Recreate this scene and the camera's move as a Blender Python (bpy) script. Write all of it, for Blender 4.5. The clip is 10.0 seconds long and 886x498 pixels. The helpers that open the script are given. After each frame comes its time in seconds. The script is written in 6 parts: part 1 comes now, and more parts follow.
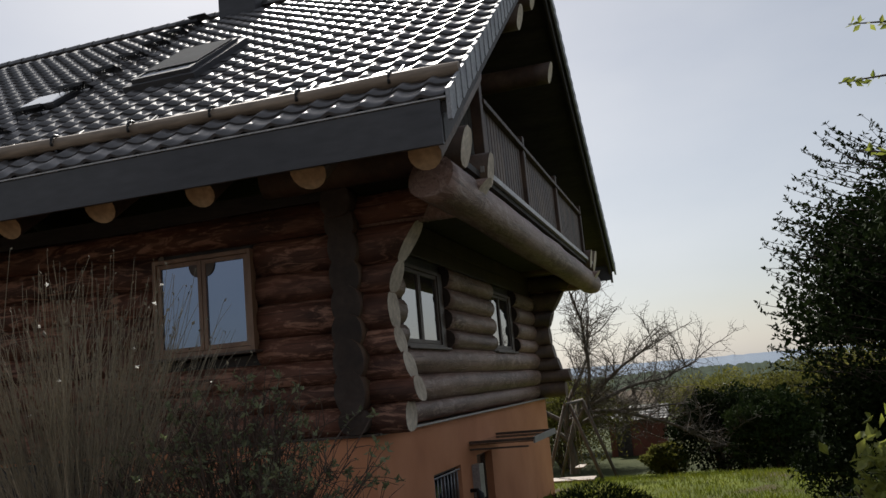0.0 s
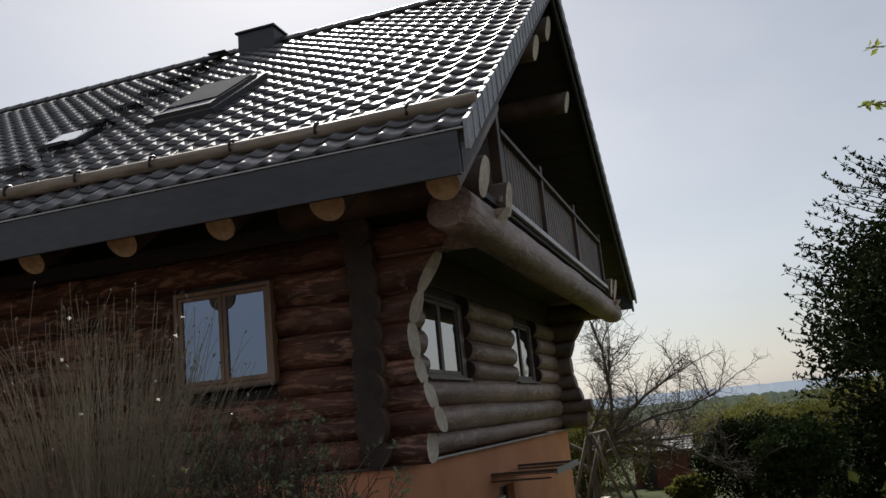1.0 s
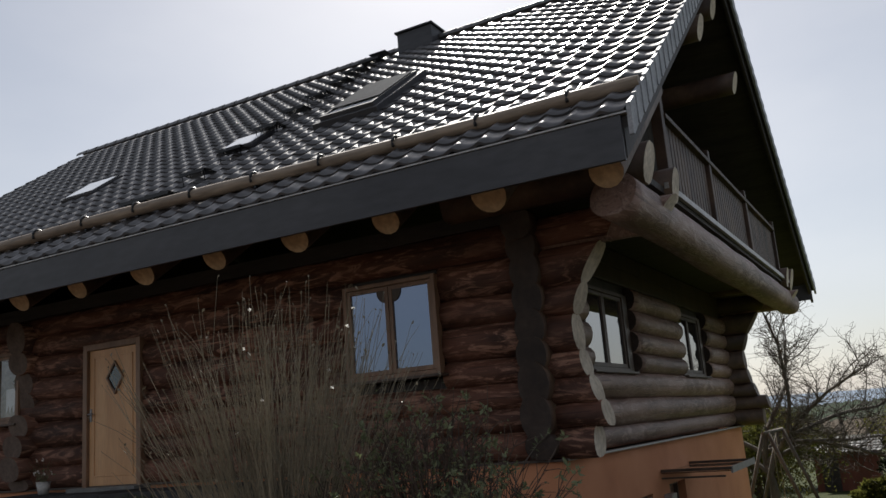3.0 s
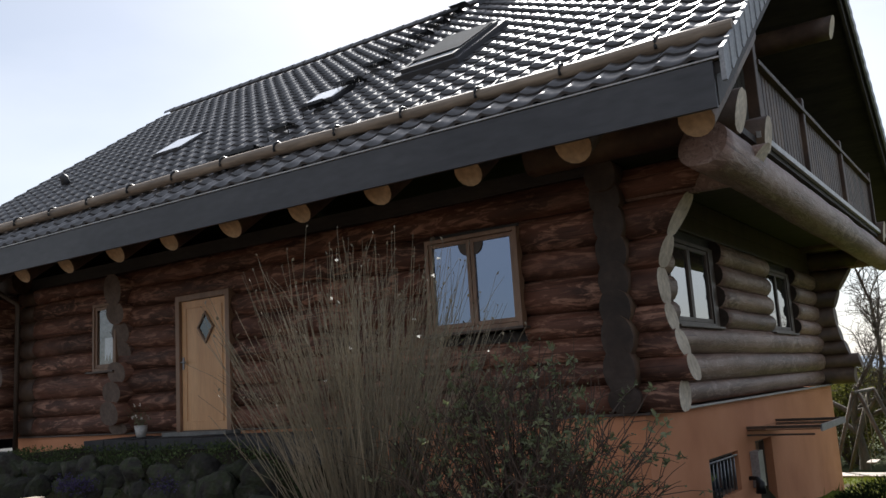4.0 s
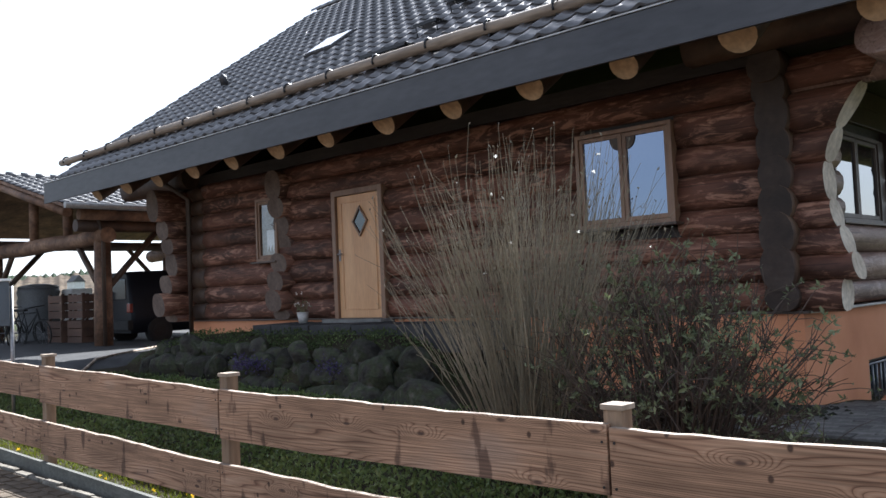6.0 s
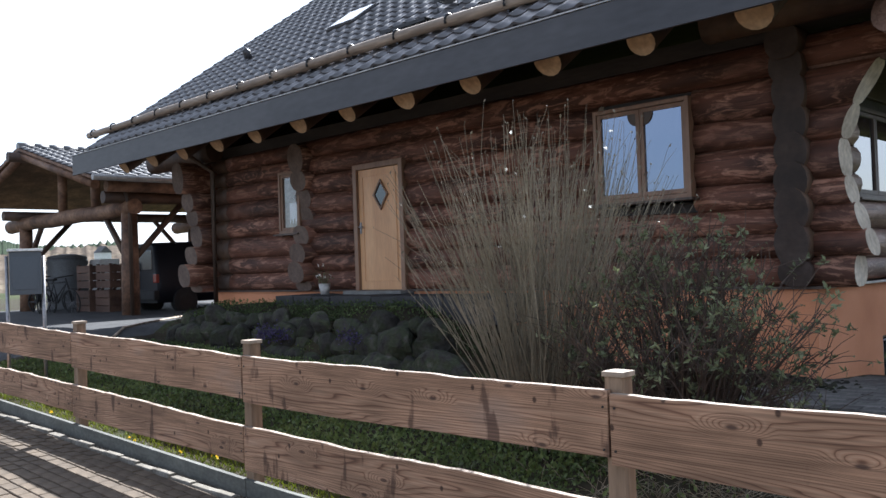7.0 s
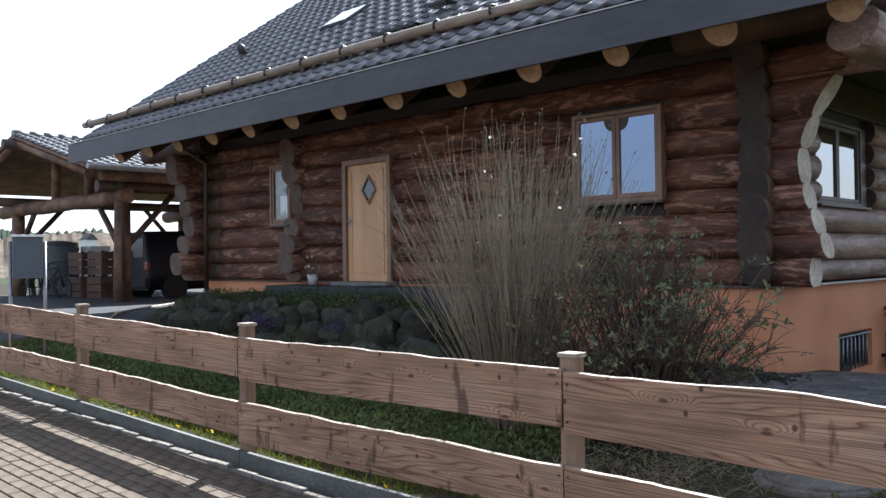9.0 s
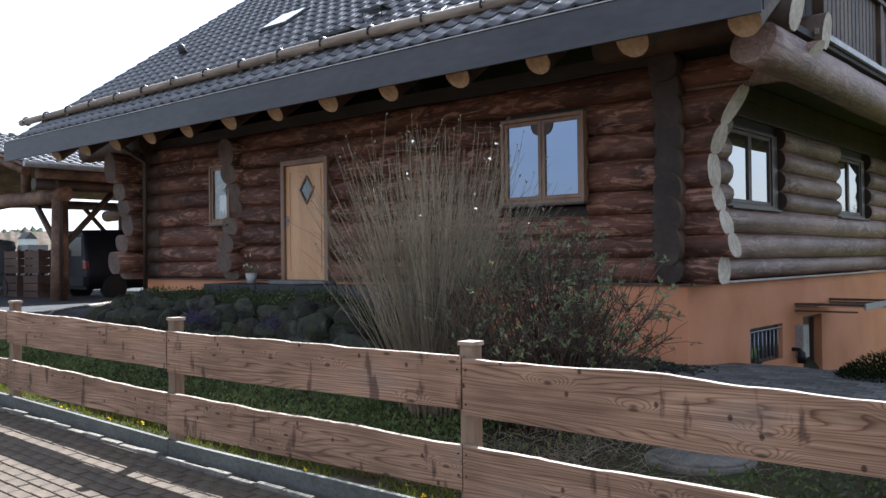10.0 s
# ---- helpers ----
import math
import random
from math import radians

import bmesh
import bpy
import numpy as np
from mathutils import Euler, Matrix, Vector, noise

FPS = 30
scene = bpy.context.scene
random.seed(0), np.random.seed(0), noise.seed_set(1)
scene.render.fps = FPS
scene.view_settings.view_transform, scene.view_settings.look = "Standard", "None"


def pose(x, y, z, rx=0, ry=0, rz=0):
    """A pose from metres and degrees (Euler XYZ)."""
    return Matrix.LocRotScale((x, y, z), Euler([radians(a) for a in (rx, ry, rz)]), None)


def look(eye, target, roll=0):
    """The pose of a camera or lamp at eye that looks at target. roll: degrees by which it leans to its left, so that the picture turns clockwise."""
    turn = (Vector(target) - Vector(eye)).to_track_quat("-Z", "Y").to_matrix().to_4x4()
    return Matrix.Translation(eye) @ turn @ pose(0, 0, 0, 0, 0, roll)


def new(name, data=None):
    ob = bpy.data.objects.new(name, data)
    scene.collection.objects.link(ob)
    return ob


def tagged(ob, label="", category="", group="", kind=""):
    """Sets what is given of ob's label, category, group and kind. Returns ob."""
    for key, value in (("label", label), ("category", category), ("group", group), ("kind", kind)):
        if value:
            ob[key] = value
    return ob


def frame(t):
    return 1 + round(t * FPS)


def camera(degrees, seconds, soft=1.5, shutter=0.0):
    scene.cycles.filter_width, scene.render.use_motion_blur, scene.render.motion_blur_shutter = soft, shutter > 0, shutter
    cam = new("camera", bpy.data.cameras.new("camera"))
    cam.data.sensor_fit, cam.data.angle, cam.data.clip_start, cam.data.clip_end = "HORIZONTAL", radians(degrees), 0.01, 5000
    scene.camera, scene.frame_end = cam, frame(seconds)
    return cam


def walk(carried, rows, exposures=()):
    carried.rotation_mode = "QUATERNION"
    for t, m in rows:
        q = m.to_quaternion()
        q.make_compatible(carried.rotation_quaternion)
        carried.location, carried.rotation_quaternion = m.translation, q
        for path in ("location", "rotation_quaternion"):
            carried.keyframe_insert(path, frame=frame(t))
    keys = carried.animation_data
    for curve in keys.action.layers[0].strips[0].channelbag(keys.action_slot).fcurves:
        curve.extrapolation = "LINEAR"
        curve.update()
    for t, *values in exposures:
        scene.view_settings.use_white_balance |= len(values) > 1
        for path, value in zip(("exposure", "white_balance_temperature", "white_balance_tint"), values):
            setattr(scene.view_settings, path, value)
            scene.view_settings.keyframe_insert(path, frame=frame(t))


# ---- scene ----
cam = camera(55.0, 10.0)
PATH = [
    (0, (0.914, -0.488, 2.041), (0.356, 1.406, 2.359), -5.2),
    (0.5, (0.905, -0.487, 2.024), (0.344, 1.396, 2.396), -5.5),
    (1, (0.911, -0.484, 2.029), (0.321, 1.386, 2.423), -5.7),
    (1.5, (0.917, -0.477, 2.014), (0.283, 1.375, 2.426), -5.6),
    (2, (0.9, -0.463, 2.013), (0.149, 1.341, 2.44), -5.3),
    (2.5, (0.886, -0.445, 2.02), (0.029, 1.31, 2.451), -5.0),
    (4, (0.785, -0.456, 1.979), (-0.314, 1.183, 2.304), -3.6),
    (4.5, (0.765, -0.454, 2.026), (-0.463, 1.104, 2.279), -3.2),
    (5, (0.717, -0.49, 2.002), (-0.596, 1.006, 2.196), -2.8),
    (5.5, (0.713, -0.561, 1.991), (-0.632, 0.913, 2.135), -2.6),
    (6, (0.741, -0.667, 1.979), (-0.632, 0.784, 2.076), -2.5),
    (7.5, (1.018, -0.807, 1.968), (-0.408, 0.596, 1.994), -1.7),
    (8, (1.121, -0.892, 1.97), (-0.307, 0.508, 1.997), -1.3),
    (8.5, (1.221, -1.017, 1.958), (-0.198, 0.393, 1.985), -0.9),
    (9, (1.339, -1.129, 1.956), (-0.054, 0.305, 1.98), -0.8),
    (9.5, (1.501, -1.176, 1.942), (0.156, 0.304, 1.966), -0.8),
    (10, (1.771, -1.255, 1.931), (0.465, 0.26, 1.954), -0.7),
]
walk(cam, [(t, look(eye, target, roll)) for t, eye, target, roll in PATH],
     [(0, 0.5, 6450, 10), (2.5, 0.5, 6400, 10), (3.8, 0.95, 6300, 10), (4.5, 1.45, 5900, 10), (5.5, 1.75, 5800, 10), (7.5, 1.85, 5650, 10), (10, 1.88, 5600, 10)])

# ---- world, sun ----
SUN_EL, SUN_AZ = 44.0, math.degrees(math.atan2(-0.44, 0.898))  # the sun stands behind the house
world = bpy.data.worlds.new("sky")
scene.world = world
world.use_nodes = True
wn, wl = world.node_tree.nodes, world.node_tree.links
sky = wn.new("ShaderNodeTexSky")
sky.sky_type, sky.sun_disc = "NISHITA", False
sky.sun_elevation, sky.sun_rotation = radians(SUN_EL), radians(SUN_AZ)
sky.air_density, sky.dust_density, sky.ozone_density = 1.0, 1.3, 1.0
tc, cl, cr = wn.new("ShaderNodeTexCoord"), wn.new("ShaderNodeTexNoise"), wn.new("ShaderNodeValToRGB")
mp = wn.new("ShaderNodeMapping")
mp.inputs["Scale"].default_value = (1.2, 1.2, 3.0)
cl.inputs["Scale"].default_value, cl.inputs["Detail"].default_value = 1.6, 6
cr.color_ramp.elements[0].position, cr.color_ramp.elements[1].position = 0.38, 0.68
cr.color_ramp.elements[0].color, cr.color_ramp.elements[1].color = (0.6, 0.6, 0.6, 1), (0.97, 0.97, 0.97, 1)
cmix = wn.new("ShaderNodeMix")
cmix.data_type = "RGBA"
veil = wn.new("ShaderNodeHueSaturation")
veil.inputs["Saturation"].default_value, veil.inputs["Value"].default_value = 0.4, 0.95
wl.new(sky.outputs["Color"], veil.inputs["Color"])
haze = wn.new("ShaderNodeMix")
haze.data_type, haze.blend_type = "RGBA", "ADD"
haze.inputs["Factor"].default_value = 1.0
haze.inputs["B"].default_value = (2.75, 2.78, 2.9, 1)
wl.new(veil.outputs["Color"], haze.inputs["A"])
wl.new(haze.outputs["Result"], cmix.inputs["B"])
wl.new(tc.outputs["Generated"], mp.inputs["Vector"])
wl.new(mp.outputs["Vector"], cl.inputs["Vector"])
wl.new(cl.outputs["Fac"], cr.inputs["Fac"])
wl.new(cr.outputs["Color"], cmix.inputs["Factor"])
wl.new(sky.outputs["Color"], cmix.inputs["A"])
wl.new(cmix.outputs["Result"], wn["Background"].inputs["Color"])
wn["Background"].inputs["Strength"].default_value = 0.05

sun_data = bpy.data.lights.new("sun", "SUN")
sun_data.energy, sun_data.angle, sun_data.color = 5.0, radians(0.53), (1.0, 0.95, 0.87)
sun = new("sun", sun_data)
sd = Vector((-0.44 * math.cos(radians(SUN_EL)), 0.898 * math.cos(radians(SUN_EL)), math.sin(radians(SUN_EL))))
sun.matrix_world = look(sd * 60, (0, 0, 0))


# ---- materials ----
def mat(name, stops, scale=4.0, stretch=(1, 1, 1), rough=0.7, metal=0.0, bump=0.3, bscale=30.0, spread=0.0, spec=0.5, detail=6, fine=0.25, trans=0.0):
    """A node material: a noise ramp for stains, a second finer noise for grain, bump, and a spread of value from piece to piece."""
    m = bpy.data.materials.new(name)
    m.use_nodes = True
    n, l = m.node_tree.nodes, m.node_tree.links
    b = n["Principled BSDF"]
    t, g = n.new("ShaderNodeTexCoord"), n.new("ShaderNodeMapping")
    g.inputs["Scale"].default_value = stretch
    l.new(t.outputs["Object"], g.inputs["Vector"])
    a, f, r = n.new("ShaderNodeTexNoise"), n.new("ShaderNodeTexNoise"), n.new("ShaderNodeValToRGB")
    a.inputs["Scale"].default_value, a.inputs["Detail"].default_value = scale, detail
    f.inputs["Scale"].default_value, f.inputs["Detail"].default_value = bscale, 4
    for q in (a, f):
        l.new(g.outputs["Vector"], q.inputs["Vector"])
    e = r.color_ramp.elements
    k = len(stops)
    for i, c in enumerate(stops):
        if i >= 2:
            e.new(0.5)
        e[i].color = (*c, 1)
    for i in range(k):
        e[i].position = 0.3 + 0.4 * i / max(1, k - 1)
    for i, c in enumerate(stops):
        e[i].color = (*c, 1)
    l.new(a.outputs["Fac"], r.inputs["Fac"])
    hsv = n.new("ShaderNodeHueSaturation")
    l.new(r.outputs["Color"], hsv.inputs["Color"])
    vm = n.new("ShaderNodeMapRange")
    vm.inputs["To Min"].default_value, vm.inputs["To Max"].default_value = 1 - fine, 1 + fine
    vm.inputs["From Min"].default_value, vm.inputs["From Max"].default_value = 0.25, 0.75
    l.new(f.outputs["Fac"], vm.inputs["Value"])
    out = vm.outputs["Result"]
    if spread:
        oi, mr, mu = n.new("ShaderNodeObjectInfo"), n.new("ShaderNodeMapRange"), n.new("ShaderNodeMath")
        mr.inputs["To Min"].default_value, mr.inputs["To Max"].default_value = 1 - spread, 1 + spread
        l.new(oi.outputs["Random"], mr.inputs["Value"])
        mu.operation = "MULTIPLY"
        l.new(out, mu.inputs[0])
        l.new(mr.outputs["Result"], mu.inputs[1])
        out = mu.outputs["Value"]
        ge = n.new("ShaderNodeNewGeometry")
        mr2, mu2 = n.new("ShaderNodeMapRange"), n.new("ShaderNodeMath")
        mr2.inputs["To Min"].default_value, mr2.inputs["To Max"].default_value = 1 - spread, 1 + spread
        l.new(ge.outputs["Random Per Island"], mr2.inputs["Value"])
        mu2.operation = "MULTIPLY"
        l.new(out, mu2.inputs[0])
        l.new(mr2.outputs["Result"], mu2.inputs[1])
        out = mu2.outputs["Value"]
    l.new(out, hsv.inputs["Value"])
    l.new(hsv.outputs["Color"], b.inputs["Base Color"])
    b.inputs["Roughness"].default_value, b.inputs["Metallic"].default_value = rough, metal
    b.inputs["Specular IOR Level"].default_value = spec
    if bump:
        bp = n.new("ShaderNodeBump")
        bp.inputs["Strength"].default_value, bp.inputs["Distance"].default_value = bump, 0.02
        l.new(f.outputs["Fac"], bp.inputs["Height"])
        l.new(bp.outputs["Normal"], b.inputs["Normal"])
    if trans:
        tr, mx = n.new("ShaderNodeBsdfTranslucent"), n.new("ShaderNodeMixShader")
        l.new(hsv.outputs["Color"], tr.inputs["Color"])
        mx.inputs["Fac"].default_value = trans
        l.new(b.outputs["BSDF"], mx.inputs[1])
        l.new(tr.outputs["BSDF"], mx.inputs[2])
        l.new(mx.outputs["Shader"], n["Material Output"].inputs["Surface"])
    return m


M = {}
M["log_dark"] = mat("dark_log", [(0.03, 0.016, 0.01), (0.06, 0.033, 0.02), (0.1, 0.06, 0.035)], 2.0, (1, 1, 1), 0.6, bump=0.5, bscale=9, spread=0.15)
M["cut"] = mat("pale_log_end", [(0.42, 0.35, 0.27), (0.55, 0.47, 0.37), (0.63, 0.56, 0.46)], 3.0, rough=0.75, bump=0.3, bscale=18)
M["cut_tan"] = mat("tan_log_end", [(0.34, 0.215, 0.12), (0.43, 0.285, 0.165), (0.51, 0.345, 0.21)], 3.0, rough=0.75, bump=0.3, bscale=18)
M["board_dark"] = mat("dark_boards", [(0.018, 0.015, 0.014), (0.032, 0.026, 0.023), (0.045, 0.036, 0.03)], 2.0, (0.4, 2, 2), 0.65, bump=0.3, bscale=12)
M["fascia"] = mat("anthracite_fascia", [(0.03, 0.03, 0.035), (0.045, 0.045, 0.05), (0.055, 0.055, 0.06)], 1.5, (0.3, 1, 1), 0.5, bump=0.1, bscale=14)
M["tile"] = mat("glazed_roof_tile", [(0.030, 0.027, 0.028), (0.045, 0.041, 0.042), (0.062, 0.056, 0.055)], 2.0, rough=0.57, bump=0.15, bscale=40, spread=0.22, spec=1.0)
tb_ = M["tile"].node_tree.nodes["Principled BSDF"]
tb_.inputs["Coat Weight"].default_value, tb_.inputs["Coat Roughness"].default_value = 0.5, 0.28
M["verge"] = mat("grey_verge_tile", [(0.20, 0.21, 0.23), (0.27, 0.28, 0.30), (0.33, 0.34, 0.36)], 4.0, rough=0.6, bump=0.15, bscale=30, spread=0.08)
M["pole"] = mat("peeled_pole", [(0.15, 0.11, 0.08), (0.22, 0.17, 0.125), (0.29, 0.23, 0.175)], 3.0, (0.3, 2, 2), 0.6, bump=0.3, bscale=12)
M["iron"] = mat("black_iron", [(0.012, 0.012, 0.013), (0.022, 0.022, 0.024)], 6, rough=0.45, metal=0.3, bump=0.1)
M["plaster"] = mat("orange_plaster", [(0.50, 0.205, 0.10), (0.58, 0.25, 0.125), (0.63, 0.285, 0.15)], 1.2, rough=0.9, bump=0.35, bscale=120, fine=0.08)
M["ledge"] = mat("grey_flashing", [(0.30, 0.29, 0.28), (0.42, 0.41, 0.40)], 5, rough=0.45, metal=0.4, bump=0.1)
M["door"] = mat("honey_door", [(0.50, 0.27, 0.125), (0.57, 0.32, 0.155), (0.62, 0.36, 0.18)], 1.6, (3, 3, 0.35), 0.4, bump=0.1, bscale=14, fine=0.1)
M["frame"] = mat("brown_frame", [(0.155, 0.085, 0.05), (0.21, 0.12, 0.072), (0.26, 0.152, 0.095)], 2, (2, 2, 0.4), 0.45, bump=0.15, bscale=14, fine=0.15)
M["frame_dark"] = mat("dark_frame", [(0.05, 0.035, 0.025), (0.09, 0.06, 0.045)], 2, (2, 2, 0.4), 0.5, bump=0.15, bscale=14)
M["steel"] = mat("brushed_steel", [(0.26, 0.26, 0.27), (0.34, 0.34, 0.35)], 8, rough=0.5, metal=0.8, bump=0.05)
M["room"] = mat("dim_room_wall", [(0.10, 0.085, 0.07), (0.14, 0.12, 0.10)], 1, rough=0.9, bump=0)
M["blind"] = mat("white_curtain", [(0.72, 0.72, 0.72), (0.8, 0.8, 0.8)], 3, (6, 6, 0.5), 0.9, bump=0.4, bscale=6, fine=0.05)
M["road"] = mat("road_paver", [(0.068, 0.048, 0.030), (0.097, 0.070, 0.045), (0.126, 0.093, 0.061)], 7, rough=0.9, bump=0.4, bscale=90, spread=0.13, fine=0.15)
M["joint"] = mat("sandy_joint", [(0.05, 0.038, 0.026), (0.085, 0.066, 0.046)], 9, rough=1, bump=0.4, bscale=80)
M["asphalt"] = mat("grey_drive", [(0.04, 0.04, 0.041), (0.062, 0.062, 0.063)], 3, rough=0.9, spec=0.2, bump=0.3, bscale=90)
M["kerb"] = mat("grey_kerb", [(0.07, 0.07, 0.061), (0.10, 0.10, 0.087), (0.13, 0.13, 0.113)], 4, (0.6, 1, 1), 0.8, bump=0.3, bscale=40)
M["log_cp"] = mat("brown_carport_log", [(0.075, 0.038, 0.022), (0.15, 0.08, 0.046), (0.24, 0.14, 0.085)], 2.2, (1, 1, 1), 0.7, bump=0.5, bscale=12, fine=0.4)
M["soil"] = mat("dark_soil", [(0.025, 0.02, 0.014), (0.04, 0.034, 0.022), (0.035, 0.046, 0.018)], 1.6, rough=1, bump=0.8, bscale=25, spec=0.1)
M["lawn"] = mat("spring_lawn", [(0.055, 0.04, 0.022), (0.052, 0.066, 0.005), (0.074, 0.092, 0.006), (0.105, 0.115, 0.010)], 0.7, rough=0.9, bump=0.8, bscale=35, spec=0.08)
M["meadow"] = mat("dark_meadow", [(0.025, 0.03, 0.012), (0.04, 0.048, 0.02), (0.06, 0.065, 0.03)], 0.5, rough=1, bump=0.6, bscale=20, spec=0.08)
M["rock"] = mat("basalt_boulder", [(0.016, 0.015, 0.013), (0.038, 0.036, 0.031), (0.036, 0.042, 0.024), (0.08, 0.075, 0.064)], 5, rough=0.95, spec=0.15, bump=0.9, bscale=22, spread=0.3)
M["old_concrete"] = mat("old_concrete", [(0.075, 0.068, 0.058), (0.115, 0.105, 0.09), (0.15, 0.138, 0.12)], 6, rough=0.9, bump=0.5, bscale=50)
M["sett"] = mat("dark_grey_sett", [(0.065, 0.062, 0.058), (0.10, 0.096, 0.09), (0.14, 0.134, 0.125)], 5, rough=0.9, bump=0.5, bscale=60, spread=0.3, spec=0.2)
M["slab"] = mat("grey_paving_slab", [(0.10, 0.096, 0.09), (0.15, 0.145, 0.135), (0.19, 0.185, 0.175)], 4, rough=0.85, bump=0.4, bscale=60, spread=0.22)
M["fence_end"] = mat("pale_board_edge", [(0.17, 0.125, 0.09), (0.30, 0.235, 0.175), (0.41, 0.335, 0.265)], 9, (0.6, 1, 1), 0.8, bump=0.5, bscale=20)


def log_mat(name, along, dark, mid, pale, flake=0.6, rough=0.62):
    """A hewn log: broad stains, torn pale flakes that run along it, and fine dark checks. along: 0 for x, 1 for y."""
    m = bpy.data.materials.new(name)
    m.use_nodes = True
    n, l = m.node_tree.nodes, m.node_tree.links
    b = n["Principled BSDF"]
    t, oi, off = n.new("ShaderNodeTexCoord"), n.new("ShaderNodeObjectInfo"), n.new("ShaderNodeVectorMath")
    off.operation = "MULTIPLY_ADD"
    off.inputs[1].default_value = (19.0, 11.0, 7.0)
    l.new(oi.outputs["Random"], off.inputs[0])
    l.new(t.outputs["Object"], off.inputs[2])

    def field(a, c, detail, rough_, dist):
        g, q = n.new("ShaderNodeMapping"), n.new("ShaderNodeTexNoise")
        v = [c, c, c]
        v[along] = a
        g.inputs["Scale"].default_value = v
        l.new(off.outputs["Vector"], g.inputs["Vector"])
        q.inputs["Scale"].default_value, q.inputs["Detail"].default_value = 1.0, detail
        q.inputs["Roughness"].default_value, q.inputs["Distortion"].default_value = rough_, dist
        l.new(g.outputs["Vector"], q.inputs["Vector"])
        return q.outputs["Fac"]

    def ease(src, p0, p1, c0, c1):
        r = n.new("ShaderNodeMapRange")
        r.interpolation_type = "SMOOTHSTEP"
        r.inputs["From Min"].default_value, r.inputs["From Max"].default_value = p0, p1
        r.inputs["To Min"].default_value, r.inputs["To Max"].default_value = c0, c1
        l.new(src, r.inputs["Value"])
        return r.outputs["Result"]

    def blend(fac, a, c):
        q = n.new("ShaderNodeMix")
        q.data_type = "RGBA"
        l.new(fac, q.inputs["Factor"])
        for key, val in (("A", a), ("B", c)):
            if isinstance(val, tuple):
                q.inputs[key].default_value = (*val, 1)
            else:
                l.new(val, q.inputs[key])
        return q.outputs["Result"]

    torn = field(2.1, 8.5, 8, 0.66, 1.6)
    broad = field(0.7, 2.2, 5, 0.55, 0.4)
    col = blend(ease(broad, 0.36, 0.62, 0.0, 1.0), dark, mid)
    patch = n.new("ShaderNodeMath")
    patch.operation = "MULTIPLY"
    l.new(ease(torn, 0.47, 0.63, 0.0, flake), patch.inputs[0])
    l.new(ease(field(0.5, 1.4, 3, 0.5, 0.0), 0.36, 0.56, 0.3, 1.0), patch.inputs[1])
    col = blend(patch.outputs["Value"], col, pale)
    col = blend(ease(field(0.9, 34.0, 4, 0.5, 0.6), 0.56, 0.70, 0.0, 0.6), col, tuple(0.4 * v for v in dark))
    hsv, mr = n.new("ShaderNodeHueSaturation"), n.new("ShaderNodeMapRange")
    mr.inputs["To Min"].default_value, mr.inputs["To Max"].default_value = 0.78, 1.2
    l.new(oi.outputs["Random"], mr.inputs["Value"])
    l.new(mr.outputs["Result"], hsv.inputs["Value"])
    l.new(col, hsv.inputs["Color"])
    l.new(hsv.outputs["Color"], b.inputs["Base Color"])
    b.inputs["Roughness"].default_value, b.inputs["Specular IOR Level"].default_value = rough, 0.35
    bp = n.new("ShaderNodeBump")
    bp.inputs["Strength"].default_value, bp.inputs["Distance"].default_value = 0.7, 0.02
    l.new(torn, bp.inputs["Height"])
    l.new(bp.outputs["Normal"], b.inputs["Normal"])
    return m


M["log"] = log_mat("stained_log", 0, (0.05, 0.021, 0.013), (0.14, 0.058, 0.036), (0.38, 0.20, 0.135), 0.9)
M["log_stub"] = log_mat("stained_cross_log", 1, (0.05, 0.021, 0.013), (0.14, 0.06, 0.037), (0.44, 0.245, 0.16), 0.8)
M["log_y"] = log_mat("weathered_log", 1, (0.15, 0.092, 0.072), (0.28, 0.18, 0.142), (0.50, 0.375, 0.31), 0.5, 0.5)


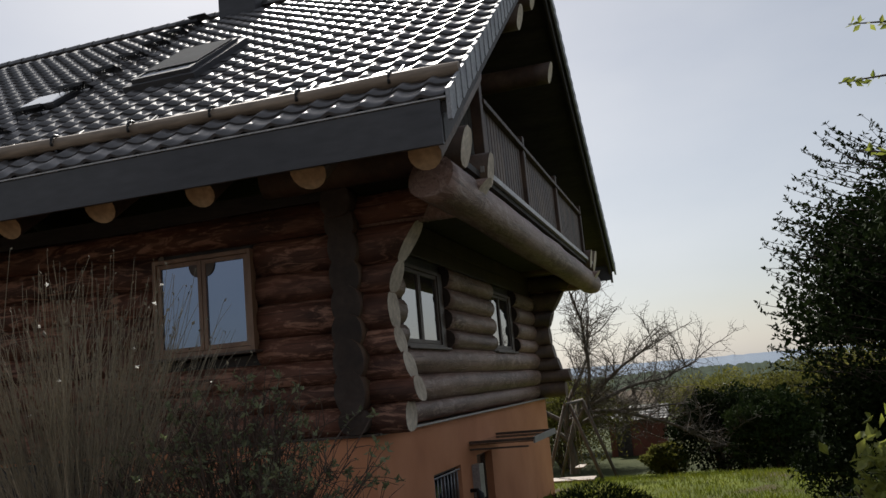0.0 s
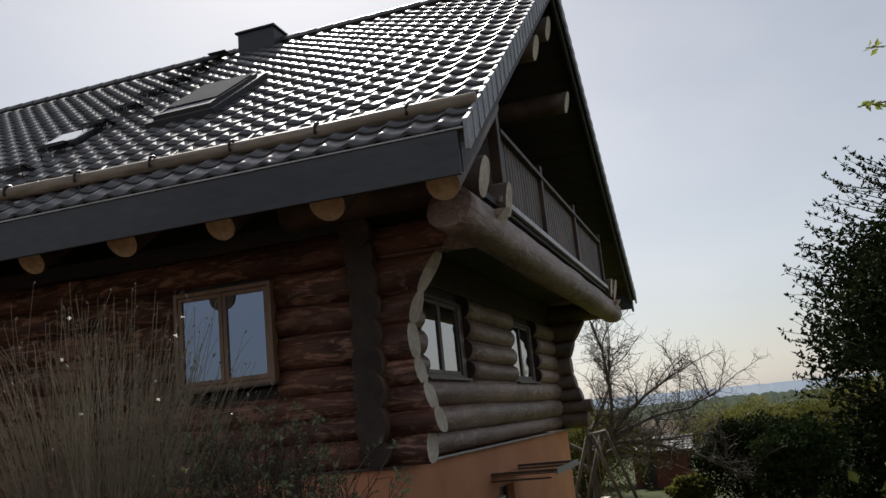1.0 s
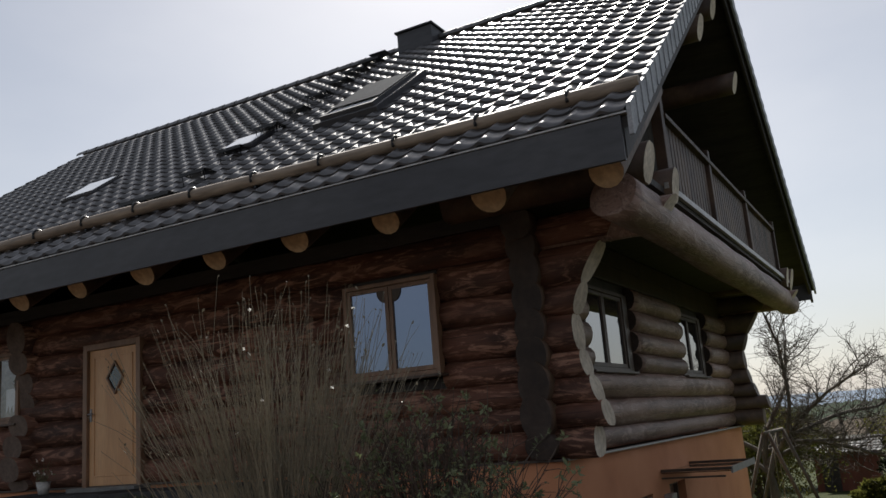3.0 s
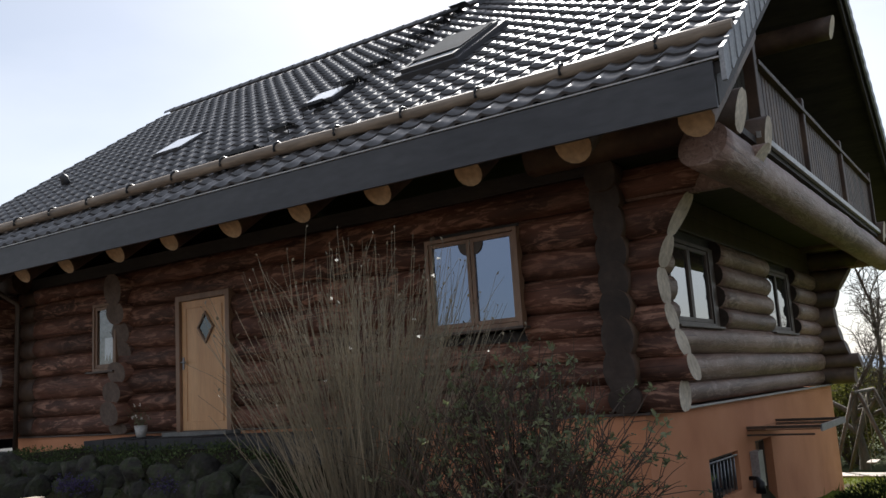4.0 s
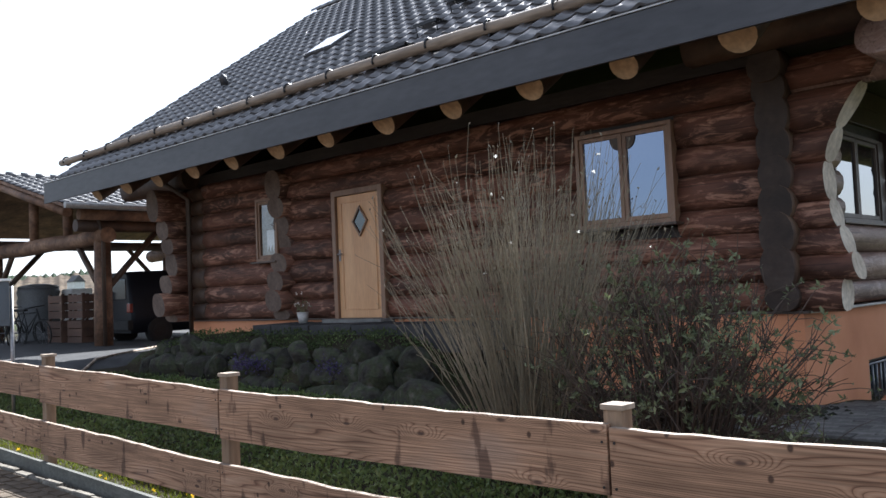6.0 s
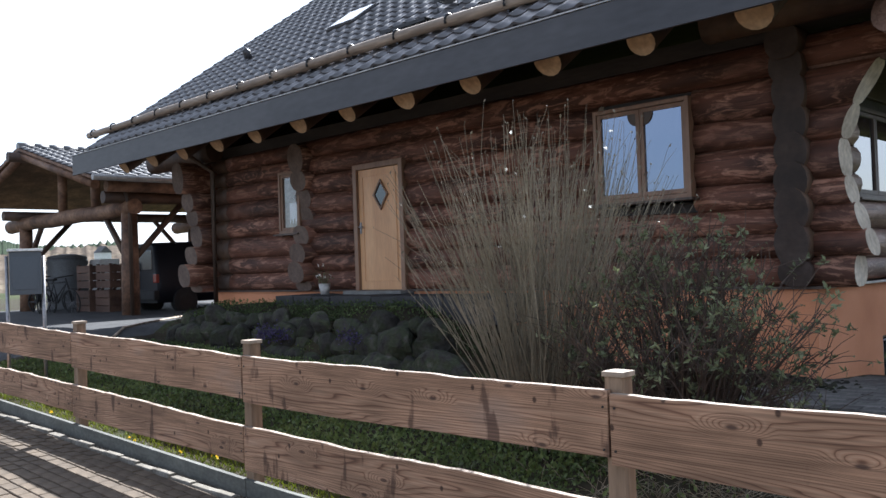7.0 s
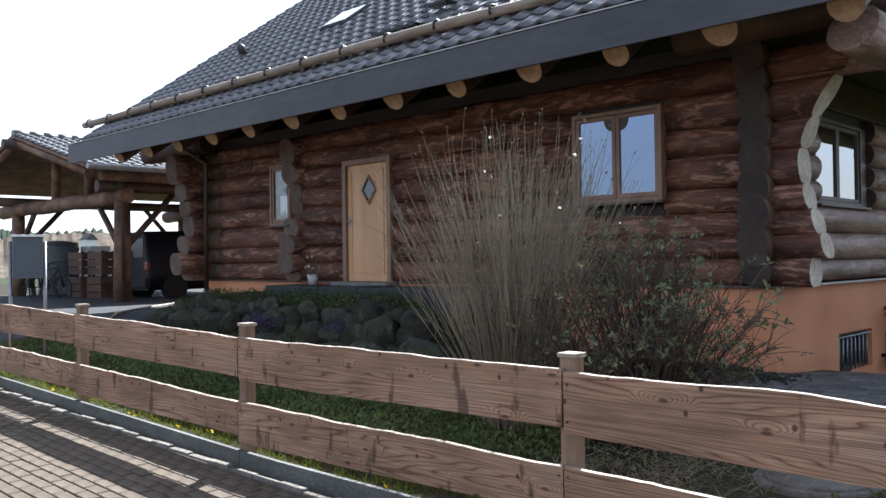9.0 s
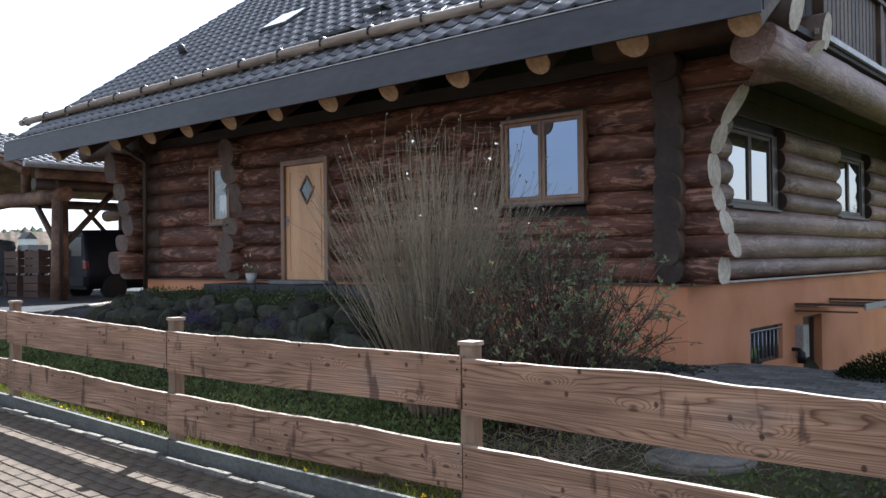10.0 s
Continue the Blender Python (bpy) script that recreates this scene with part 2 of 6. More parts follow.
def board_mat(name, dark, mid, pale):
    """Sawn larch: fine growth rings that run along the plank and circle scattered dark knots, with grey and brown stains."""
    m = bpy.data.materials.new(name)
    m.use_nodes = True
    n, l = m.node_tree.nodes, m.node_tree.links
    b = n["Principled BSDF"]
    t, oi, off = n.new("ShaderNodeTexCoord"), n.new("ShaderNodeObjectInfo"), n.new("ShaderNodeVectorMath")
    off.operation = "MULTIPLY_ADD"
    off.inputs[1].default_value = (37.0, 3.0, 21.0)
    l.new(oi.outputs["Random"], off.inputs[0])
    l.new(t.outputs["Object"], off.inputs[2])

    def scaled(v):
        g = n.new("ShaderNodeMapping")
        g.inputs["Scale"].default_value = v
        l.new(off.outputs["Vector"], g.inputs["Vector"])
        return g.outputs["Vector"]

    def math2(op, a, c):
        q = n.new("ShaderNodeMath")
        q.operation = op
        for k, val in enumerate((a, c)):
            if isinstance(val, (int, float)):
                q.inputs[k].default_value = val
            else:
                l.new(val, q.inputs[k])
        return q.outputs["Value"]

    warp = n.new("ShaderNodeTexNoise")
    warp.inputs["Scale"].default_value, warp.inputs["Detail"].default_value, warp.inputs["Roughness"].default_value = 1.5, 3, 0.35
    l.new(scaled((0.16, 1.0, 2.4)), warp.inputs["Vector"])
    sep, com = n.new("ShaderNodeSeparateXYZ"), n.new("ShaderNodeCombineXYZ")
    l.new(scaled((1.0, 1.0, 3.0)), sep.inputs["Vector"])
    l.new(sep.outputs["X"], com.inputs["X"])
    l.new(sep.outputs["Z"], com.inputs["Y"])
    kn = n.new("ShaderNodeTexVoronoi")
    kn.voronoi_dimensions = "2D"
    kn.inputs["Scale"].default_value = 1.5
    l.new(com.outputs["Vector"], kn.inputs["Vector"])

    def ramp(src, p0, c0, p1, c1):
        r = n.new("ShaderNodeMapRange")
        r.interpolation_type = "SMOOTHSTEP"
        r.inputs["From Min"].default_value, r.inputs["From Max"].default_value = p0, p1
        r.inputs["To Min"].default_value, r.inputs["To Max"].default_value = c0, c1
        l.new(src, r.inputs["Value"])
        return r.outputs["Result"]

    swell = ramp(kn.outputs["Distance"], 0.0, 1.0, 0.30, 0.0)
    field = math2("ADD", math2("ADD", math2("MULTIPLY", warp.outputs["Fac"], 44.0), math2("MULTIPLY", sep.outputs["Z"], 19.0)), math2("MULTIPLY", swell, 6.0))
    fr = math2("FRACT", field, 0.0)
    rp = n.new("ShaderNodeValToRGB")
    e = rp.color_ramp.elements
    e[0].position, e[0].color = 0.0, (*mid, 1)
    e[1].position, e[1].color = 0.4, (*pale, 1)
    for pos, c in ((0.74, mid), (0.93, dark), (1.0, mid)):
        q = e.new(pos)
        q.color = (*c, 1)
    l.new(fr, rp.inputs["Fac"])
    mk = n.new("ShaderNodeMix")
    mk.data_type = "RGBA"
    mk.inputs["B"].default_value = (0.07, 0.042, 0.032, 1)
    l.new(ramp(kn.outputs["Distance"], 0.02, 0.9, 0.06, 0.0), mk.inputs["Factor"])
    l.new(rp.outputs["Color"], mk.inputs["A"])
    st = n.new("ShaderNodeTexNoise")
    st.inputs["Scale"].default_value, st.inputs["Detail"].default_value = 2.0, 6
    l.new(scaled((0.7, 1.0, 1.6)), st.inputs["Vector"])
    mg = n.new("ShaderNodeMix")
    mg.data_type = "RGBA"
    mg.inputs["B"].default_value = (0.19, 0.15, 0.125, 1)
    l.new(ramp(st.outputs["Fac"], 0.55, 0.0, 0.75, 0.5), mg.inputs["Factor"])
    l.new(mk.outputs["Result"], mg.inputs["A"])
    sm = n.new("ShaderNodeTexNoise")
    sm.inputs["Scale"].default_value, sm.inputs["Detail"].default_value = 2.4, 4
    l.new(scaled((3.6, 1.0, 1.1)), sm.inputs["Vector"])
    ms = n.new("ShaderNodeMix")
    ms.data_type = "RGBA"
    ms.inputs["B"].default_value = (0.075, 0.042, 0.030, 1)
    l.new(ramp(sm.outputs["Fac"], 0.60, 0.0, 0.69, 0.8), ms.inputs["Factor"])
    l.new(mg.outputs["Result"], ms.inputs["A"])
    pk, pc = n.new("ShaderNodeTexVoronoi"), n.new("ShaderNodeCombineXYZ")
    pk.voronoi_dimensions = "2D"
    pk.inputs["Scale"].default_value = 3.1
    sp = n.new("ShaderNodeSeparateXYZ")
    l.new(scaled((1.0, 1.0, 0.8)), sp.inputs["Vector"])
    l.new(sp.outputs["X"], pc.inputs["X"])
    l.new(sp.outputs["Z"], pc.inputs["Y"])
    l.new(pc.outputs["Vector"], pk.inputs["Vector"])
    mp_ = n.new("ShaderNodeMix")
    mp_.data_type = "RGBA"
    mp_.inputs["B"].default_value = (0.05, 0.028, 0.020, 1)
    l.new(ramp(pk.outputs["Distance"], 0.022, 0.9, 0.05, 0.0), mp_.inputs["Factor"])
    l.new(ms.outputs["Result"], mp_.inputs["A"])
    hsv = n.new("ShaderNodeHueSaturation")
    l.new(mp_.outputs["Result"], hsv.inputs["Color"])
    gr = n.new("ShaderNodeTexNoise")
    gr.inputs["Scale"].default_value, gr.inputs["Detail"].default_value = 3.0, 5
    l.new(scaled((0.8, 1.0, 34.0)), gr.inputs["Vector"])
    l.new(math2("MULTIPLY", ramp(st.outputs["Fac"], 0.3, 0.75, 0.7, 1.18), ramp(gr.outputs["Fac"], 0.3, 0.72, 0.7, 1.26)), hsv.inputs["Value"])
    l.new(hsv.outputs["Color"], b.inputs["Base Color"])
    b.inputs["Roughness"].default_value, b.inputs["Specular IOR Level"].default_value = 0.75, 0.25
    bp = n.new("ShaderNodeBump")
    bp.inputs["Strength"].default_value, bp.inputs["Distance"].default_value = 0.2, 0.003
    l.new(fr, bp.inputs["Height"])
    l.new(bp.outputs["Normal"], b.inputs["Normal"])
    return m


M["board"] = board_mat("sawn_larch_board", (0.125, 0.064, 0.040), (0.298, 0.174, 0.108), (0.355, 0.222, 0.143))
M["post"] = mat("larch_post", [(0.14, 0.09, 0.055), (0.20, 0.132, 0.082), (0.26, 0.178, 0.115)], 3, (3, 3, 0.35), 0.75, bump=0.4, bscale=16)

glass = bpy.data.materials.new("window_glass")
glass.use_nodes = True
gb = glass.node_tree.nodes["Principled BSDF"]
gb.inputs["Base Color"].default_value = (0.95, 0.97, 1.0, 1)
gb.inputs["Roughness"].default_value, gb.inputs["Transmission Weight"].default_value, gb.inputs["IOR"].default_value = 0.02, 1.0, 1.6
M["glass"] = glass


# ---- mesh helpers ----
def part(name, bm, material, parent=None, label="", smooth=False):
    me = bpy.data.meshes.new(name)
    bm.normal_update()
    bm.to_mesh(me)
    bm.free()
    if smooth:
        for p in me.polygons:
            p.use_smooth = True
    for q in (material if isinstance(material, (list, tuple)) else [material]):
        me.materials.append(q)
    ob = new(name, me)
    if parent:
        ob.parent = parent
    if label:
        tagged(ob, label)
    return ob


def empty(name, label="", category="", group="", kind="", at=(0, 0, 0)):
    ob = new(name)
    ob.location = at
    return tagged(ob, label, category, group, kind)


def box(bm, x0, x1, y0, y1, z0, z1, bev=0.0, mi=0):
    v = [bm.verts.new((x, y, z)) for z in (z0, z1) for x, y in ((x0, y0), (x1, y0), (x1, y1), (x0, y1))]
    fs = [bm.faces.new([v[i] for i in q]) for q in ((3, 2, 1, 0), (4, 5, 6, 7), (0, 1, 5, 4), (1, 2, 6, 5), (2, 3, 7, 6), (3, 0, 4, 7))]
    for f in fs:
        f.material_index = mi
    if bev:
        bmesh.ops.bevel(bm, geom=list({e for f in fs for e in f.edges}), offset=bev, segments=2, profile=0.7, affect="EDGES", clamp_overlap=True)
    return v


def boxed(x0, x1, y0, y1, z0, z1, bev=0.0):
    bm = bmesh.new()
    box(bm, x0, x1, y0, y1, z0, z1, bev)
    return bm


def tube(bm, pts, radii, seg=10, cap=True, wob=0.0, mi=0, cap_mi=None):
    """A round bar through pts with the given radii; wob roughens it."""
    rings = []
    for i, p in enumerate(pts):
        p = Vector(p)
        a = Vector(pts[min(i + 1, len(pts) - 1)]) - Vector(pts[max(i - 1, 0)])
        a.normalize()
        u = a.cross(Vector((0, 0, 1)))
        if u.length < 0.05:
            u = a.cross(Vector((1, 0, 0)))
        u.normalize()
        w = a.cross(u)
        r = radii[i] if isinstance(radii, (list, tuple)) else radii
        ring = []
        for k in range(seg):
            th = 2 * math.pi * k / seg
            q = p + (u * math.cos(th) + w * math.sin(th)) * r
            if wob:
                q += (q - p).normalized() * wob * noise.noise(q * 2.3)
            ring.append(bm.verts.new(q))
        rings.append(ring)
    for a, b in zip(rings, rings[1:]):
        for k in range(seg):
            f = bm.faces.new((a[k], a[(k + 1) % seg], b[(k + 1) % seg], b[k]))
            f.material_index, f.smooth = mi, True
    if cap:
        for ring, flip in ((rings[0], True), (rings[-1], False)):
            f = bm.faces.new(ring if not flip else ring[::-1])
            f.material_index = mi if cap_mi is None else cap_mi
    return rings


def tubed(pts, radii, seg=10, wob=0.0):
    bm = bmesh.new()
    tube(bm, pts, radii, seg, True, wob)
    return bm


# ---- ground ----
def road_z(x):
    return 0.405 + 0.022 * max(0.0, -x - 3.5)


def smooth01(a, b, v):
    t = min(1.0, max(0.0, (v - a) / (b - a)))
    return t * t * (3 - 2 * t)


def ground_z(x, y):
    """The plot: a verge along the fence, a bank up to the door terrace, the slope down past the gable."""
    base = road_z(x) + 0.06 + 0.16 * smooth01(2.6, 6.0, y)
    terr = 1.20 + 0.19 * smooth01(6.4, 7.35, y)
    left = smooth01(-5.6, -7.8, x)
    z = base + (terr - base) * smooth01(6.05, 6.45, y) * left
    drive = 1.06
    z += (drive - z) * smooth01(-12.6, -14.0, x) * smooth01(3.0, 5.6, y)
    # slope past the gable
    fall = max(smooth01(-3.2, -2.5, x), smooth01(16.5, 18.4, y) * smooth01(-15.0, -13.0, x)) * smooth01(7.6, 17.5, y)
    z += (-0.55 - z) * fall
    far = smooth01(19.0, 34.0, y)
    z += (-1.95 - z) * far
    z -= 0.022 * max(0.0, y - 40)
    if y < 2.42:
        z = road_z(x) - 0.02
    return z + 0.015 * noise.noise(Vector((x * 1.3, y * 1.3, 0))) * (1 if y > 2.5 else 0)


# ---- the log house ----
house = empty("log_house", "large log house with dark tile roof on orange plastered basement", "house", at=(-8.8, 13.4, 1.6))


def hpart(name, bm, material, parent=None, label="", smooth=False):
    """A part of the house: the mesh is given in world places."""
    par = parent or house
    base = Vector(par.get("origin", par.location[:])) if parent else house.location.copy()
    bmesh.ops.translate(bm, verts=bm.verts, vec=-base)
    ob = part(name, bm, material, par, label, smooth)
    ob["origin"] = base[:]
    return ob


def log_bm(axis, a0, a1, c, zc, rc, rz, slant0=0.0, slant1=0.0, seed=0, seg=14, step=0.3):
    """A log along x or y from a0 to a1 with its centre line at (c, zc); slants lean its end cuts (a shift of the top against the bottom); zc may be a function of the place along the log."""
    bm = bmesh.new()
    n = max(2, int(abs(a1 - a0) / step))
    rings, zc0 = [], zc
    for i in range(n + 1):
        f = i / n
        ring = []
        for k in range(seg):
            th = 2 * math.pi * k / seg
            cu, su = math.cos(th), math.sin(th)
            cu = math.copysign(abs(cu) ** 0.72, cu)
            a = a0 + (a1 - a0) * f
            if callable(zc0):
                zc, rz = zc0(a)
            w = 1 + 0.075 * noise.noise(Vector((a * 0.9 + seed * 7.1, cu * 0.8, su * 0.8 + seed))) + 0.025 * noise.noise(Vector((a * 3.1, cu * 2 + seed, su * 2)))
            if i == 0:
                a += slant0 * su * 0.5
            if i == n:
                a += slant1 * su * 0.5
            p = (a, c + rc * cu * w, zc + rz * su * w) if axis == "x" else (c + rc * cu * w, a, zc + rz * su * w)
            ring.append(bm.verts.new(p))
        rings.append(ring)
    for p, q in zip(rings, rings[1:]):
        for k in range(seg):
            bm.faces.new((p[k], p[(k + 1) % seg], q[(k + 1) % seg], q[k])).smooth = True
    for ring in (rings[0], rings[-1]):
        bm.faces.new(ring).material_index = 1
    bmesh.ops.recalc_face_normals(bm, faces=bm.faces)
    return bm


PX0, PX1, PY0, PY1, PZ = -14.95, -2.66, 8.34, 18.6, 1.57  # the plinth
# plinth with basement window and door openings in the gable side
gx = PX1
WB, DB = (10.28, 11.55, 0.40, 0.92), (12.45, 13.38, -0.75, 0.96)
pl = bmesh.new()
box(pl, PX0, PX1, PY0, PY0 + 0.3, -0.8, PZ)
plinth = hpart("plinth", pl, M["plaster"], None, "orange plastered basement wall")
hpart("plinth_wall", boxed(PX0, PX0 + 0.3, PY0 + 0.3, PY1, -0.8, PZ), M["plaster"], plinth)
hpart("plinth_wall", boxed(PX0 + 0.3, PX1, PY1 - 0.3, PY1, -1.2, PZ), M["plaster"], plinth)
ys = [PY0 + 0.3, WB[0], WB[1], DB[0], DB[1], PY1 - 0.3]
for k in (0, 2, 4):
    hpart("plinth_wall", boxed(PX1 - 0.3, PX1, ys[k], ys[k + 1], -1.2, PZ), M["plaster"], plinth)
for y0, y1, z0, z1 in ((WB[0], WB[1], -1.2, WB[2]), (WB[0], WB[1], WB[3], PZ), (DB[0], DB[1], DB[3], PZ)):
    hpart("plinth_wall", boxed(PX1 - 0.3, PX1, y0, y1, z0, z1), M["plaster"], plinth)
fl = bmesh.new()
box(fl, PX1 - 0.02, PX1 + 0.07, PY0 + 0.02, PY1 + 0.05, PZ + 0.004, PZ + 0.03, 0.006)
hpart("flashing", fl, M["ledge"], None, "grey metal flashing strip")
fl = bmesh.new()
box(fl, PX0, PX1 + 0.07, PY0 - 0.05, PY0 + 0.018, PZ + 0.004, PZ + 0.03, 0.006)
hpart("flashing", fl, M["frame_dark"])

# floors and dim rooms behind the glass
rm = bmesh.new()
box(rm, PX0 + 0.35, PX1 - 0.35, PY0 + 0.4, PY1 - 0.35, PZ - 0.05, PZ)
box(rm, PX0 + 0.35, PX1 - 0.35, PY0 + 0.4, PY1 - 0.35, 4.28, 4.36)
hpart("inner_floor", rm, M["room"])

COURSE = [1.60, 1.92, 2.18, 2.45, 2.74, 3.14, 3.47, 3.90, 4.28]
FAR_COURSE = [1.60, 1.93, 2.24, 2.65, 3.01, 3.35, 3.70, 4.0, 4.28]  # the logs taper: their seams at the far end


def course(i, grow=0.012):
    """Centre height and half height of front log i at the place x."""
    def at(x):
        f = min(1.0, max(0.0, (x + 13.2) / 10.3))
        z0, z1 = (FAR_COURSE[k] + (COURSE[k] - FAR_COURSE[k]) * f for k in (i, i + 1))
        return (z0 + z1) / 2, (z1 - z0) / 2 + grow
    return at


TIP = [(-2.26, -2.25), (-2.10, -2.16), (-2.18, -2.26), (-2.28, -2.34), (-2.35, -2.37), (-2.36, -2.23), (-2.25, -1.95), (-1.9, -1.6)]
WIN, SWIN, DOOR = (-5.32, -3.99, 2.65, 3.83), (-12.40, -11.75, 2.64, 3.78), (-10.20, -8.97, 1.58, 3.68)
AY = 8.48  # centre line of the front wall
# Darker end colour, with the shade at the house corners put into it.
M["end_dark"] = mat("shade_dark_end", [(0.022, 0.014, 0.01), (0.04, 0.025, 0.018), (0.06, 0.042, 0.034)], 3, rough=0.7, bump=0.4, bscale=14)
front_wall = hpart("front_wall", boxed(-14.6, -12.44, AY - 0.04, AY + 0.04, PZ + 0.04, 4.5), M["board_dark"])
for x0, x1, z0, z1 in ((-11.78, -10.26, PZ + 0.04, 4.5), (-9.02, -5.34, PZ + 0.04, 4.5), (-3.97, -2.9, PZ + 0.04, 4.5), (-12.44, -11.78, PZ + 0.04, 2.6), (-12.44, -11.78, 3.8, 4.5), (-5.34, -3.97, PZ + 0.04, 2.6), (-5.34, -3.97, 3.86, 4.5), (-10.26, -9.02, 3.7, 4.5)):
    hpart("wall_core", boxed(x0, x1, AY - 0.04, AY + 0.04, z0, z1), M["board_dark"], front_wall)
for i, (z0, z1) in enumerate(zip(COURSE, COURSE[1:])):
    zc, rz = (z0 + z1) / 2, (z1 - z0) / 2 + 0.012
    cuts = [o for o in (SWIN, DOOR, WIN) if o[2] - 0.02 < course(i)((o[0] + o[1]) / 2)[0] < o[3] + 0.02]
    edges = [-15.12 + 0.04 * math.sin(i * 1.7)]
    for o in sorted(cuts):
        edges += [o[0] + 0.02, o[1] - 0.02]
    xr = TIP[i]
    edges.append((xr[0] + xr[1]) / 2)
    # Far ends in a darker log colour, as shade painted beyond the downpipe.
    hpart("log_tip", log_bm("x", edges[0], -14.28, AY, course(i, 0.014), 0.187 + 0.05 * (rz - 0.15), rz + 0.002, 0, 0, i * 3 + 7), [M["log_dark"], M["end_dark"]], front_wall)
    edges[0] = -14.31
    for k in range(0, len(edges), 2):
        last = k == len(edges) - 2
        if last:
            hpart("log_tip", log_bm("x", -2.93, edges[k + 1], AY, zc, 0.187 + 0.05 * (rz - 0.15), rz + 0.002, 0, xr[1] - xr[0], i * 3 + k), [M["log"], M["cut"]], front_wall, "stained log tip beyond the corner")
            edges[k + 1], xr = -2.9, (0, 0)
        hpart("log", log_bm("x", edges[k], edges[k + 1], AY, course(i), 0.185 + 0.05 * (rz - 0.15), rz, 0, xr[1] - xr[0] if last else 0, i * 3 + k), [M["log"], M["cut"]], front_wall)

# gable wall towards the garden: logs half a course up
GX = -2.83
GC = [1.62, 1.88, 2.23, 2.59, 2.87, 3.19, 3.51, 3.83, 4.08, 4.32]
GW1, GW2 = (9.74, 11.46, 2.59, 3.70), (14.50, 16.14, 2.59, 3.70)
NEAR = [8.20, 8.15, 8.16, 8.19, 8.21, 8.22, 8.21, 8.18, 8.1]
gable_wall = hpart("gable_wall", boxed(GX - 0.04, GX + 0.04, 8.6, GW1[0] - 0.02, PZ + 0.04, 4.4), M["board_dark"])
for y0, y1, z0, z1 in ((GW1[1] + 0.02, GW2[0] - 0.02, PZ + 0.04, 4.4), (GW2[1] + 0.02, 18.4, PZ + 0.04, 4.4), (GW1[0] - 0.02, GW1[1] + 0.02, PZ + 0.04, 2.54), (GW1[0] - 0.02, GW1[1] + 0.02, 3.72, 4.4), (GW2[0] - 0.02, GW2[1] + 0.02, PZ + 0.04, 2.54), (GW2[0] - 0.02, GW2[1] + 0.02, 3.7, 4.4)):
    hpart("wall_core", boxed(GX - 0.04, GX + 0.04, y0, y1, z0, z1), M["board_dark"], gable_wall)
for i, (z0, z1) in enumerate(zip(GC, GC[1:])):
    zc, rz = (z0 + z1) / 2, (z1 - z0) / 2 + 0.012
    edges = [8.46]
    # Thickened corner pieces in a darker colour paint the dark band of shade here.
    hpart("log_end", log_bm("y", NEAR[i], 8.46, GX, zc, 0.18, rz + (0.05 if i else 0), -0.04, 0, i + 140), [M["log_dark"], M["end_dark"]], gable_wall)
    for o in (GW1, GW2):
        if o[2] - 0.02 < zc < o[3] + 0.02:
            edges += [o[0] - 0.02 + 0.03 * math.sin(i * 2.2), o[1] + 0.25 - 0.03 * math.sin(i * 1.7)]
    edges.append(19.15 + 0.1 * math.sin(i))
    for k in range(0, len(edges), 2):
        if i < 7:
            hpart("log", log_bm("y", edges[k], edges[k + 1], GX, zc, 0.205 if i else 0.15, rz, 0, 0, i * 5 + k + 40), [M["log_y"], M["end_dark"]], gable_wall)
# Dark boards replace the top two log courses, painting the balcony's shade there.
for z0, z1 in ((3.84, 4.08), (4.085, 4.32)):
    hpart("lintel_board", boxed(GX - 0.1, GX + 0.1, 8.6, 19.1, z0, z1, 0.012), M["frame_dark"], gable_wall, "dark boards added above the windows in place of balcony shade")
for o in (GW1, GW2):
    hpart("reveal_board", boxed(GX - 0.06, GX + 0.10, o[1] + 0.004, o[1] + 0.2, o[2], o[3], 0.01), M["frame_dark"], gable_wall, "dark reveal board beside the window")

# rear corner: the back wall's logs show past the gable with the same curved profile
back_wall = hpart("back_wall", boxed(PX0 + 0.3, -2.9, 18.42, 18.5, PZ + 0.04, 4.4), M["board_dark"])
for i, (z0, z1) in enumerate(zip(COURSE, COURSE[1:])):
    zc, rz = (z0 + z1) / 2, (z1 - z0) / 2 + 0.012
    xr = TIP[i]
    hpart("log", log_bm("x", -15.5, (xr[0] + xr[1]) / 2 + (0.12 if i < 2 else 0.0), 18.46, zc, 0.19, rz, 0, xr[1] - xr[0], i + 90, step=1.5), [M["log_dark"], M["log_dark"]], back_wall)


def stub_wall(name, ax, ends, tail, label):
    """The outer end of a cross wall: log stubs through the front wall, cut to a curved profile."""
    w = hpart(name, boxed(ax - 0.04, ax + 0.04, 8.45, tail, PZ + 0.05, 4.4), M["board_dark"], None, label)
    for i, (z0, z1, e) in enumerate(ends):
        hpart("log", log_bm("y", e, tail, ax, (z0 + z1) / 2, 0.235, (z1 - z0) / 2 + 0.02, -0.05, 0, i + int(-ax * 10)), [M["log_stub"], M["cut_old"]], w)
    return w


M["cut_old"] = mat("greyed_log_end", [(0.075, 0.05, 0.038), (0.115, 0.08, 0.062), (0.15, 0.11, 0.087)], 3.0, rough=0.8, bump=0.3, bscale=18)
stub_wall("cross_wall", -11.64, [(1.60, 1.76, 8.22), (1.76, 2.10, 8.06), (2.10, 2.42, 8.1), (2.42, 2.74, 8.2), (2.74, 3.07, 8.3), (3.07, 3.40, 8.27), (3.40, 3.72, 8.17), (3.72, 4.2, 8.12)], 9.4, "curved log ends of an inner wall")
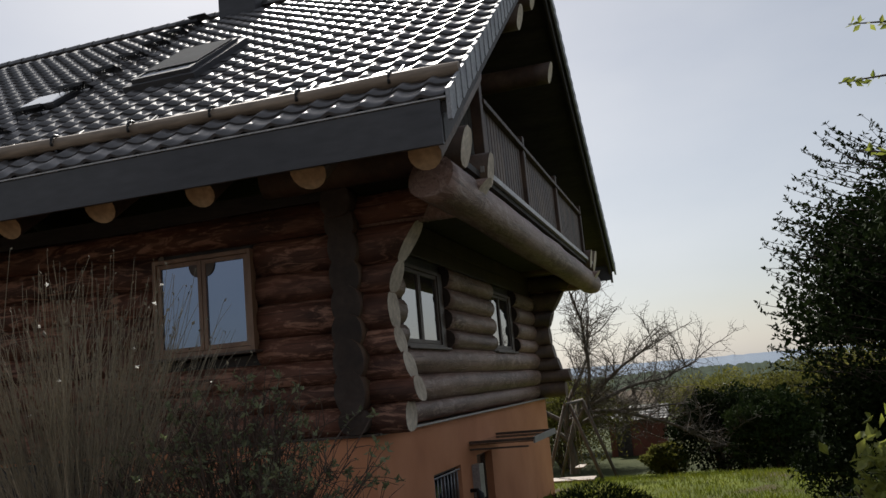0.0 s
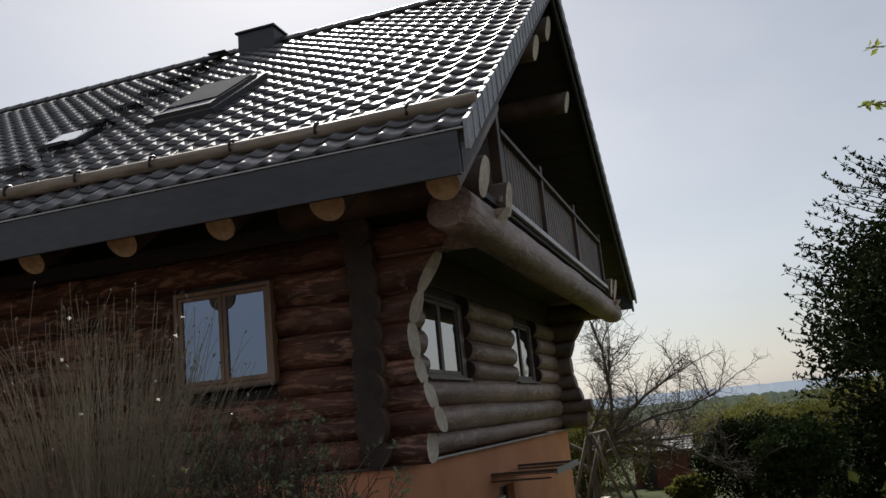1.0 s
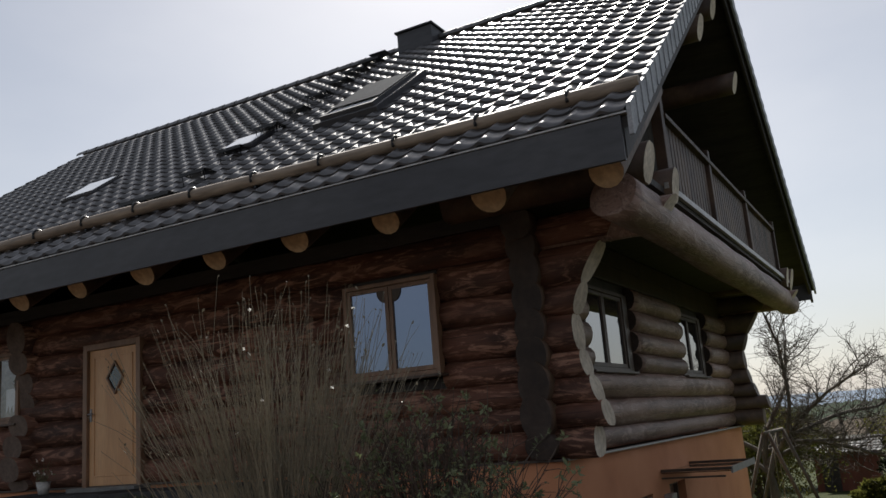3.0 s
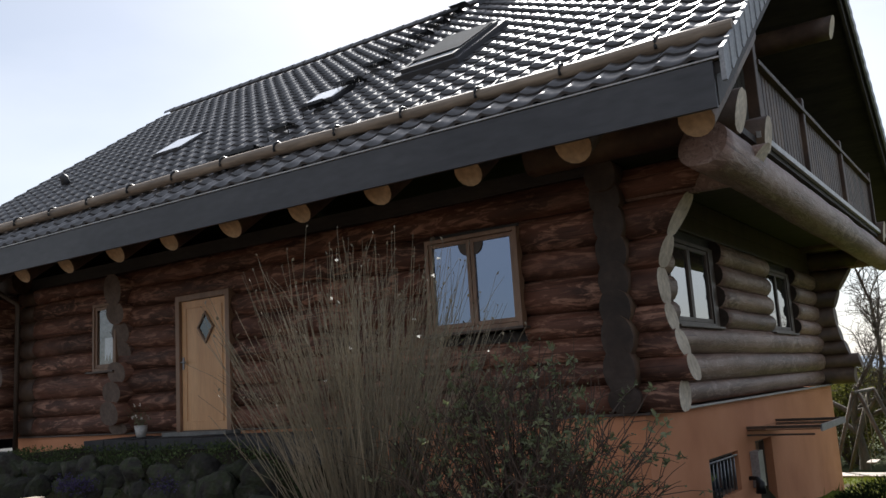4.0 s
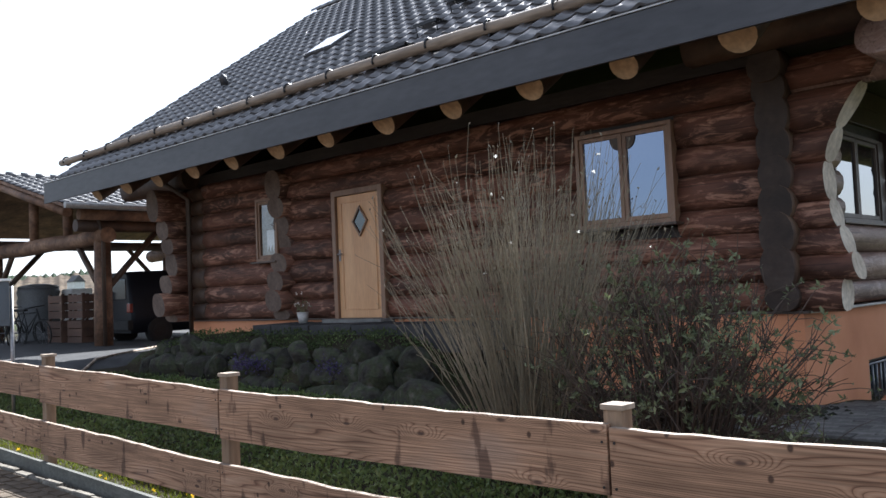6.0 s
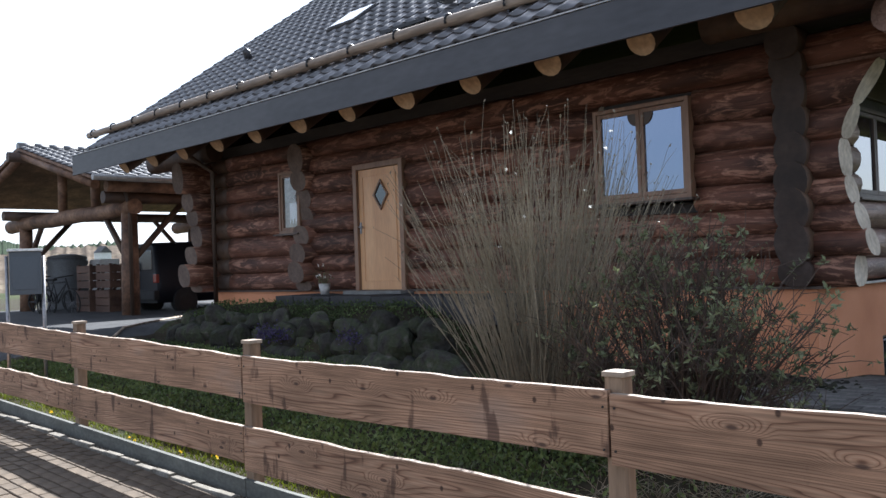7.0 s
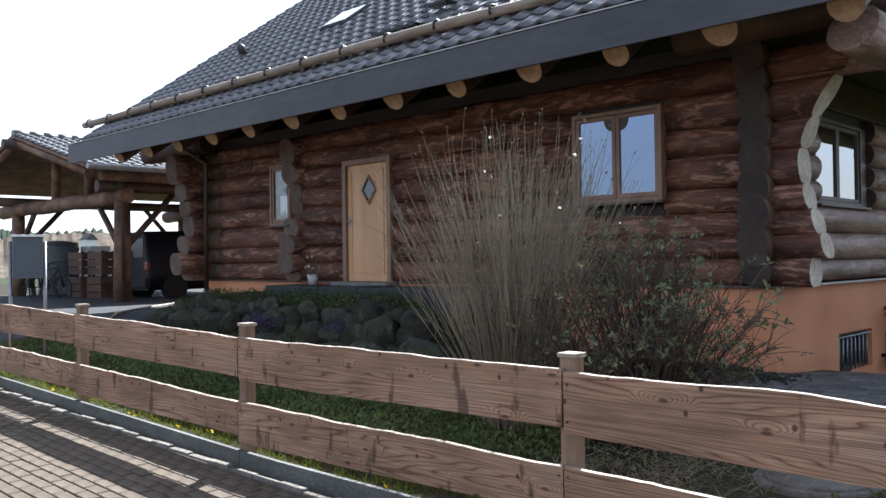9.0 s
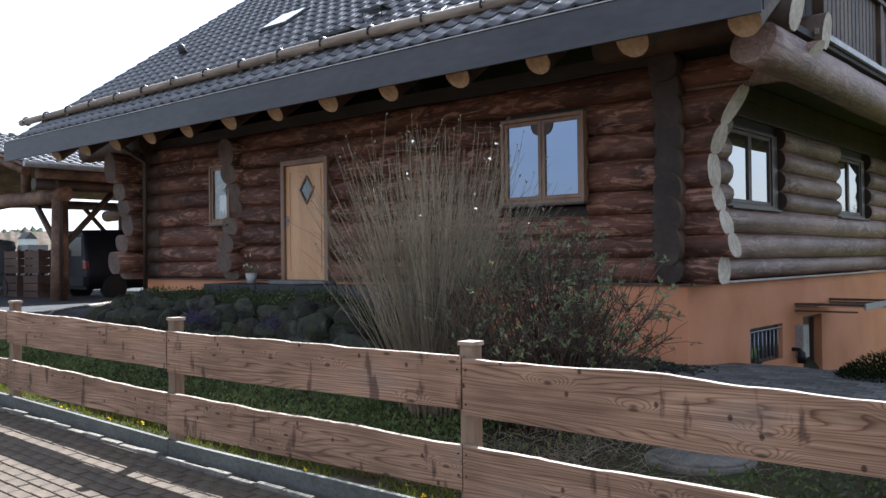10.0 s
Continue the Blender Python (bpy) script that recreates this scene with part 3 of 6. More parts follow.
stub_wall("far_wall", -14.97, [(1.60, 1.72, 7.95), (1.72, 2.15, 7.68), (2.15, 2.50, 7.85), (2.50, 2.95, 7.98), (2.95, 3.25, 7.9), (3.25, 3.6, 7.8), (3.6, 4.2, 7.6)], 18.4, "curved log ends of the far gable wall")


FR, SA = 0.05, 0.055  # widths of frame and sash


def window(name, wall, plane, o, sign, sashes, frame_m, glass_m, label="", sill=True, blind=False):
    """A wooden casement. plane: its outer face; o: opening from, to, sill, head; wall 'x' runs along x (looks to -y), 'y' along y (looks to +x)."""
    a0, a1, z0, z1 = o

    def bx(bm, p0, p1, d0, d1, q0, q1, bev=0.006):
        if wall == "x":
            box(bm, p0, p1, plane + d0, plane + d1, q0, q1, bev)
        else:
            box(bm, plane - d1, plane - d0, p0, p1, q0, q1, bev)
    w = hpart(name, bmesh.new(), frame_m, None, label)
    bm = bmesh.new()
    for p0, p1, q0, q1 in ((a0, a0 + FR, z0, z1), (a1 - FR, a1, z0, z1), (a0 + FR, a1 - FR, z1 - FR, z1), (a0 + FR, a1 - FR, z0, z0 + 0.05)):
        bx(bm, p0, p1, 0.0, 0.12, q0, q1)
    hpart("frame", bm, frame_m, w)
    width = (a1 - a0 - 2 * FR) / sashes
    for s in range(sashes):
        b0 = a0 + FR + s * width
        b1 = b0 + width
        bm = bmesh.new()
        for p0, p1, q0, q1 in ((b0 + 0.004, b0 + SA, z0 + 0.055, z1 - FR - 0.005), (b1 - SA, b1 - 0.004, z0 + 0.055, z1 - FR - 0.005), (b0 + SA, b1 - SA, z1 - FR - SA, z1 - FR - 0.005), (b0 + SA, b1 - SA, z0 + 0.055, z0 + 0.055 + SA)):
            bx(bm, p0, p1, 0.02, 0.085, q0, q1)
        hpart("sash", bm, frame_m, w)
        bm = bmesh.new()
        bx(bm, b0 + SA - 0.005, b1 - SA + 0.005, 0.045, 0.057, z0 + 0.05 + SA, z1 - FR - SA + 0.005, 0)
        pane = hpart("pane", bm, glass_m, w)
        pane.visible_shadow = False
        if sashes == 2 and wall == "x":
            # rounded dark bracket in the upper corner beside the mullion
            c, sg = (b1 - SA, -1) if s == 0 else (b0 + SA, 1)
            bm, zt = bmesh.new(), z1 - FR - SA
            rim = [(c, zt)] + [(c + sg * 0.12 * math.cos(q), zt - 0.15 * math.sin(q)) for q in np.linspace(0, math.pi / 2, 9)]
            fa = [bm.verts.new((x, plane + 0.030, z)) for x, z in rim]
            fb_ = [bm.verts.new((x, plane + 0.043, z)) for x, z in rim]
            bm.faces.new(fa), bm.faces.new(fb_[::-1])
            for q in range(len(rim)):
                bm.faces.new((fa[q], fa[(q + 1) % len(rim)], fb_[(q + 1) % len(rim)], fb_[q]))
            bmesh.ops.recalc_face_normals(bm, faces=bm.faces)
            hpart("corner_bracket", bm, M["frame_dark"], w)
    if sill:
        bm = bmesh.new()
        bx(bm, a0 - 0.06, a1 + 0.06, -0.1, 0.1, z0 - 0.035, z0 - 0.004, 0.008)
        hpart("sill", bm, M["frame_dark"], w)
    return w


M["pane_sky"] = bpy.data.materials.new("reflecting_glass")
M["pane_sky"].use_nodes = True
pb = M["pane_sky"].node_tree.nodes["Principled BSDF"]
pb.inputs["Base Color"].default_value = (0.02, 0.023, 0.027, 1)
pb.inputs["Specular Tint"].default_value = (0.41, 0.50, 0.68, 1)
pb.inputs["Roughness"].default_value, pb.inputs["Specular IOR Level"].default_value, pb.inputs["IOR"].default_value = 0.015, 1.0, 2.6
window("window", "x", 8.22, WIN, -1, 2, M["frame"], M["pane_sky"], "two-leaf brown wooden window reflecting the sky")
window("window", "x", 8.26, SWIN, -1, 1, M["frame"], M["glass"], "small brown wooden window with a white curtain")
bm = bmesh.new()
prev = None
for k in range(13):
    x = -12.16 + 0.030 * k
    q = [bm.verts.new((x, 8.345 + 0.010 * (k % 2), z)) for z in (2.80 + 0.07 * (k % 3), 3.20)]
    if prev:
        bm.faces.new((prev[0], q[0], q[1], prev[1]))
    prev = q
hpart("curtain", bm, M["blind"], None, "short white curtain behind the small window")
M["pane_door"] = M["pane_sky"].copy()
M["pane_door"].node_tree.nodes["Principled BSDF"].inputs["Specular Tint"].default_value = (0.24, 0.26, 0.27, 1)
M["pane_door"].node_tree.nodes["Principled BSDF"].inputs["Roughness"].default_value = 0.12
M["pane_white"] = M["pane_sky"].copy()
M["pane_white"].node_tree.nodes["Principled BSDF"].inputs["Specular Tint"].default_value = (1, 1, 1, 1)
window("window", "y", -2.72, GW1, 1, 2, M["frame_dark"], M["pane_white"], "two-leaf dark framed window in the gable")
window("window", "y", -2.72, GW2, 1, 2, M["frame_dark"], M["pane_white"], "two-leaf dark framed window in the gable")

# front door
dr = hpart("door", bmesh.new(), M["frame"], None, "honey-coloured wooden front door with a diamond pane")
d0, d1, dz0, dz1 = DOOR
bm = bmesh.new()
for x0, x1, z0, z1 in ((d0, d0 + 0.09, dz0, dz1), (d1 - 0.09, d1, dz0, dz1), (d0 + 0.09, d1 - 0.09, dz1 - 0.09, dz1)):
    box(bm, x0, x1, 8.25, 8.42, z0, z1, 0.008)
hpart("door_frame", bm, M["frame"], dr)
bm = bmesh.new()
box(bm, d0 + 0.095, d1 - 0.095, 8.30, 8.36, dz0 + 0.02, dz1 - 0.095, 0.008)
for x0, x1, z0, z1 in ((d0 + 0.2, d0 + 0.215, dz0 + 0.15, dz1 - 0.2), (d1 - 0.215, d1 - 0.2, dz0 + 0.15, dz1 - 0.2), (d0 + 0.2, d1 - 0.2, dz0 + 0.15, dz0 + 0.165), (d0 + 0.2, d1 - 0.2, dz1 - 0.215, dz1 - 0.2)):
    box(bm, x0, x1, 8.288, 8.3, z0, z1, 0.003)
hpart("leaf", bm, M["door"], dr)
dcx, dcz = (d0 + d1) / 2 + 0.05, 3.145


def rhomb(r, y0, y1, hole=0.0):
    bm = bmesh.new()
    k = 1.35
    outer = [(dcx, dcz + r * k), (dcx + r, dcz), (dcx, dcz - r * k), (dcx - r, dcz)]
    if not hole:
        a = [bm.verts.new((x, y0, z)) for x, z in outer]
        b = [bm.verts.new((x, y1, z)) for x, z in outer]
        bm.faces.new(a), bm.faces.new(b[::-1])
        for i in range(4):
            bm.faces.new((a[i], a[(i + 1) % 4], b[(i + 1) % 4], b[i]))
    else:
        inner = [(dcx + (x - dcx) * hole, dcz + (z - dcz) * hole) for x, z in outer]
        vs = [[bm.verts.new((x, y, z)) for x, z in ring] for ring, y in ((outer, y0), (inner, y0), (outer, y1), (inner, y1))]
        for i in range(4):
            j = (i + 1) % 4
            bm.faces.new((vs[0][i], vs[0][j], vs[1][j], vs[1][i]))
            bm.faces.new((vs[0][i], vs[0][j], vs[2][j], vs[2][i]))
            bm.faces.new((vs[1][i], vs[1][j], vs[3][j], vs[3][i]))
    bmesh.ops.recalc_face_normals(bm, faces=bm.faces)
    return bm


hpart("diamond_frame", rhomb(0.185, 8.27, 8.3, 0.82), M["frame"], dr)
hpart("diamond_pane", rhomb(0.15, 8.29, 8.296), M["pane_door"], dr)
bm = bmesh.new()
box(bm, d0 + 0.115, d0 + 0.155, 8.285, 8.3, 2.53, 2.72, 0.006)
tube(bm, [(d0 + 0.135, 8.29, 2.64), (d0 + 0.135, 8.24, 2.64), (d0 + 0.155, 8.235, 2.64), (d0 + 0.25, 8.235, 2.64)], 0.011, 8)
hpart("handle", bm, M["steel"], dr)
hpart("threshold", boxed(d0 - 0.1, d1 + 0.1, 8.05, 8.4, 1.45, dz0 + 0.01, 0.01), M["slab"], dr)

# basement window grille, door, canopy
bw = hpart("basement_window", boxed(PX1 - 0.2, PX1 - 0.16, WB[0], WB[1], WB[2], WB[3]), M["pane_sky"], None, "barred basement window")
bm = bmesh.new()
for q in ((WB[0], WB[1], WB[3] - 0.05, WB[3]), (WB[0], WB[1], WB[2], WB[2] + 0.04)):
    box(bm, PX1 - 0.14, PX1 - 0.08, *q, 0.004)
for q in ((WB[0], WB[0] + 0.05, WB[2] + 0.04, WB[3] - 0.05), (WB[1] - 0.05, WB[1], WB[2] + 0.04, WB[3] - 0.05)):
    box(bm, PX1 - 0.14, PX1 - 0.08, *q, 0.004)
hpart("frame", bm, M["frame_dark"], bw)
for k in range(8):
    y = WB[0] + 0.1 + k * (WB[1] - WB[0] - 0.2) / 7
    hpart("bar", tubed([(PX1 - 0.04, y, WB[2] + 0.01), (PX1 - 0.04, y, WB[3] - 0.06)], 0.011, 6), M["steel"], bw)
hpart("bar", tubed([(PX1 - 0.025, WB[0], WB[3] - 0.06), (PX1 - 0.025, WB[1], WB[3] - 0.06)], 0.014, 6), M["steel"], bw)
bd = hpart("basement_door", boxed(PX1 - 0.24, PX1 - 0.18, DB[0] + 0.06, DB[1] - 0.06, DB[2], DB[3] - 0.06, 0.006), M["frame"], None, "brown basement door under a small canopy")
bm = bmesh.new()
for q in ((DB[0], DB[0] + 0.06, DB[2], DB[3]), (DB[1] - 0.06, DB[1], DB[2], DB[3]), (DB[0] + 0.06, DB[1] - 0.06, DB[3] - 0.06, DB[3])):
    box(bm, PX1 - 0.26, PX1 - 0.12, *q, 0.004)
hpart("frame", bm, M["frame_dark"], bd)
hpart("meter_box", boxed(PX1, PX1 + 0.12, 12.1, 12.36, 0.35, 0.85, 0.01), M["ledge"], None, "small grey meter box")
hpart("wall_lamp", tubed([(PX1, 11.95, 0.5), (PX1 + 0.1, 11.95, 0.5), (PX1 + 0.14, 11.95, 0.44), (PX1 + 0.14, 11.95, 0.3)], [0.03, 0.03, 0.06, 0.07], 10), M["iron"], None, "dark wall lamp")
cn = hpart("canopy", boxed(PX1, PX1 + 0.98, 12.1, 13.82, 1.135, 1.15), M["glass"], None, "thin flat door canopy on steel arms")
for y in (12.1, 13.8):
    bm = bmesh.new()
    box(bm, PX1, PX1 + 1.0, y - 0.02, y + 0.02, 1.155, 1.195, 0.004)
    box(bm, PX1, PX1 + 0.9, y - 0.015, y + 0.015, 1.06, 1.085, 0.004)
    hpart("arm", bm, M["frame_dark"], cn)
hpart("edge_bar", boxed(PX1 + 0.98, PX1 + 1.01, 12.08, 13.84, 1.11, 1.2, 0.004), M["ledge"], cn)

# ---- roof ----
VX0, VX1, EY, EZ, RY, SL = -17.04, -0.98, 6.50, 4.58, 13.5, 0.716
RZ = EZ + SL * (RY - EY)
roof = bmesh.new()
for s in (-1, 1):
    e = RY + s * (RY - EY)
    q = [(VX0, e, EZ - 0.05), (VX1, e, EZ - 0.05), (VX1, RY, RZ - 0.05), (VX0, RY, RZ - 0.05)]
    up = [roof.verts.new(p) for p in q]
    lo = [roof.verts.new((x, y, z - 0.10)) for x, y, z in q]
    roof.faces.new(up), roof.faces.new(lo[::-1])
    for i in range(4):
        roof.faces.new((up[i], up[(i + 1) % 4], lo[(i + 1) % 4], lo[i]))
bmesh.ops.recalc_face_normals(roof, faces=roof.faces)
roof = hpart("roof", roof, M["board_dark"], None, "steep roof of dark glazed tiles")


def roof_pt(x, y, lift=0.0):
    """A point over the front slope at plan place x, y, lifted square to the slope."""
    n = Vector((0, -SL, 1)).normalized()
    return Vector((x, y, EZ + SL * (y - EY))) + n * lift


fb = bmesh.new()
box(fb, VX0 - 0.3, VX1 - 0.06, 6.455, 6.495, 4.135, 4.54, 0.004)
hpart("fascia", fb, M["fascia"], None, "wide anthracite fascia board")
hpart("drip_edge", boxed(VX0 - 0.3, VX1, 6.44, 6.72, 4.545, 4.56), M["ledge"])
hpart("rear_fascia", boxed(VX0 + 0.02, VX1 - 0.04, 20.26, 20.30, 4.21, 4.56, 0.004), M["fascia"])

# rafters with pale cut ends under the eave
for i in range(13):
    x = -1.32 - 1.19 * i
    r = 0.185 if i % 2 else 0.16
    yb = 6.78
    zc = 4.0 + r
    bm = bmesh.new()
    pts = [(x, yb + d, zc + SL * d) for d in (0, 0.02, 0.9, 2.0)]
    tube(bm, pts, [r * 0.985, r, r, r], 16, True, 0.012, 0, 1)
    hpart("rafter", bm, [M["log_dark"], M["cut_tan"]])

def pole_z(x):
    """The pole sags a little towards the near gable."""
    return 5.075 - 0.08 * smooth01(-8.5, -1.0, x)


# snow guard: a peeled pole on iron hooks
bm = bmesh.new()
tube(bm, [(x, 6.98 + 0.012 * math.sin(x), pole_z(x)) for x in np.linspace(VX0 - 0.68, VX1 + 0.02, 24)], 0.072, 10, True, 0.012)
guard = hpart("snow_guard", bm, M["pole"], None, "peeled log snow guard along the eave")
for k in range(17):
    x = -1.65 - 0.985 * k
    bm = bmesh.new()
    ring = [(x, 6.98 + 0.09 * math.cos(radians(a)), pole_z(x) + 0.09 * math.sin(radians(a))) for a in range(-100, 215, 24)]
    tube(bm, [roof_pt(x, 7.45, 0.06), roof_pt(x, 7.1, 0.045)] + [(x, 6.98, pole_z(x) - 0.09)] + ring[:1], 0.016, 6)
    tube(bm, ring, 0.017, 6)
    hpart("hook", bm, M["iron"], guard)

# chimney with a metal cap
bm = bmesh.new()
box(bm, -7.12, -6.34, 13.1, 13.7, 8.8, 9.76, 0.02)
ch = hpart("chimney", bm, M["fascia"], None, "slate-clad chimney on the ridge")
hpart("cap", boxed(-7.16, -6.30, 13.06, 13.74, 9.76, 9.80, 0.01), M["iron"], ch)
hpart("step_board", boxed(-7.62, -7.24, 12.8, 13.04, 9.35, 9.365), M["iron"], ch)


def skylight(x0, x1, y0, y1, lift, pane):
    """A roof window: frame flush on the tiles, sash hinged at its upper third and lifted at the foot."""
    def slab(bm, a0, a1, b0, b1, h0, h1, l0=0.0, l1=0.0):
        v = []
        for h in (h0, h1):
            for x, y, l in ((a0, b0, l0), (a1, b0, l0), (a1, b1, l1), (a0, b1, l1)):
                v.append(bm.verts.new(roof_pt(x, y, h + l)))
        for q in ((3, 2, 1, 0), (4, 5, 6, 7), (0, 1, 5, 4), (1, 2, 6, 5), (2, 3, 7, 6), (3, 0, 4, 7)):
            bm.faces.new([v[i] for i in q])
    w = hpart("skylight", bmesh.new(), M["iron"], None, "grey roof window, tilted open" if lift else "grey roof window, closed")
    bm = bmesh.new()
    t = 0.09 if lift else 0.03
    for a in ((x0 - t, x0, y0 - t, y1 + t), (x1, x1 + t, y0 - t, y1 + t), (x0, x1, y0 - t, y0), (x0, x1, y1, y1 + t)):
        slab(bm, *a, 0.02, 0.11 if lift else 0.075)
    hpart("frame", bm, M["fascia"], w)
    bm = bmesh.new()
    s = 0.06 if lift else 0.03
    h0, h1 = (0.125, 0.14) if lift else (0.085, 0.096)
    for a, l0, l1 in (((x0, x0 + s, y0, y1), lift, 0), ((x1 - s, x1, y0, y1), lift, 0), ((x0 + s, x1 - s, y0, y0 + s), lift, lift * 0.93), ((x0 + s, x1 - s, y1 - s, y1), lift * 0.07, 0)):
        slab(bm, *a, 0.10 if lift else 0.06, 0.155 if lift else 0.09, l0, l1)
    hpart("sash", bm, M["fascia"], w)
    bm = bmesh.new()
    slab(bm, x0 + s * 0.9, x1 - s * 0.9, y0 + s * 0.9, y1 - s * 0.9, h0, h1, lift * 0.95, lift * 0.05)
    hpart("pane", bm, pane, w)
    if lift:
        bm = bmesh.new()
        slab(bm, x0 + 0.03, x1 - 0.03, y0 + 0.24, y1 - 0.03, 0.165, 0.172, lift * 0.8, lift * 0.05)
        hpart("awning", bm, M["awning"], w, "dark mesh awning over the pane")


M["awning"] = mat("dark_mesh_awning", [(0.035, 0.04, 0.048), (0.05, 0.056, 0.066)], 3, rough=0.95, bump=0.1, bscale=120, spec=0.02)
# Near-white base colour paints the bright sky reflected in the panes.
M["roof_pane"] = mat("bright_roof_glass", [(0.72, 0.75, 0.79), (0.78, 0.80, 0.83)], 2, rough=0.2, bump=0, spec=1.0, fine=0.05)
M["roof_pane"].node_tree.nodes["Principled BSDF"].inputs["IOR"].default_value = 2.8
skylight(-6.04, -5.12, 9.0, 10.3, 0.012, M["roof_pane"])
skylight(-8.08, -7.42, 9.06, 9.55, 0.0, M["roof_pane"])
skylight(-11.62, -10.88, 8.98, 9.55, 0.0, M["roof_pane"])

# roof steps: perforated treads up to the chimney, and grilles above the eave
SX = [(-7.42, 7.98), (-7.42, 8.72), (-7.38, 9.5), (-7.38, 10.2), (-7.38, 10.85), (-7.38, 11.5), (-7.4, 12.1), (-7.42, 12.65), (-7.88, 7.34), (-7.42, 7.34)]
def tread_bm(p, wide, deep, nx_, ny_):
    """A perforated steel tread: a plate with rows of square holes and a turned-down front lip."""
    bm = bmesh.new()
    xs, ys_ = np.linspace(-wide / 2, wide / 2, 2 * nx_ + 2), np.linspace(-deep / 2, deep / 2, 2 * ny_ + 2)
    gridv = {(i, j, k): bm.verts.new(p + Vector((xs[i], ys_[j], 0.006 * k))) for i in range(len(xs)) for j in range(len(ys_)) for k in (0, 1)}
    for i in range(len(xs) - 1):
        for j in range(len(ys_) - 1):
            if not (i % 2 and j % 2):
                for k in (0, 1):
                    bm.faces.new([gridv[q] for q in ((i, j, k), (i + 1, j, k), (i + 1, j + 1, k), (i, j + 1, k))])
    for i in range(len(xs) - 1):
        a, b = gridv[(i, 0, 1)], gridv[(i + 1, 0, 1)]
        c, d = (bm.verts.new(v.co + Vector((0, 0, -0.045))) for v in (b, a))
        bm.faces.new((a, b, c, d))
    for v in [v for v in bm.verts if not v.link_faces]:
        bm.verts.remove(v)
    bmesh.ops.remove_doubles(bm, verts=bm.verts, dist=0.0004)
    return bm


for x, y in SX:
    p = roof_pt(x, y, 0.13)
    hpart("roof_step", tread_bm(p, 0.46, 0.25, 9, 4), M["iron"], roof, "perforated black roof step")
    for sx in (-0.2, 0.2):
        hpart("step_bracket", tubed([p + Vector((sx, 0.1, -0.01)), p + Vector((sx, -0.1, -0.01)), p + Vector((sx, -0.06, -0.20))], 0.014, 5), M["iron"], roof)
# small vent hood
p = roof_pt(-14.4, 9.02, 0.05)
bm = bmesh.new()
tube(bm, [p, p + Vector((0, -0.04, 0.13)), p + Vector((0, -0.12, 0.18))], [0.09, 0.085, 0.06], 10)
hpart("vent", bm, M["fascia"], roof)

# ---- gable: purlins, balcony ----
# Purlin sides darker than the wall logs: the overhang's shade is in the colour.
for y, z, r, x1 in ((7.98, 4.52, 0.19, -1.22), (18.75, 4.52, 0.2, -1.22), (12.15, 7.68, 0.17, -1.2), (14.87, 7.68, 0.17, -1.2), (13.7, 8.68, 0.18, -1.2)):
    bm = log_bm("x", -3.6, x1, y, z, r, r * 1.15, 0, 0.1, int(y * 3))
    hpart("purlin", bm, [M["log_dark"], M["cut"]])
for y in (8.86, 17.75):
    hpart("floor_beam", log_bm("x", -3.4, -1.18, y, 4.45, 0.15, 0.2, 0, 0.06, int(y)), [M["log_dark"], M["cut"]])
hpart("balcony_beam", log_bm("y", 7.35, 19.5, -1.45, 4.10, 0.23, 0.23, 0.25, 0, 5, 18), [M["log_y"], M["log_y"]], None, "thick weathered log beam under the balcony")
for y in (8.48, 18.46):
    hpart("bracket_log", log_bm("x", -2.9, -1.25, y, 4.07, 0.17, 0.19, 0, 0.3, 3), [M["log_y"], M["cut"]])
bal = hpart("balcony", boxed(-2.75, -1.28, 7.9, 19.1, 4.345, 4.42), M["board_dark"], None, "dark timber balcony under the gable")
hpart("floor_edge", boxed(-1.27, -1.22, 8.7, 18.3, 4.40, 4.47, 0.006), M["ledge"], bal)
for y in (9.2, 11.75, 14.6, 17.7):
    hpart("post", boxed(-1.42, -1.29, y - 0.07, y + 0.07, 4.42, 5.62 if y != 9.2 else 6.2, 0.012), M["log_dark"], bal)
hpart("rail", boxed(-1.41, -1.27, 9.27, 17.63, 5.40, 5.46, 0.012), M["log_dark"], bal)
hpart("lower_rail", boxed(-1.39, -1.33, 9.27, 17.63, 4.52, 4.58, 0.01), M["log_dark"], bal)
for k in range(50):
    y = 9.38 + k * 0.168
    if min(abs(y - q) for q in (11.75, 14.6)) > 0.1:
        hpart("slat", boxed(-1.38, -1.345, y - 0.068, y + 0.068, 4.58, 5.40, 0.004), M["log_dark"], bal)
up = bmesh.new()
a = [up.verts.new(p) for p in ((-2.75, 8.3, 4.42), (-2.75, 18.7, 4.42), (-2.75, 18.7, 5.7), (-2.75, 13.5, RZ - 0.3), (-2.75, 8.3, 5.7))]
b = [up.verts.new((v.co.x - 0.12, v.co.y, v.co.z)) for v in a]
up.faces.new(a), up.faces.new(b[::-1])
for i in range(5):
    up.faces.new((a[i], a[(i + 1) % 5], b[(i + 1) % 5], b[i]))
bmesh.ops.recalc_face_normals(up, faces=up.faces)
hpart("gable_boarding", up, M["board_dark"], None, "dark boarded upper gable")
for k in range(34):
    y = 8.45 + k * 0.306
    zt = min(RZ - 0.45 - abs(y - 13.5) * SL, 9.2)
    if zt > 4.6:
        hpart("board", boxed(-2.745, -2.72, y, y + 0.29, 4.43, zt, 0.004), M["board_dark"])
# far gable closing wall
up = bmesh.new()
a = [up.verts.new(p) for p in ((-14.97, 8.3, 4.2), (-14.97, 18.7, 4.2), (-14.97, 18.7, 5.7), (-14.97, 13.5, RZ - 0.3), (-14.97, 8.3, 5.7))]
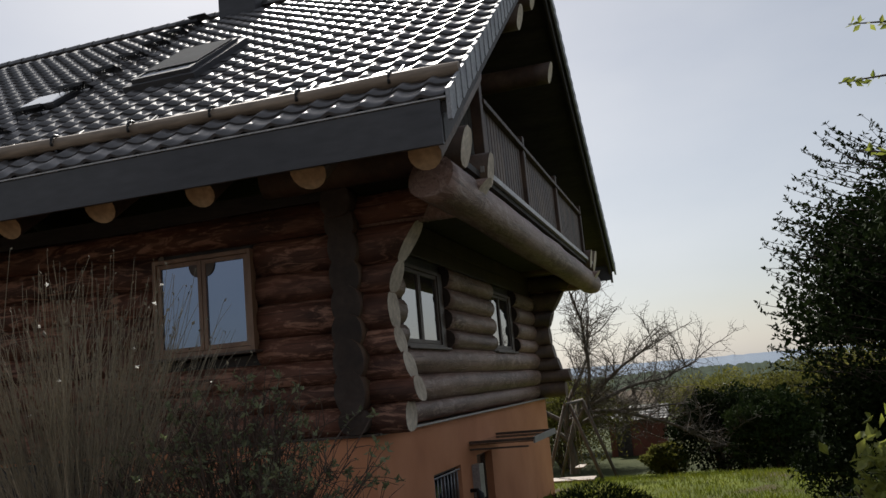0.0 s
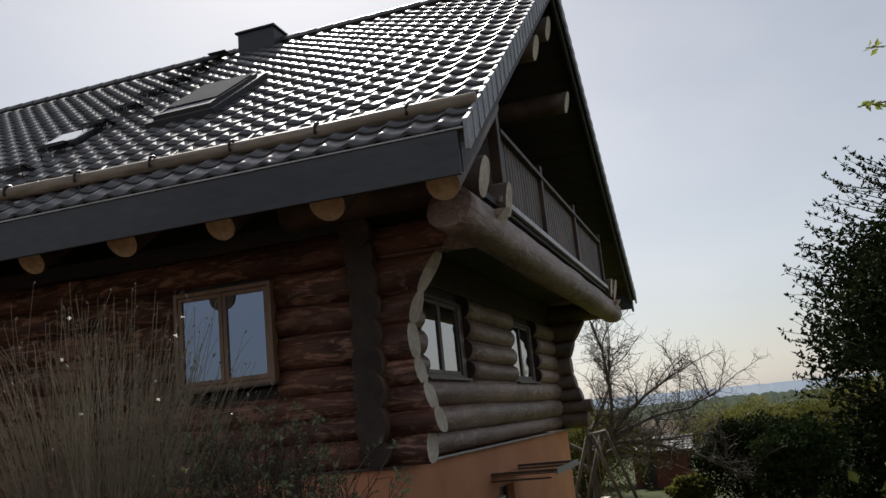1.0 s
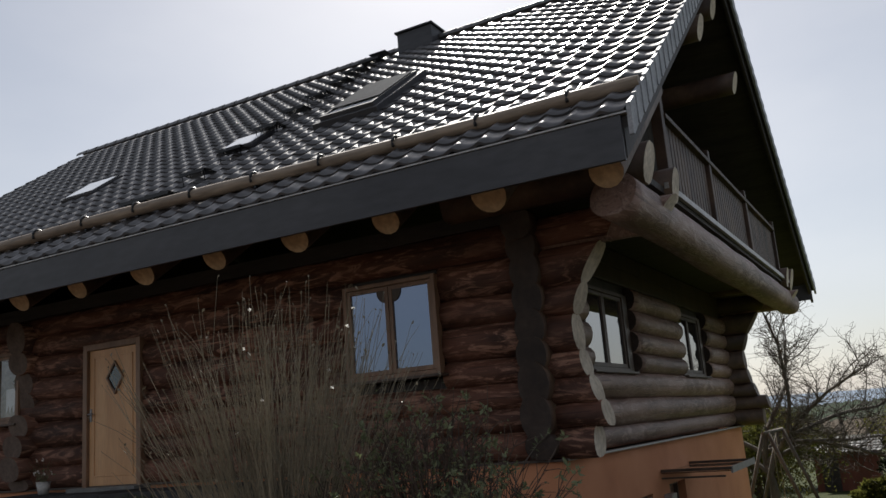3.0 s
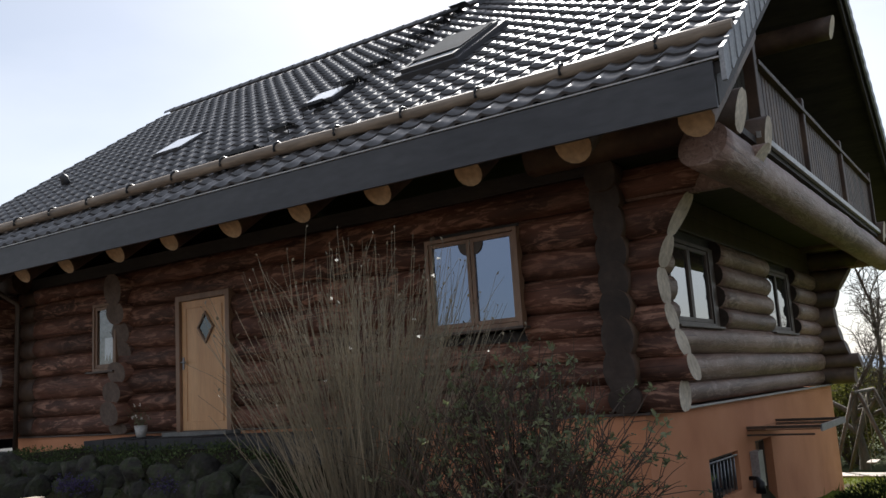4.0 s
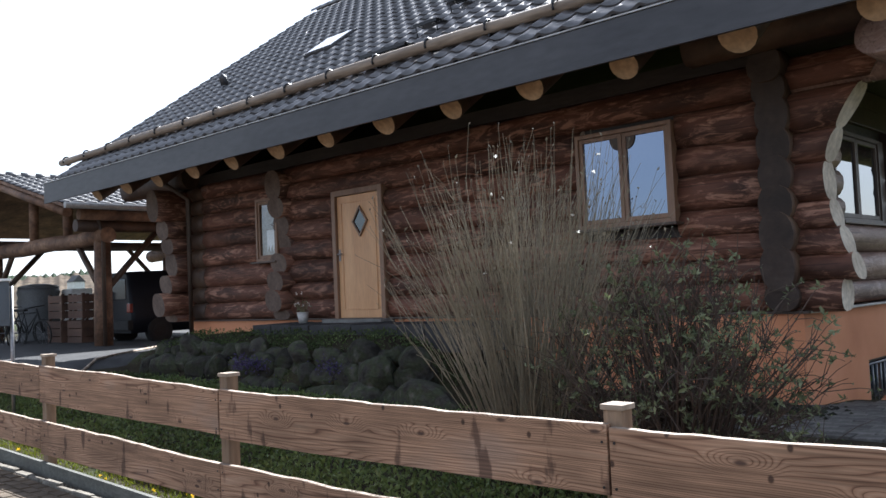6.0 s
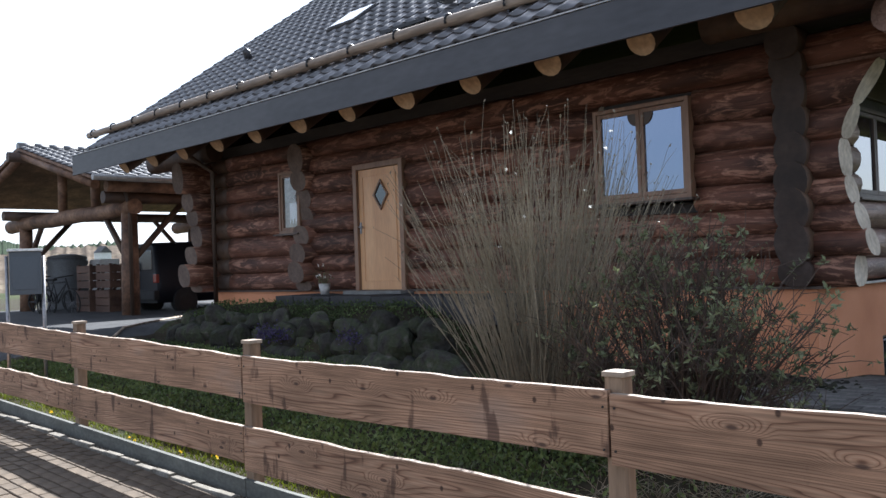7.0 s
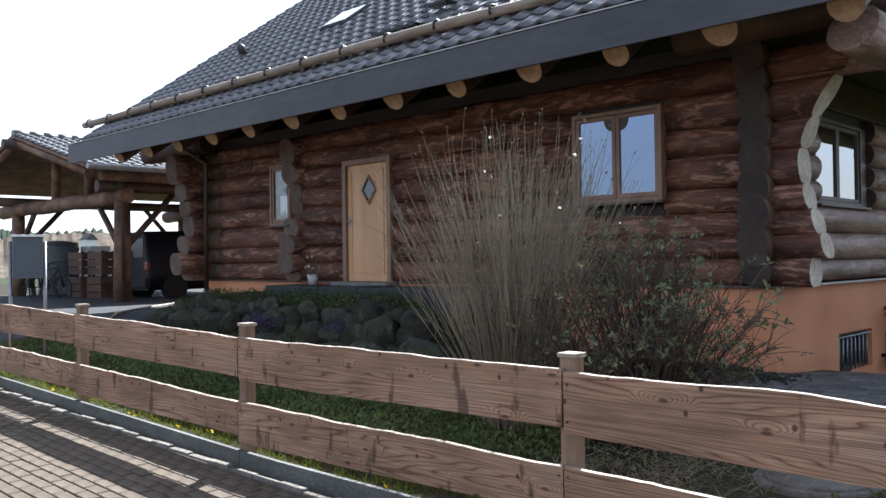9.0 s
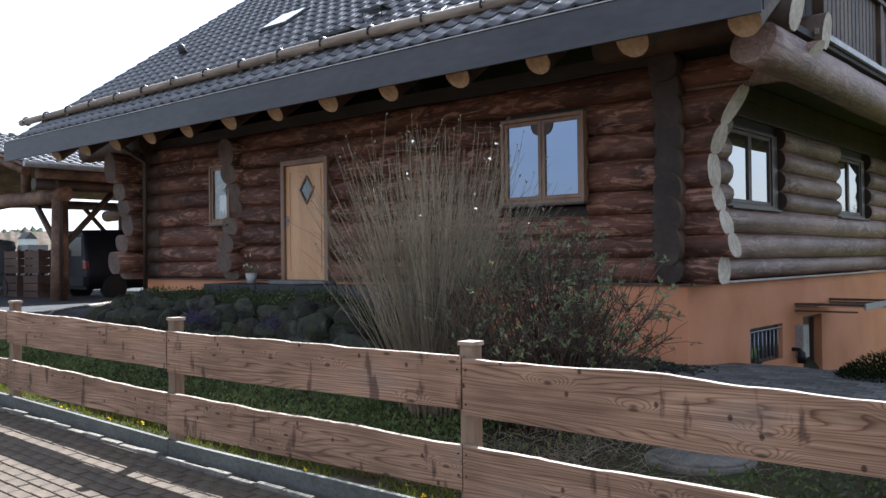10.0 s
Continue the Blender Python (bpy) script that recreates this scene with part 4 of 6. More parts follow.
b = [up.verts.new((v.co.x - 0.12, v.co.y, v.co.z)) for v in a]
up.faces.new(a), up.faces.new(b[::-1])
for i in range(5):
    up.faces.new((a[i], a[(i + 1) % 5], b[(i + 1) % 5], b[i]))
bmesh.ops.recalc_face_normals(up, faces=up.faces)
hpart("gable_boarding", up, M["board_dark"])

# verge: scalloped grey verge tiles down the near gable edge, and the bargeboards under them
for s in (-1, 1):
    e = RY + s * (RY - EY)
    bm = bmesh.new()
    q = [(VX1 - 0.05, e, EZ - 0.15), (VX1 - 0.05, RY, RZ - 0.15), (VX1 - 0.05, RY, RZ - 0.42), (VX1 - 0.05, e, EZ - 0.42)]
    a = [bm.verts.new(p) for p in q]
    b = [bm.verts.new((x - 0.05, y, z)) for x, y, z in q]
    bm.faces.new(a), bm.faces.new(b[::-1])
    for i in range(4):
        bm.faces.new((a[i], a[(i + 1) % 4], b[(i + 1) % 4], b[i]))
    bmesh.ops.recalc_face_normals(bm, faces=bm.faces)
    hpart("bargeboard", bm, M["board_dark"])
NV = 30
for s in (-1, 1):
    for k in range(NV):
        f0 = k / NV
        f1 = (k + 1.12) / NV
        y0, y1 = EY + (RY - EY) * f0 - 0.04, EY + (RY - EY) * f1 - 0.04
        z0, z1 = EZ + SL * (y0 - EY), EZ + SL * (y1 - EY)
        if s > 0:
            y0, y1 = 2 * RY - y0, 2 * RY - y1
        bm = bmesh.new()
        q = [(y0, z0 + 0.085), (y1, z1 + 0.06), (y1, z1 - 0.22), (y0 + (y1 - y0) * 0.12, z0 - 0.23 + 0.03), (y0, z0 - 0.20)]
        a = [bm.verts.new((VX1 + 0.03 + (0.012 if i in (0, 3, 4) else 0), y, z)) for i, (y, z) in enumerate(q)]
        b = [bm.verts.new((VX1, y, z)) for y, z in q]
        bm.faces.new(a), bm.faces.new(b[::-1])
        for i in range(5):
            bm.faces.new((a[i], a[(i + 1) % 5], b[(i + 1) % 5], b[i]))
        bmesh.ops.recalc_face_normals(bm, faces=bm.faces)
        hpart("verge_tile", bm, M["verge"], roof)
hpart("purlin", log_bm("x", -17.25, -14.6, 8.25, 4.5, 0.2, 0.26, 0, 0, 77), [M["log_dark"], M["log_dark"]])
hpart("purlin", log_bm("x", -17.25, -14.6, 18.75, 4.5, 0.2, 0.26, 0, 0, 78), [M["log_dark"], M["log_dark"]])
# downpipe at the far corner, entrance path light
hpart("downpipe", tubed([(-14.5, 8.12, 1.2), (-14.5, 8.12, 4.0), (-14.5, 7.6, 4.3)], 0.05, 10), M["frame_dark"], None, "brown downpipe")


# ---- ground, road, fence ----
def sheet(name, v, f, materials, smooth=True):
    me = bpy.data.meshes.new(name)
    me.from_pydata(v, [], f)
    if smooth:
        me.polygons.foreach_set("use_smooth", [True] * len(me.polygons))
    for q in materials:
        me.materials.append(q)
    return new(name, me)


def axis(parts):
    out = []
    for a, b, n in parts:
        out += list(np.linspace(a, b, n, endpoint=False))
    return out + [parts[-1][1]]


gxs = axis([(-900, -60, 14), (-60, -26, 12), (-26, 6, 130), (6, 60, 22), (60, 900, 14)])
gys = axis([(-300, -8, 10), (-8, 2.415, 8), (2.415, 2.44, 1), (2.44, 12, 70), (12, 40, 45), (40, 900, 24)])
gv = [(x, y, ground_z(x, y)) for y in gys for x in gxs]
gf, nx = [], len(gxs)
for j in range(len(gys) - 1):
    for i in range(nx - 1):
        a = j * nx + i
        gf.append((a, a + 1, a + nx + 1, a + nx))
ground = tagged(sheet("ground", gv, gf, [M["lawn"], M["soil"], M["asphalt"], M["joint"], M["meadow"]]), "spring lawn, planted bank and paved drive round the house", "ground", kind="structure")
for p in ground.data.polygons:
    c = p.center
    if c.y < 2.43:
        p.material_index = 3
    elif c.x < -13.3 and 3.0 < c.y < 16 and c.x > -27:
        p.material_index = 2
    elif c.x < 1.8 and c.y < 13:
        p.material_index = 1
    elif not (-14 < c.x < 4.5 and 14.5 < c.y < 34):
        p.material_index = 4

# fence: waney-edged larch boards on posts, grey edging strip at its foot
FY = 2.41
fence = empty("fence", "two-board waney-edged larch fence beside the road", "fence", at=(-4.15, FY, 0.42))
POSTS = [-13.3, -10.28, -7.27, -4.285, -1.265, 1.70, 4.68]


def fz(x):
    return 0.022 * max(0.0, -x - 4.0)


def board(x0, x1, za0, za1, zb0, zb1, seed, hump=None, name="board"):
    """A plank with a wavy live top edge, paler along its bark side; za and zb: top and bottom at its two ends."""
    bm = bmesh.new()
    n = 48
    cols = []
    for i in range(n + 1):
        x = x0 + (x1 - x0) * i / n
        w = 0.012 * noise.noise(Vector((x * 1.1, seed * 3.7, 0))) + 0.010 * noise.noise(Vector((x * 3.5, seed * 1.9, 4))) + 0.004 * noise.noise(Vector((x * 11, seed, 9)))
        wb = 0.012 * noise.noise(Vector((x * 0.9, seed * 5.1, 8)))
        u = i / n
        za, zb = za0 + (za1 - za0) * u, zb0 + (zb1 - zb0) * u
        if hump:
            za += hump[1] * math.exp(-((x - hump[0]) / 0.42) ** 2)
        t, b, f = za + w + fz(x), zb + wb + fz(x), FY + 0.004 * noise.noise(Vector((x * 2, seed, 3)))
        cols.append([bm.verts.new(p) for p in ((x, f, b), (x, f, t - 0.007), (x, f + 0.004, t - 0.001), (x, f + 0.034, t), (x, f + 0.04, b))])
    for p, q in zip(cols, cols[1:]):
        for k in range(5):
            face = bm.faces.new((p[k], q[k], q[(k + 1) % 5], p[(k + 1) % 5]))
            face.material_index = 1 if k == 2 else 0
    bm.faces.new(cols[0][::-1]), bm.faces.new(cols[-1])
    bmesh.ops.translate(bm, verts=bm.verts, vec=-fence.location)
    bmesh.ops.recalc_face_normals(bm, faces=bm.faces)
    return part(name, bm, [M["board"], M["fence_end"]], fence)


for k, (a, b) in enumerate(zip(POSTS, POSTS[1:])):
    near = 1.0 if a > -2 else 0.0
    board(a + 0.006, b - 0.006, 1.388 - 0.018 * near, 1.382 - 0.04 * near, 1.055, 1.082 - 0.044 * near, k + 1, (-0.2, 0.026) if near else None)
    board(a + 0.006, b - 0.006, 0.892, 0.888 - 0.012 * near, 0.598, 0.638, k + 31)
for x in POSTS:
    bm = bmesh.new()
    zt = 1.44 + fz(x) + (0.02 if x < -3 else 0.0)
    box(bm, x - 0.045, x + 0.045, FY + 0.042, FY + 0.13, road_z(x) - 0.25, zt, 0.006)
    bmesh.ops.translate(bm, verts=bm.verts, vec=-fence.location)
    po = part("post", bm, M["post"], fence)
    bm = bmesh.new()
    box(bm, x - 0.055, x + 0.055, FY + 0.034, FY + 0.14, zt, zt + 0.024, 0.004)
    bmesh.ops.translate(bm, verts=bm.verts, vec=-fence.location)
    part("cap", bm, M["fence_end"], po, "pale flat post cap")
    for zs in (1.31, 1.12, 0.84, 0.72):
        for dx in (-0.03, 0.03):
            at = Vector((x + dx, FY, zs + fz(x))) - fence.location
            part("screw", tubed([at + Vector((0, 0.002, 0)), at + Vector((0, -0.004, 0))], 0.006, 6), M["iron"], po)
edging = empty("edging", "grey edging strip under the fence", "edging", kind="structure", at=(-4.15, FY, 0.42))
for k, (a, b) in enumerate(zip(POSTS, POSTS[1:])):
    bm = bmesh.new()
    for i in range(6):
        x0, x1 = a + (b - a) * i / 6, a + (b - a) * (i + 1) / 6
        v = box(bm, x0 - (0 if i else -0.004), x1 - (0 if i < 5 else 0.004), FY + 0.006, FY + 0.041, 0.2, 0.522)
        for q in v:
            q.co.z += fz(q.co.x)
    bmesh.ops.remove_doubles(bm, verts=bm.verts, dist=0.0005)
    bmesh.ops.translate(bm, verts=bm.verts, vec=-edging.location)
    part("strip", bm, M["kerb"], edging)
# gutter row along the edging; its pale colour paints the sunlit line there
bm = bmesh.new()
gr_ = random.Random(77)
for i in range(60):
    x = -12.9 + 0.3 * i
    box(bm, x + gr_.uniform(0, 0.012), x + 0.3 - gr_.uniform(0, 0.02), FY - 0.140 + 0.005 * math.sin(i * 1.7), FY - 0.082 + 0.008 * math.sin(i * 2.9), road_z(x) - 0.1, road_z(x + 0.15) + 0.022 + 0.008 * math.sin(i * 2.3), 0.006)
M["gutter"] = mat("sunlit_gutter_stone", [(0.12, 0.108, 0.09), (0.19, 0.172, 0.145), (0.25, 0.23, 0.2)], 7, rough=0.95, bump=0.6, bscale=45, spec=0.15, fine=0.35)
tagged(part("gutter_row", bm, M["gutter"]), "row of gutter stones along the fence, coloured pale as a sunlit line", "kerb", kind="structure")

cv, cf = [], []
for i in range(2600):
    x, y = gr_.uniform(-12.5, 2.5), FY - 0.003 - 0.2 * gr_.random() ** 0.8
    r, z = gr_.uniform(0.004, 0.014), road_z(x) - 0.012
    b0 = len(cv)
    for d in ((1, 0, 0), (-1, 0, 0), (0, 1, 0), (0, -1, 0), (0, 0, 1.2)):
        cv.append((x + d[0] * r * gr_.uniform(0.7, 1.6), y + d[1] * r * gr_.uniform(0.7, 1.2), z + d[2] * r))
    cf += [tuple(b0 + q for q in t) for t in ((0, 2, 4), (2, 1, 4), (1, 3, 4), (3, 0, 4))]
tagged(sheet("gutter_dirt", cv, cf, [M["old_concrete"]], False), "dry dirt and grit between edging and road", "dirt", kind="stuff")

# door terrace: stone edge, path slabs
wall_th = empty("boulder_wall", "low dry wall of dark basalt boulders below the door", "retaining wall", at=(-9, 6.2, 0.9))


def boulder(c, r, seed, squash=(1, 0.8, 0.8)):
    """A split basalt block: a ball cut by a dozen planes, so that it has flat faces and blunt edges."""
    bm = bmesh.new()
    bmesh.ops.create_icosphere(bm, subdivisions=3, radius=1.0)
    q = random.Random(seed * 17 + 3)
    planes = [(rand_unit(q), q.uniform(0.62, 0.92)) for _ in range(13)]
    for v in bm.verts:
        d = v.co.normalized()
        k = min([1.0] + [h / max(0.05, d.dot(nv)) for nv, h in planes if d.dot(nv) > 0.05])
        k += 0.05 * noise.noise(d * 4.1 + Vector((seed, 0, 0)))
        v.co = Vector((d.x * squash[0], d.y * squash[1], d.z * squash[2])) * k * r * 1.12
    bmesh.ops.translate(bm, verts=bm.verts, vec=Vector(c))
    return bm


def rand_unit(q):
    return Vector((q.gauss(0, 1), q.gauss(0, 1), q.gauss(0, 1))).normalized()


rr = random.Random(9)
k = 0
for row, (z, r0) in enumerate(((0.66, 0.30), (0.95, 0.27), (1.17, 0.19))):
    x = -12.9 + 0.2 * row
    while x < -6.0 - 0.3 * row:
        r = r0 * rr.uniform(0.62, 1.28)
        bm = boulder((x + r - wall_th.location.x, 6.12 + 0.13 * row + rr.uniform(-0.09, 0.09) - wall_th.location.y, z + rr.uniform(-0.07, 0.07) - 0.9), r, k, (rr.uniform(1.0, 1.3), 0.66, rr.uniform(0.75, 0.95)))
        part("boulder", bm, M["rock"], wall_th)
        x += r * 1.78
        k += 1
path = empty("garden_path", "grey stone paving slabs round the corner of the house", "path", kind="structure", at=(-2, 8, 0.6))
rp = random.Random(3)
sett = bpy.data.meshes.new("slab")
bm = boxed(-0.117, 0.117, -0.096, 0.096, -0.05, 0.025, 0.01)
bm.to_mesh(sett)
bm.free()
sett.materials.append(M["sett"])
for i in range(20):
    for j in range(14):
        x, y = -4.1 + 0.24 * i + (0.12 if j % 2 else 0), 6.6 + 0.197 * j
        if y > 8.2 and x < -2.6:
            continue
        ob = new("slab", sett)
        ob.parent = path
        ob.matrix_basis = pose(x + 0.12 + 2, y + 0.1 - 8, ground_z(x + 0.12, y + 0.1) - 0.6 + rp.uniform(-0.004, 0.006), rp.uniform(-2, 2), rp.uniform(-2, 2), rp.uniform(-2, 2))
step = empty("door_landing", "raised landing of blue-grey stone slabs before the front door", "landing", kind="structure", at=(-9, 7.8, 1.3))
for k in range(10):
    bm = boxed(-0.246, 0.246, -0.44, 0.44, -0.13, 0.24, 0.012)
    ob = part("slab", bm, M["asphalt"], step)
    ob.matrix_basis = pose(-11.05 + 0.5 * k + 9, 0.03 + rp.uniform(-0.015, 0.015), rp.uniform(-0.008, 0.004), rp.uniform(-0.4, 0.4), rp.uniform(-0.4, 0.4), 0)
manhole = empty("manhole", "round concrete manhole cover in the bed", "manhole", at=(-0.72, 4.3, ground_z(-0.72, 4.3)))
bm = bmesh.new()
tube(bm, [(0, 0, -0.1), (0, 0, 0.008), (0, 0, 0.014)], [0.38, 0.38, 0.365], 28, True, 0.02)
part("ring", bm, M["old_concrete"], manhole)
bm = bmesh.new()
tube(bm, [(0, 0, 0.0), (0, 0, 0.024), (0, 0, 0.03)], [0.32, 0.32, 0.305], 28, True, 0.03)
part("cover", bm, M["old_concrete"], manhole)
gravel_v, gravel_f = [], []
for i in range(420):
    x, y = rp.gauss(-3.1, 0.45), rp.gauss(7.75, 0.22)
    z = ground_z(x, y) + 0.02 + 0.09 * math.exp(-((x + 3.1) ** 2 / 0.3 + (y - 7.8) ** 2 / 0.08))
    r = rp.uniform(0.02, 0.05)
    b0 = len(gravel_v)
    for d in ((1, 0, 0), (-1, 0, 0), (0, 1, 0), (0, -1, 0), (0, 0, 1), (0, 0, -1)):
        gravel_v.append((x + d[0] * r * rp.uniform(0.7, 1.2), y + d[1] * r * rp.uniform(0.7, 1.2), z + d[2] * r * rp.uniform(0.5, 0.8)))
    gravel_f += [tuple(b0 + q for q in t) for t in ((0, 2, 4), (2, 1, 4), (1, 3, 4), (3, 0, 4), (2, 0, 5), (1, 2, 5), (3, 1, 5), (0, 3, 5))]
tagged(sheet("gravel", gravel_v, gravel_f, [M["rock"]], False), "dark gravel heap at the house corner", "gravel", kind="stuff")
bm = bmesh.new()
tube(bm, [(-12.9, 5.11, ground_z(-12.9, 5.11) + 0.012), (-13.6, 5.79, 1.07), (-14.3, 6.47, 1.075), (-15.85, 8.12, 1.075)], 0.024, 6)
tagged(part("drive_kerb", bm, M["fence_end"]), "pale kerb line of the drive", "kerb", kind="structure")


# ---- plants ----
M["leaf"] = mat("young_leaf", [(0.11, 0.13, 0.06), (0.19, 0.22, 0.11), (0.30, 0.33, 0.18)], 2.0, rough=0.5, bump=0, spread=0.25, trans=0.35)
M["leaf_dark"] = mat("evergreen_leaf", [(0.009, 0.015, 0.005), (0.016, 0.026, 0.008), (0.028, 0.04, 0.013)], 1.5, rough=0.8, bump=0, spread=0.4, trans=0.1, spec=0.06)
M["leaf_lime"] = mat("fresh_lime_leaf", [(0.16, 0.20, 0.03), (0.24, 0.27, 0.05), (0.30, 0.32, 0.08)], 2.0, rough=0.5, bump=0, spread=0.2, trans=0.45)
M["leaf_olive"] = mat("spring_hedge_leaf", [(0.045, 0.048, 0.014), (0.095, 0.096, 0.022), (0.16, 0.148, 0.04)], 0.6, rough=0.75, bump=0, spread=0.3, trans=0.48, spec=0.12)
M["grass"] = mat("grass_blade", [(0.05, 0.066, 0.005), (0.088, 0.108, 0.008), (0.145, 0.155, 0.016)], 1.0, rough=0.6, bump=0, spread=0.3, trans=0.4)
M["cover"] = mat("ground_cover", [(0.045, 0.062, 0.018), (0.09, 0.13, 0.034), (0.14, 0.185, 0.055)], 1.0, rough=0.6, bump=0, spread=0.3, trans=0.25)
M["cushion"] = mat("dark_cushion_plant", [(0.022, 0.03, 0.011), (0.042, 0.058, 0.02), (0.07, 0.09, 0.033)], 1.0, rough=0.7, bump=0, spread=0.35, trans=0.15, spec=0.2)
M["stem"] = mat("straw_grey_stem", [(0.14, 0.118, 0.08), (0.215, 0.185, 0.125), (0.31, 0.265, 0.19)], 2.0, rough=0.75, bump=0, spread=0.25)
M["twig"] = mat("brown_twig", [(0.045, 0.03, 0.022), (0.08, 0.055, 0.04)], 3, rough=0.8, bump=0, spread=0.2)
M["bark"] = mat("grey_bark", [(0.05, 0.04, 0.031), (0.085, 0.07, 0.056), (0.12, 0.103, 0.085)], 4, (2, 2, 0.5), 0.9, bump=0.8, bscale=25)
M["petal"] = mat("white_bud", [(0.75, 0.74, 0.68), (0.85, 0.84, 0.8)], 3, rough=0.6, bump=0, trans=0.3)
M["petal_y"] = mat("yellow_flower", [(0.75, 0.5, 0.02), (0.85, 0.6, 0.03)], 3, rough=0.6, bump=0, trans=0.3)
M["petal_v"] = mat("violet_flower", [(0.04, 0.026, 0.09), (0.065, 0.045, 0.14)], 3, rough=0.6, bump=0, trans=0.3)


class Mesh:
    """Collects many small leaves, blades and stems into one sheet of faces."""

    def __init__(self, seed):
        self.v, self.f, self.r = [], [], random.Random(seed)

    def leaf(self, p, d, size, width=0.5):
        d = Vector(d).normalized()
        s = d.cross(Vector((self.r.uniform(-1, 1), self.r.uniform(-1, 1), self.r.uniform(-0.4, 1)))).normalized() * size * width * 0.5
        n = s.cross(d).normalized() * size * 0.10
        b = len(self.v)
        p = Vector(p)
        self.v += [p[:], (p + d * size * 0.45 + s + n)[:], (p + d * size)[:], (p + d * size * 0.45 - s + n)[:]]
        self.f += [(b, b + 1, b + 2), (b, b + 2, b + 3)]

    def stem(self, pts, r0, r1, seg=4):
        rings = []
        n = len(pts)
        for i, p in enumerate(pts):
            a = (Vector(pts[min(i + 1, n - 1)]) - Vector(pts[max(i - 1, 0)])).normalized()
            u = a.cross(Vector((0.3, 0.2, 1)))
            u = (u if u.length > 0.05 else a.cross(Vector((1, 0, 0)))).normalized()
            w = a.cross(u)
            r = r0 + (r1 - r0) * i / (n - 1)
            b = len(self.v)
            for k in range(seg):
                th = 2 * math.pi * k / seg
                self.v.append((Vector(p) + (u * math.cos(th) + w * math.sin(th)) * r)[:])
            rings.append(b)
        for a, b in zip(rings, rings[1:]):
            for k in range(seg):
                q = (k + 1) % seg
                self.f.append((a + k, a + q, b + q, b + k))

    def done(self, name, materials, parent=None, label="", smooth=False):
        ob = tagged(sheet(name, self.v, self.f, materials, smooth), kind="" if name == "trunk" else "stuff")
        if parent:
            ob.parent = parent
        if label:
            tagged(ob, label)
        return ob


def rand_dir(r, up=0.0):
    v = Vector((r.gauss(0, 1), r.gauss(0, 1), r.gauss(0, 1) + up))
    return v.normalized()


# tall bare shrub
sh = empty("tall_shrub", "tall bare fan-shaped shrub of thin straw-grey stems", "shrub", at=(-3.2, 4.40, 0.6))
g = Mesh(5)
buds = Mesh(6)
for i in range(430):
    r = g.r
    th, q = r.uniform(0, 2 * math.pi), math.sqrt(r.random())
    b = Vector((0.30 * q * math.cos(th), 0.28 * q * math.sin(th), -0.03))
    lean = q * r.uniform(0.45, 1.3)
    h = 2.62 * r.uniform(0.55, 1.0) * (1 - 0.16 * lean ** 2)
    out = Vector((math.cos(th), math.sin(th), 0)) * 0.92 * lean
    pts = []
    for k in range(7):
        f = k / 6
        pts.append(b + out * (f ** 1.25) + Vector((0.03 * math.sin(f * 7 + i), 0.03 * math.cos(f * 6 + i * 2), h * f)))
    g.stem(pts, r.uniform(0.0035, 0.0068), 0.0016, 3)
    for m in range(r.choice((1, 2, 3))):
        f = r.uniform(0.45, 0.9)
        a = b + out * (f ** 1.25) + Vector((0, 0, h * f))
        e = a + out * 0.25 + Vector((r.uniform(-0.16, 0.16), r.uniform(-0.16, 0.16), r.uniform(0.2, 0.5)))
        g.stem([a, (a + e) / 2 + Vector((0, 0, 0.02)), e], 0.0026, 0.0013, 3)
        if r.random() < 0.5:
            buds.leaf(e, (r.uniform(-1, 1), r.uniform(-1, 1), 1), r.uniform(0.015, 0.03), 0.6)
    if r.random() < 0.7:
        buds.leaf(pts[-1], (r.uniform(-1, 1), r.uniform(-1, 1), 1), r.uniform(0.02, 0.04), 0.6)
g.done("stem_fan", [M["stem"]], sh)
buds.done("bud_spray", [M["stem"]], sh)
pet = Mesh(8)
for p in ((-0.19, -0.15, 2.09), (0.3, 0.2, 1.9), (0.55, -0.1, 1.75), (-0.5, 0.1, 1.5), (0.1, -0.3, 1.7), (0.62, 0.1, 2.3), (0.7, -0.1, 2.15), (-0.25, 0.0, 2.4)):
    for k in range(7):
        pet.leaf(p, rand_dir(pet.r), 0.017, 0.8)
pet.done("seed_heads", [M["petal"]], sh, "small white seed heads")

# dark leafy shrub beside it
ls = empty("leafy_shrub", "twiggy brown shrub with sprays of young green leaves", "shrub", at=(-2.1, 4.55, 0.6))
g, lf = Mesh(15), Mesh(16)
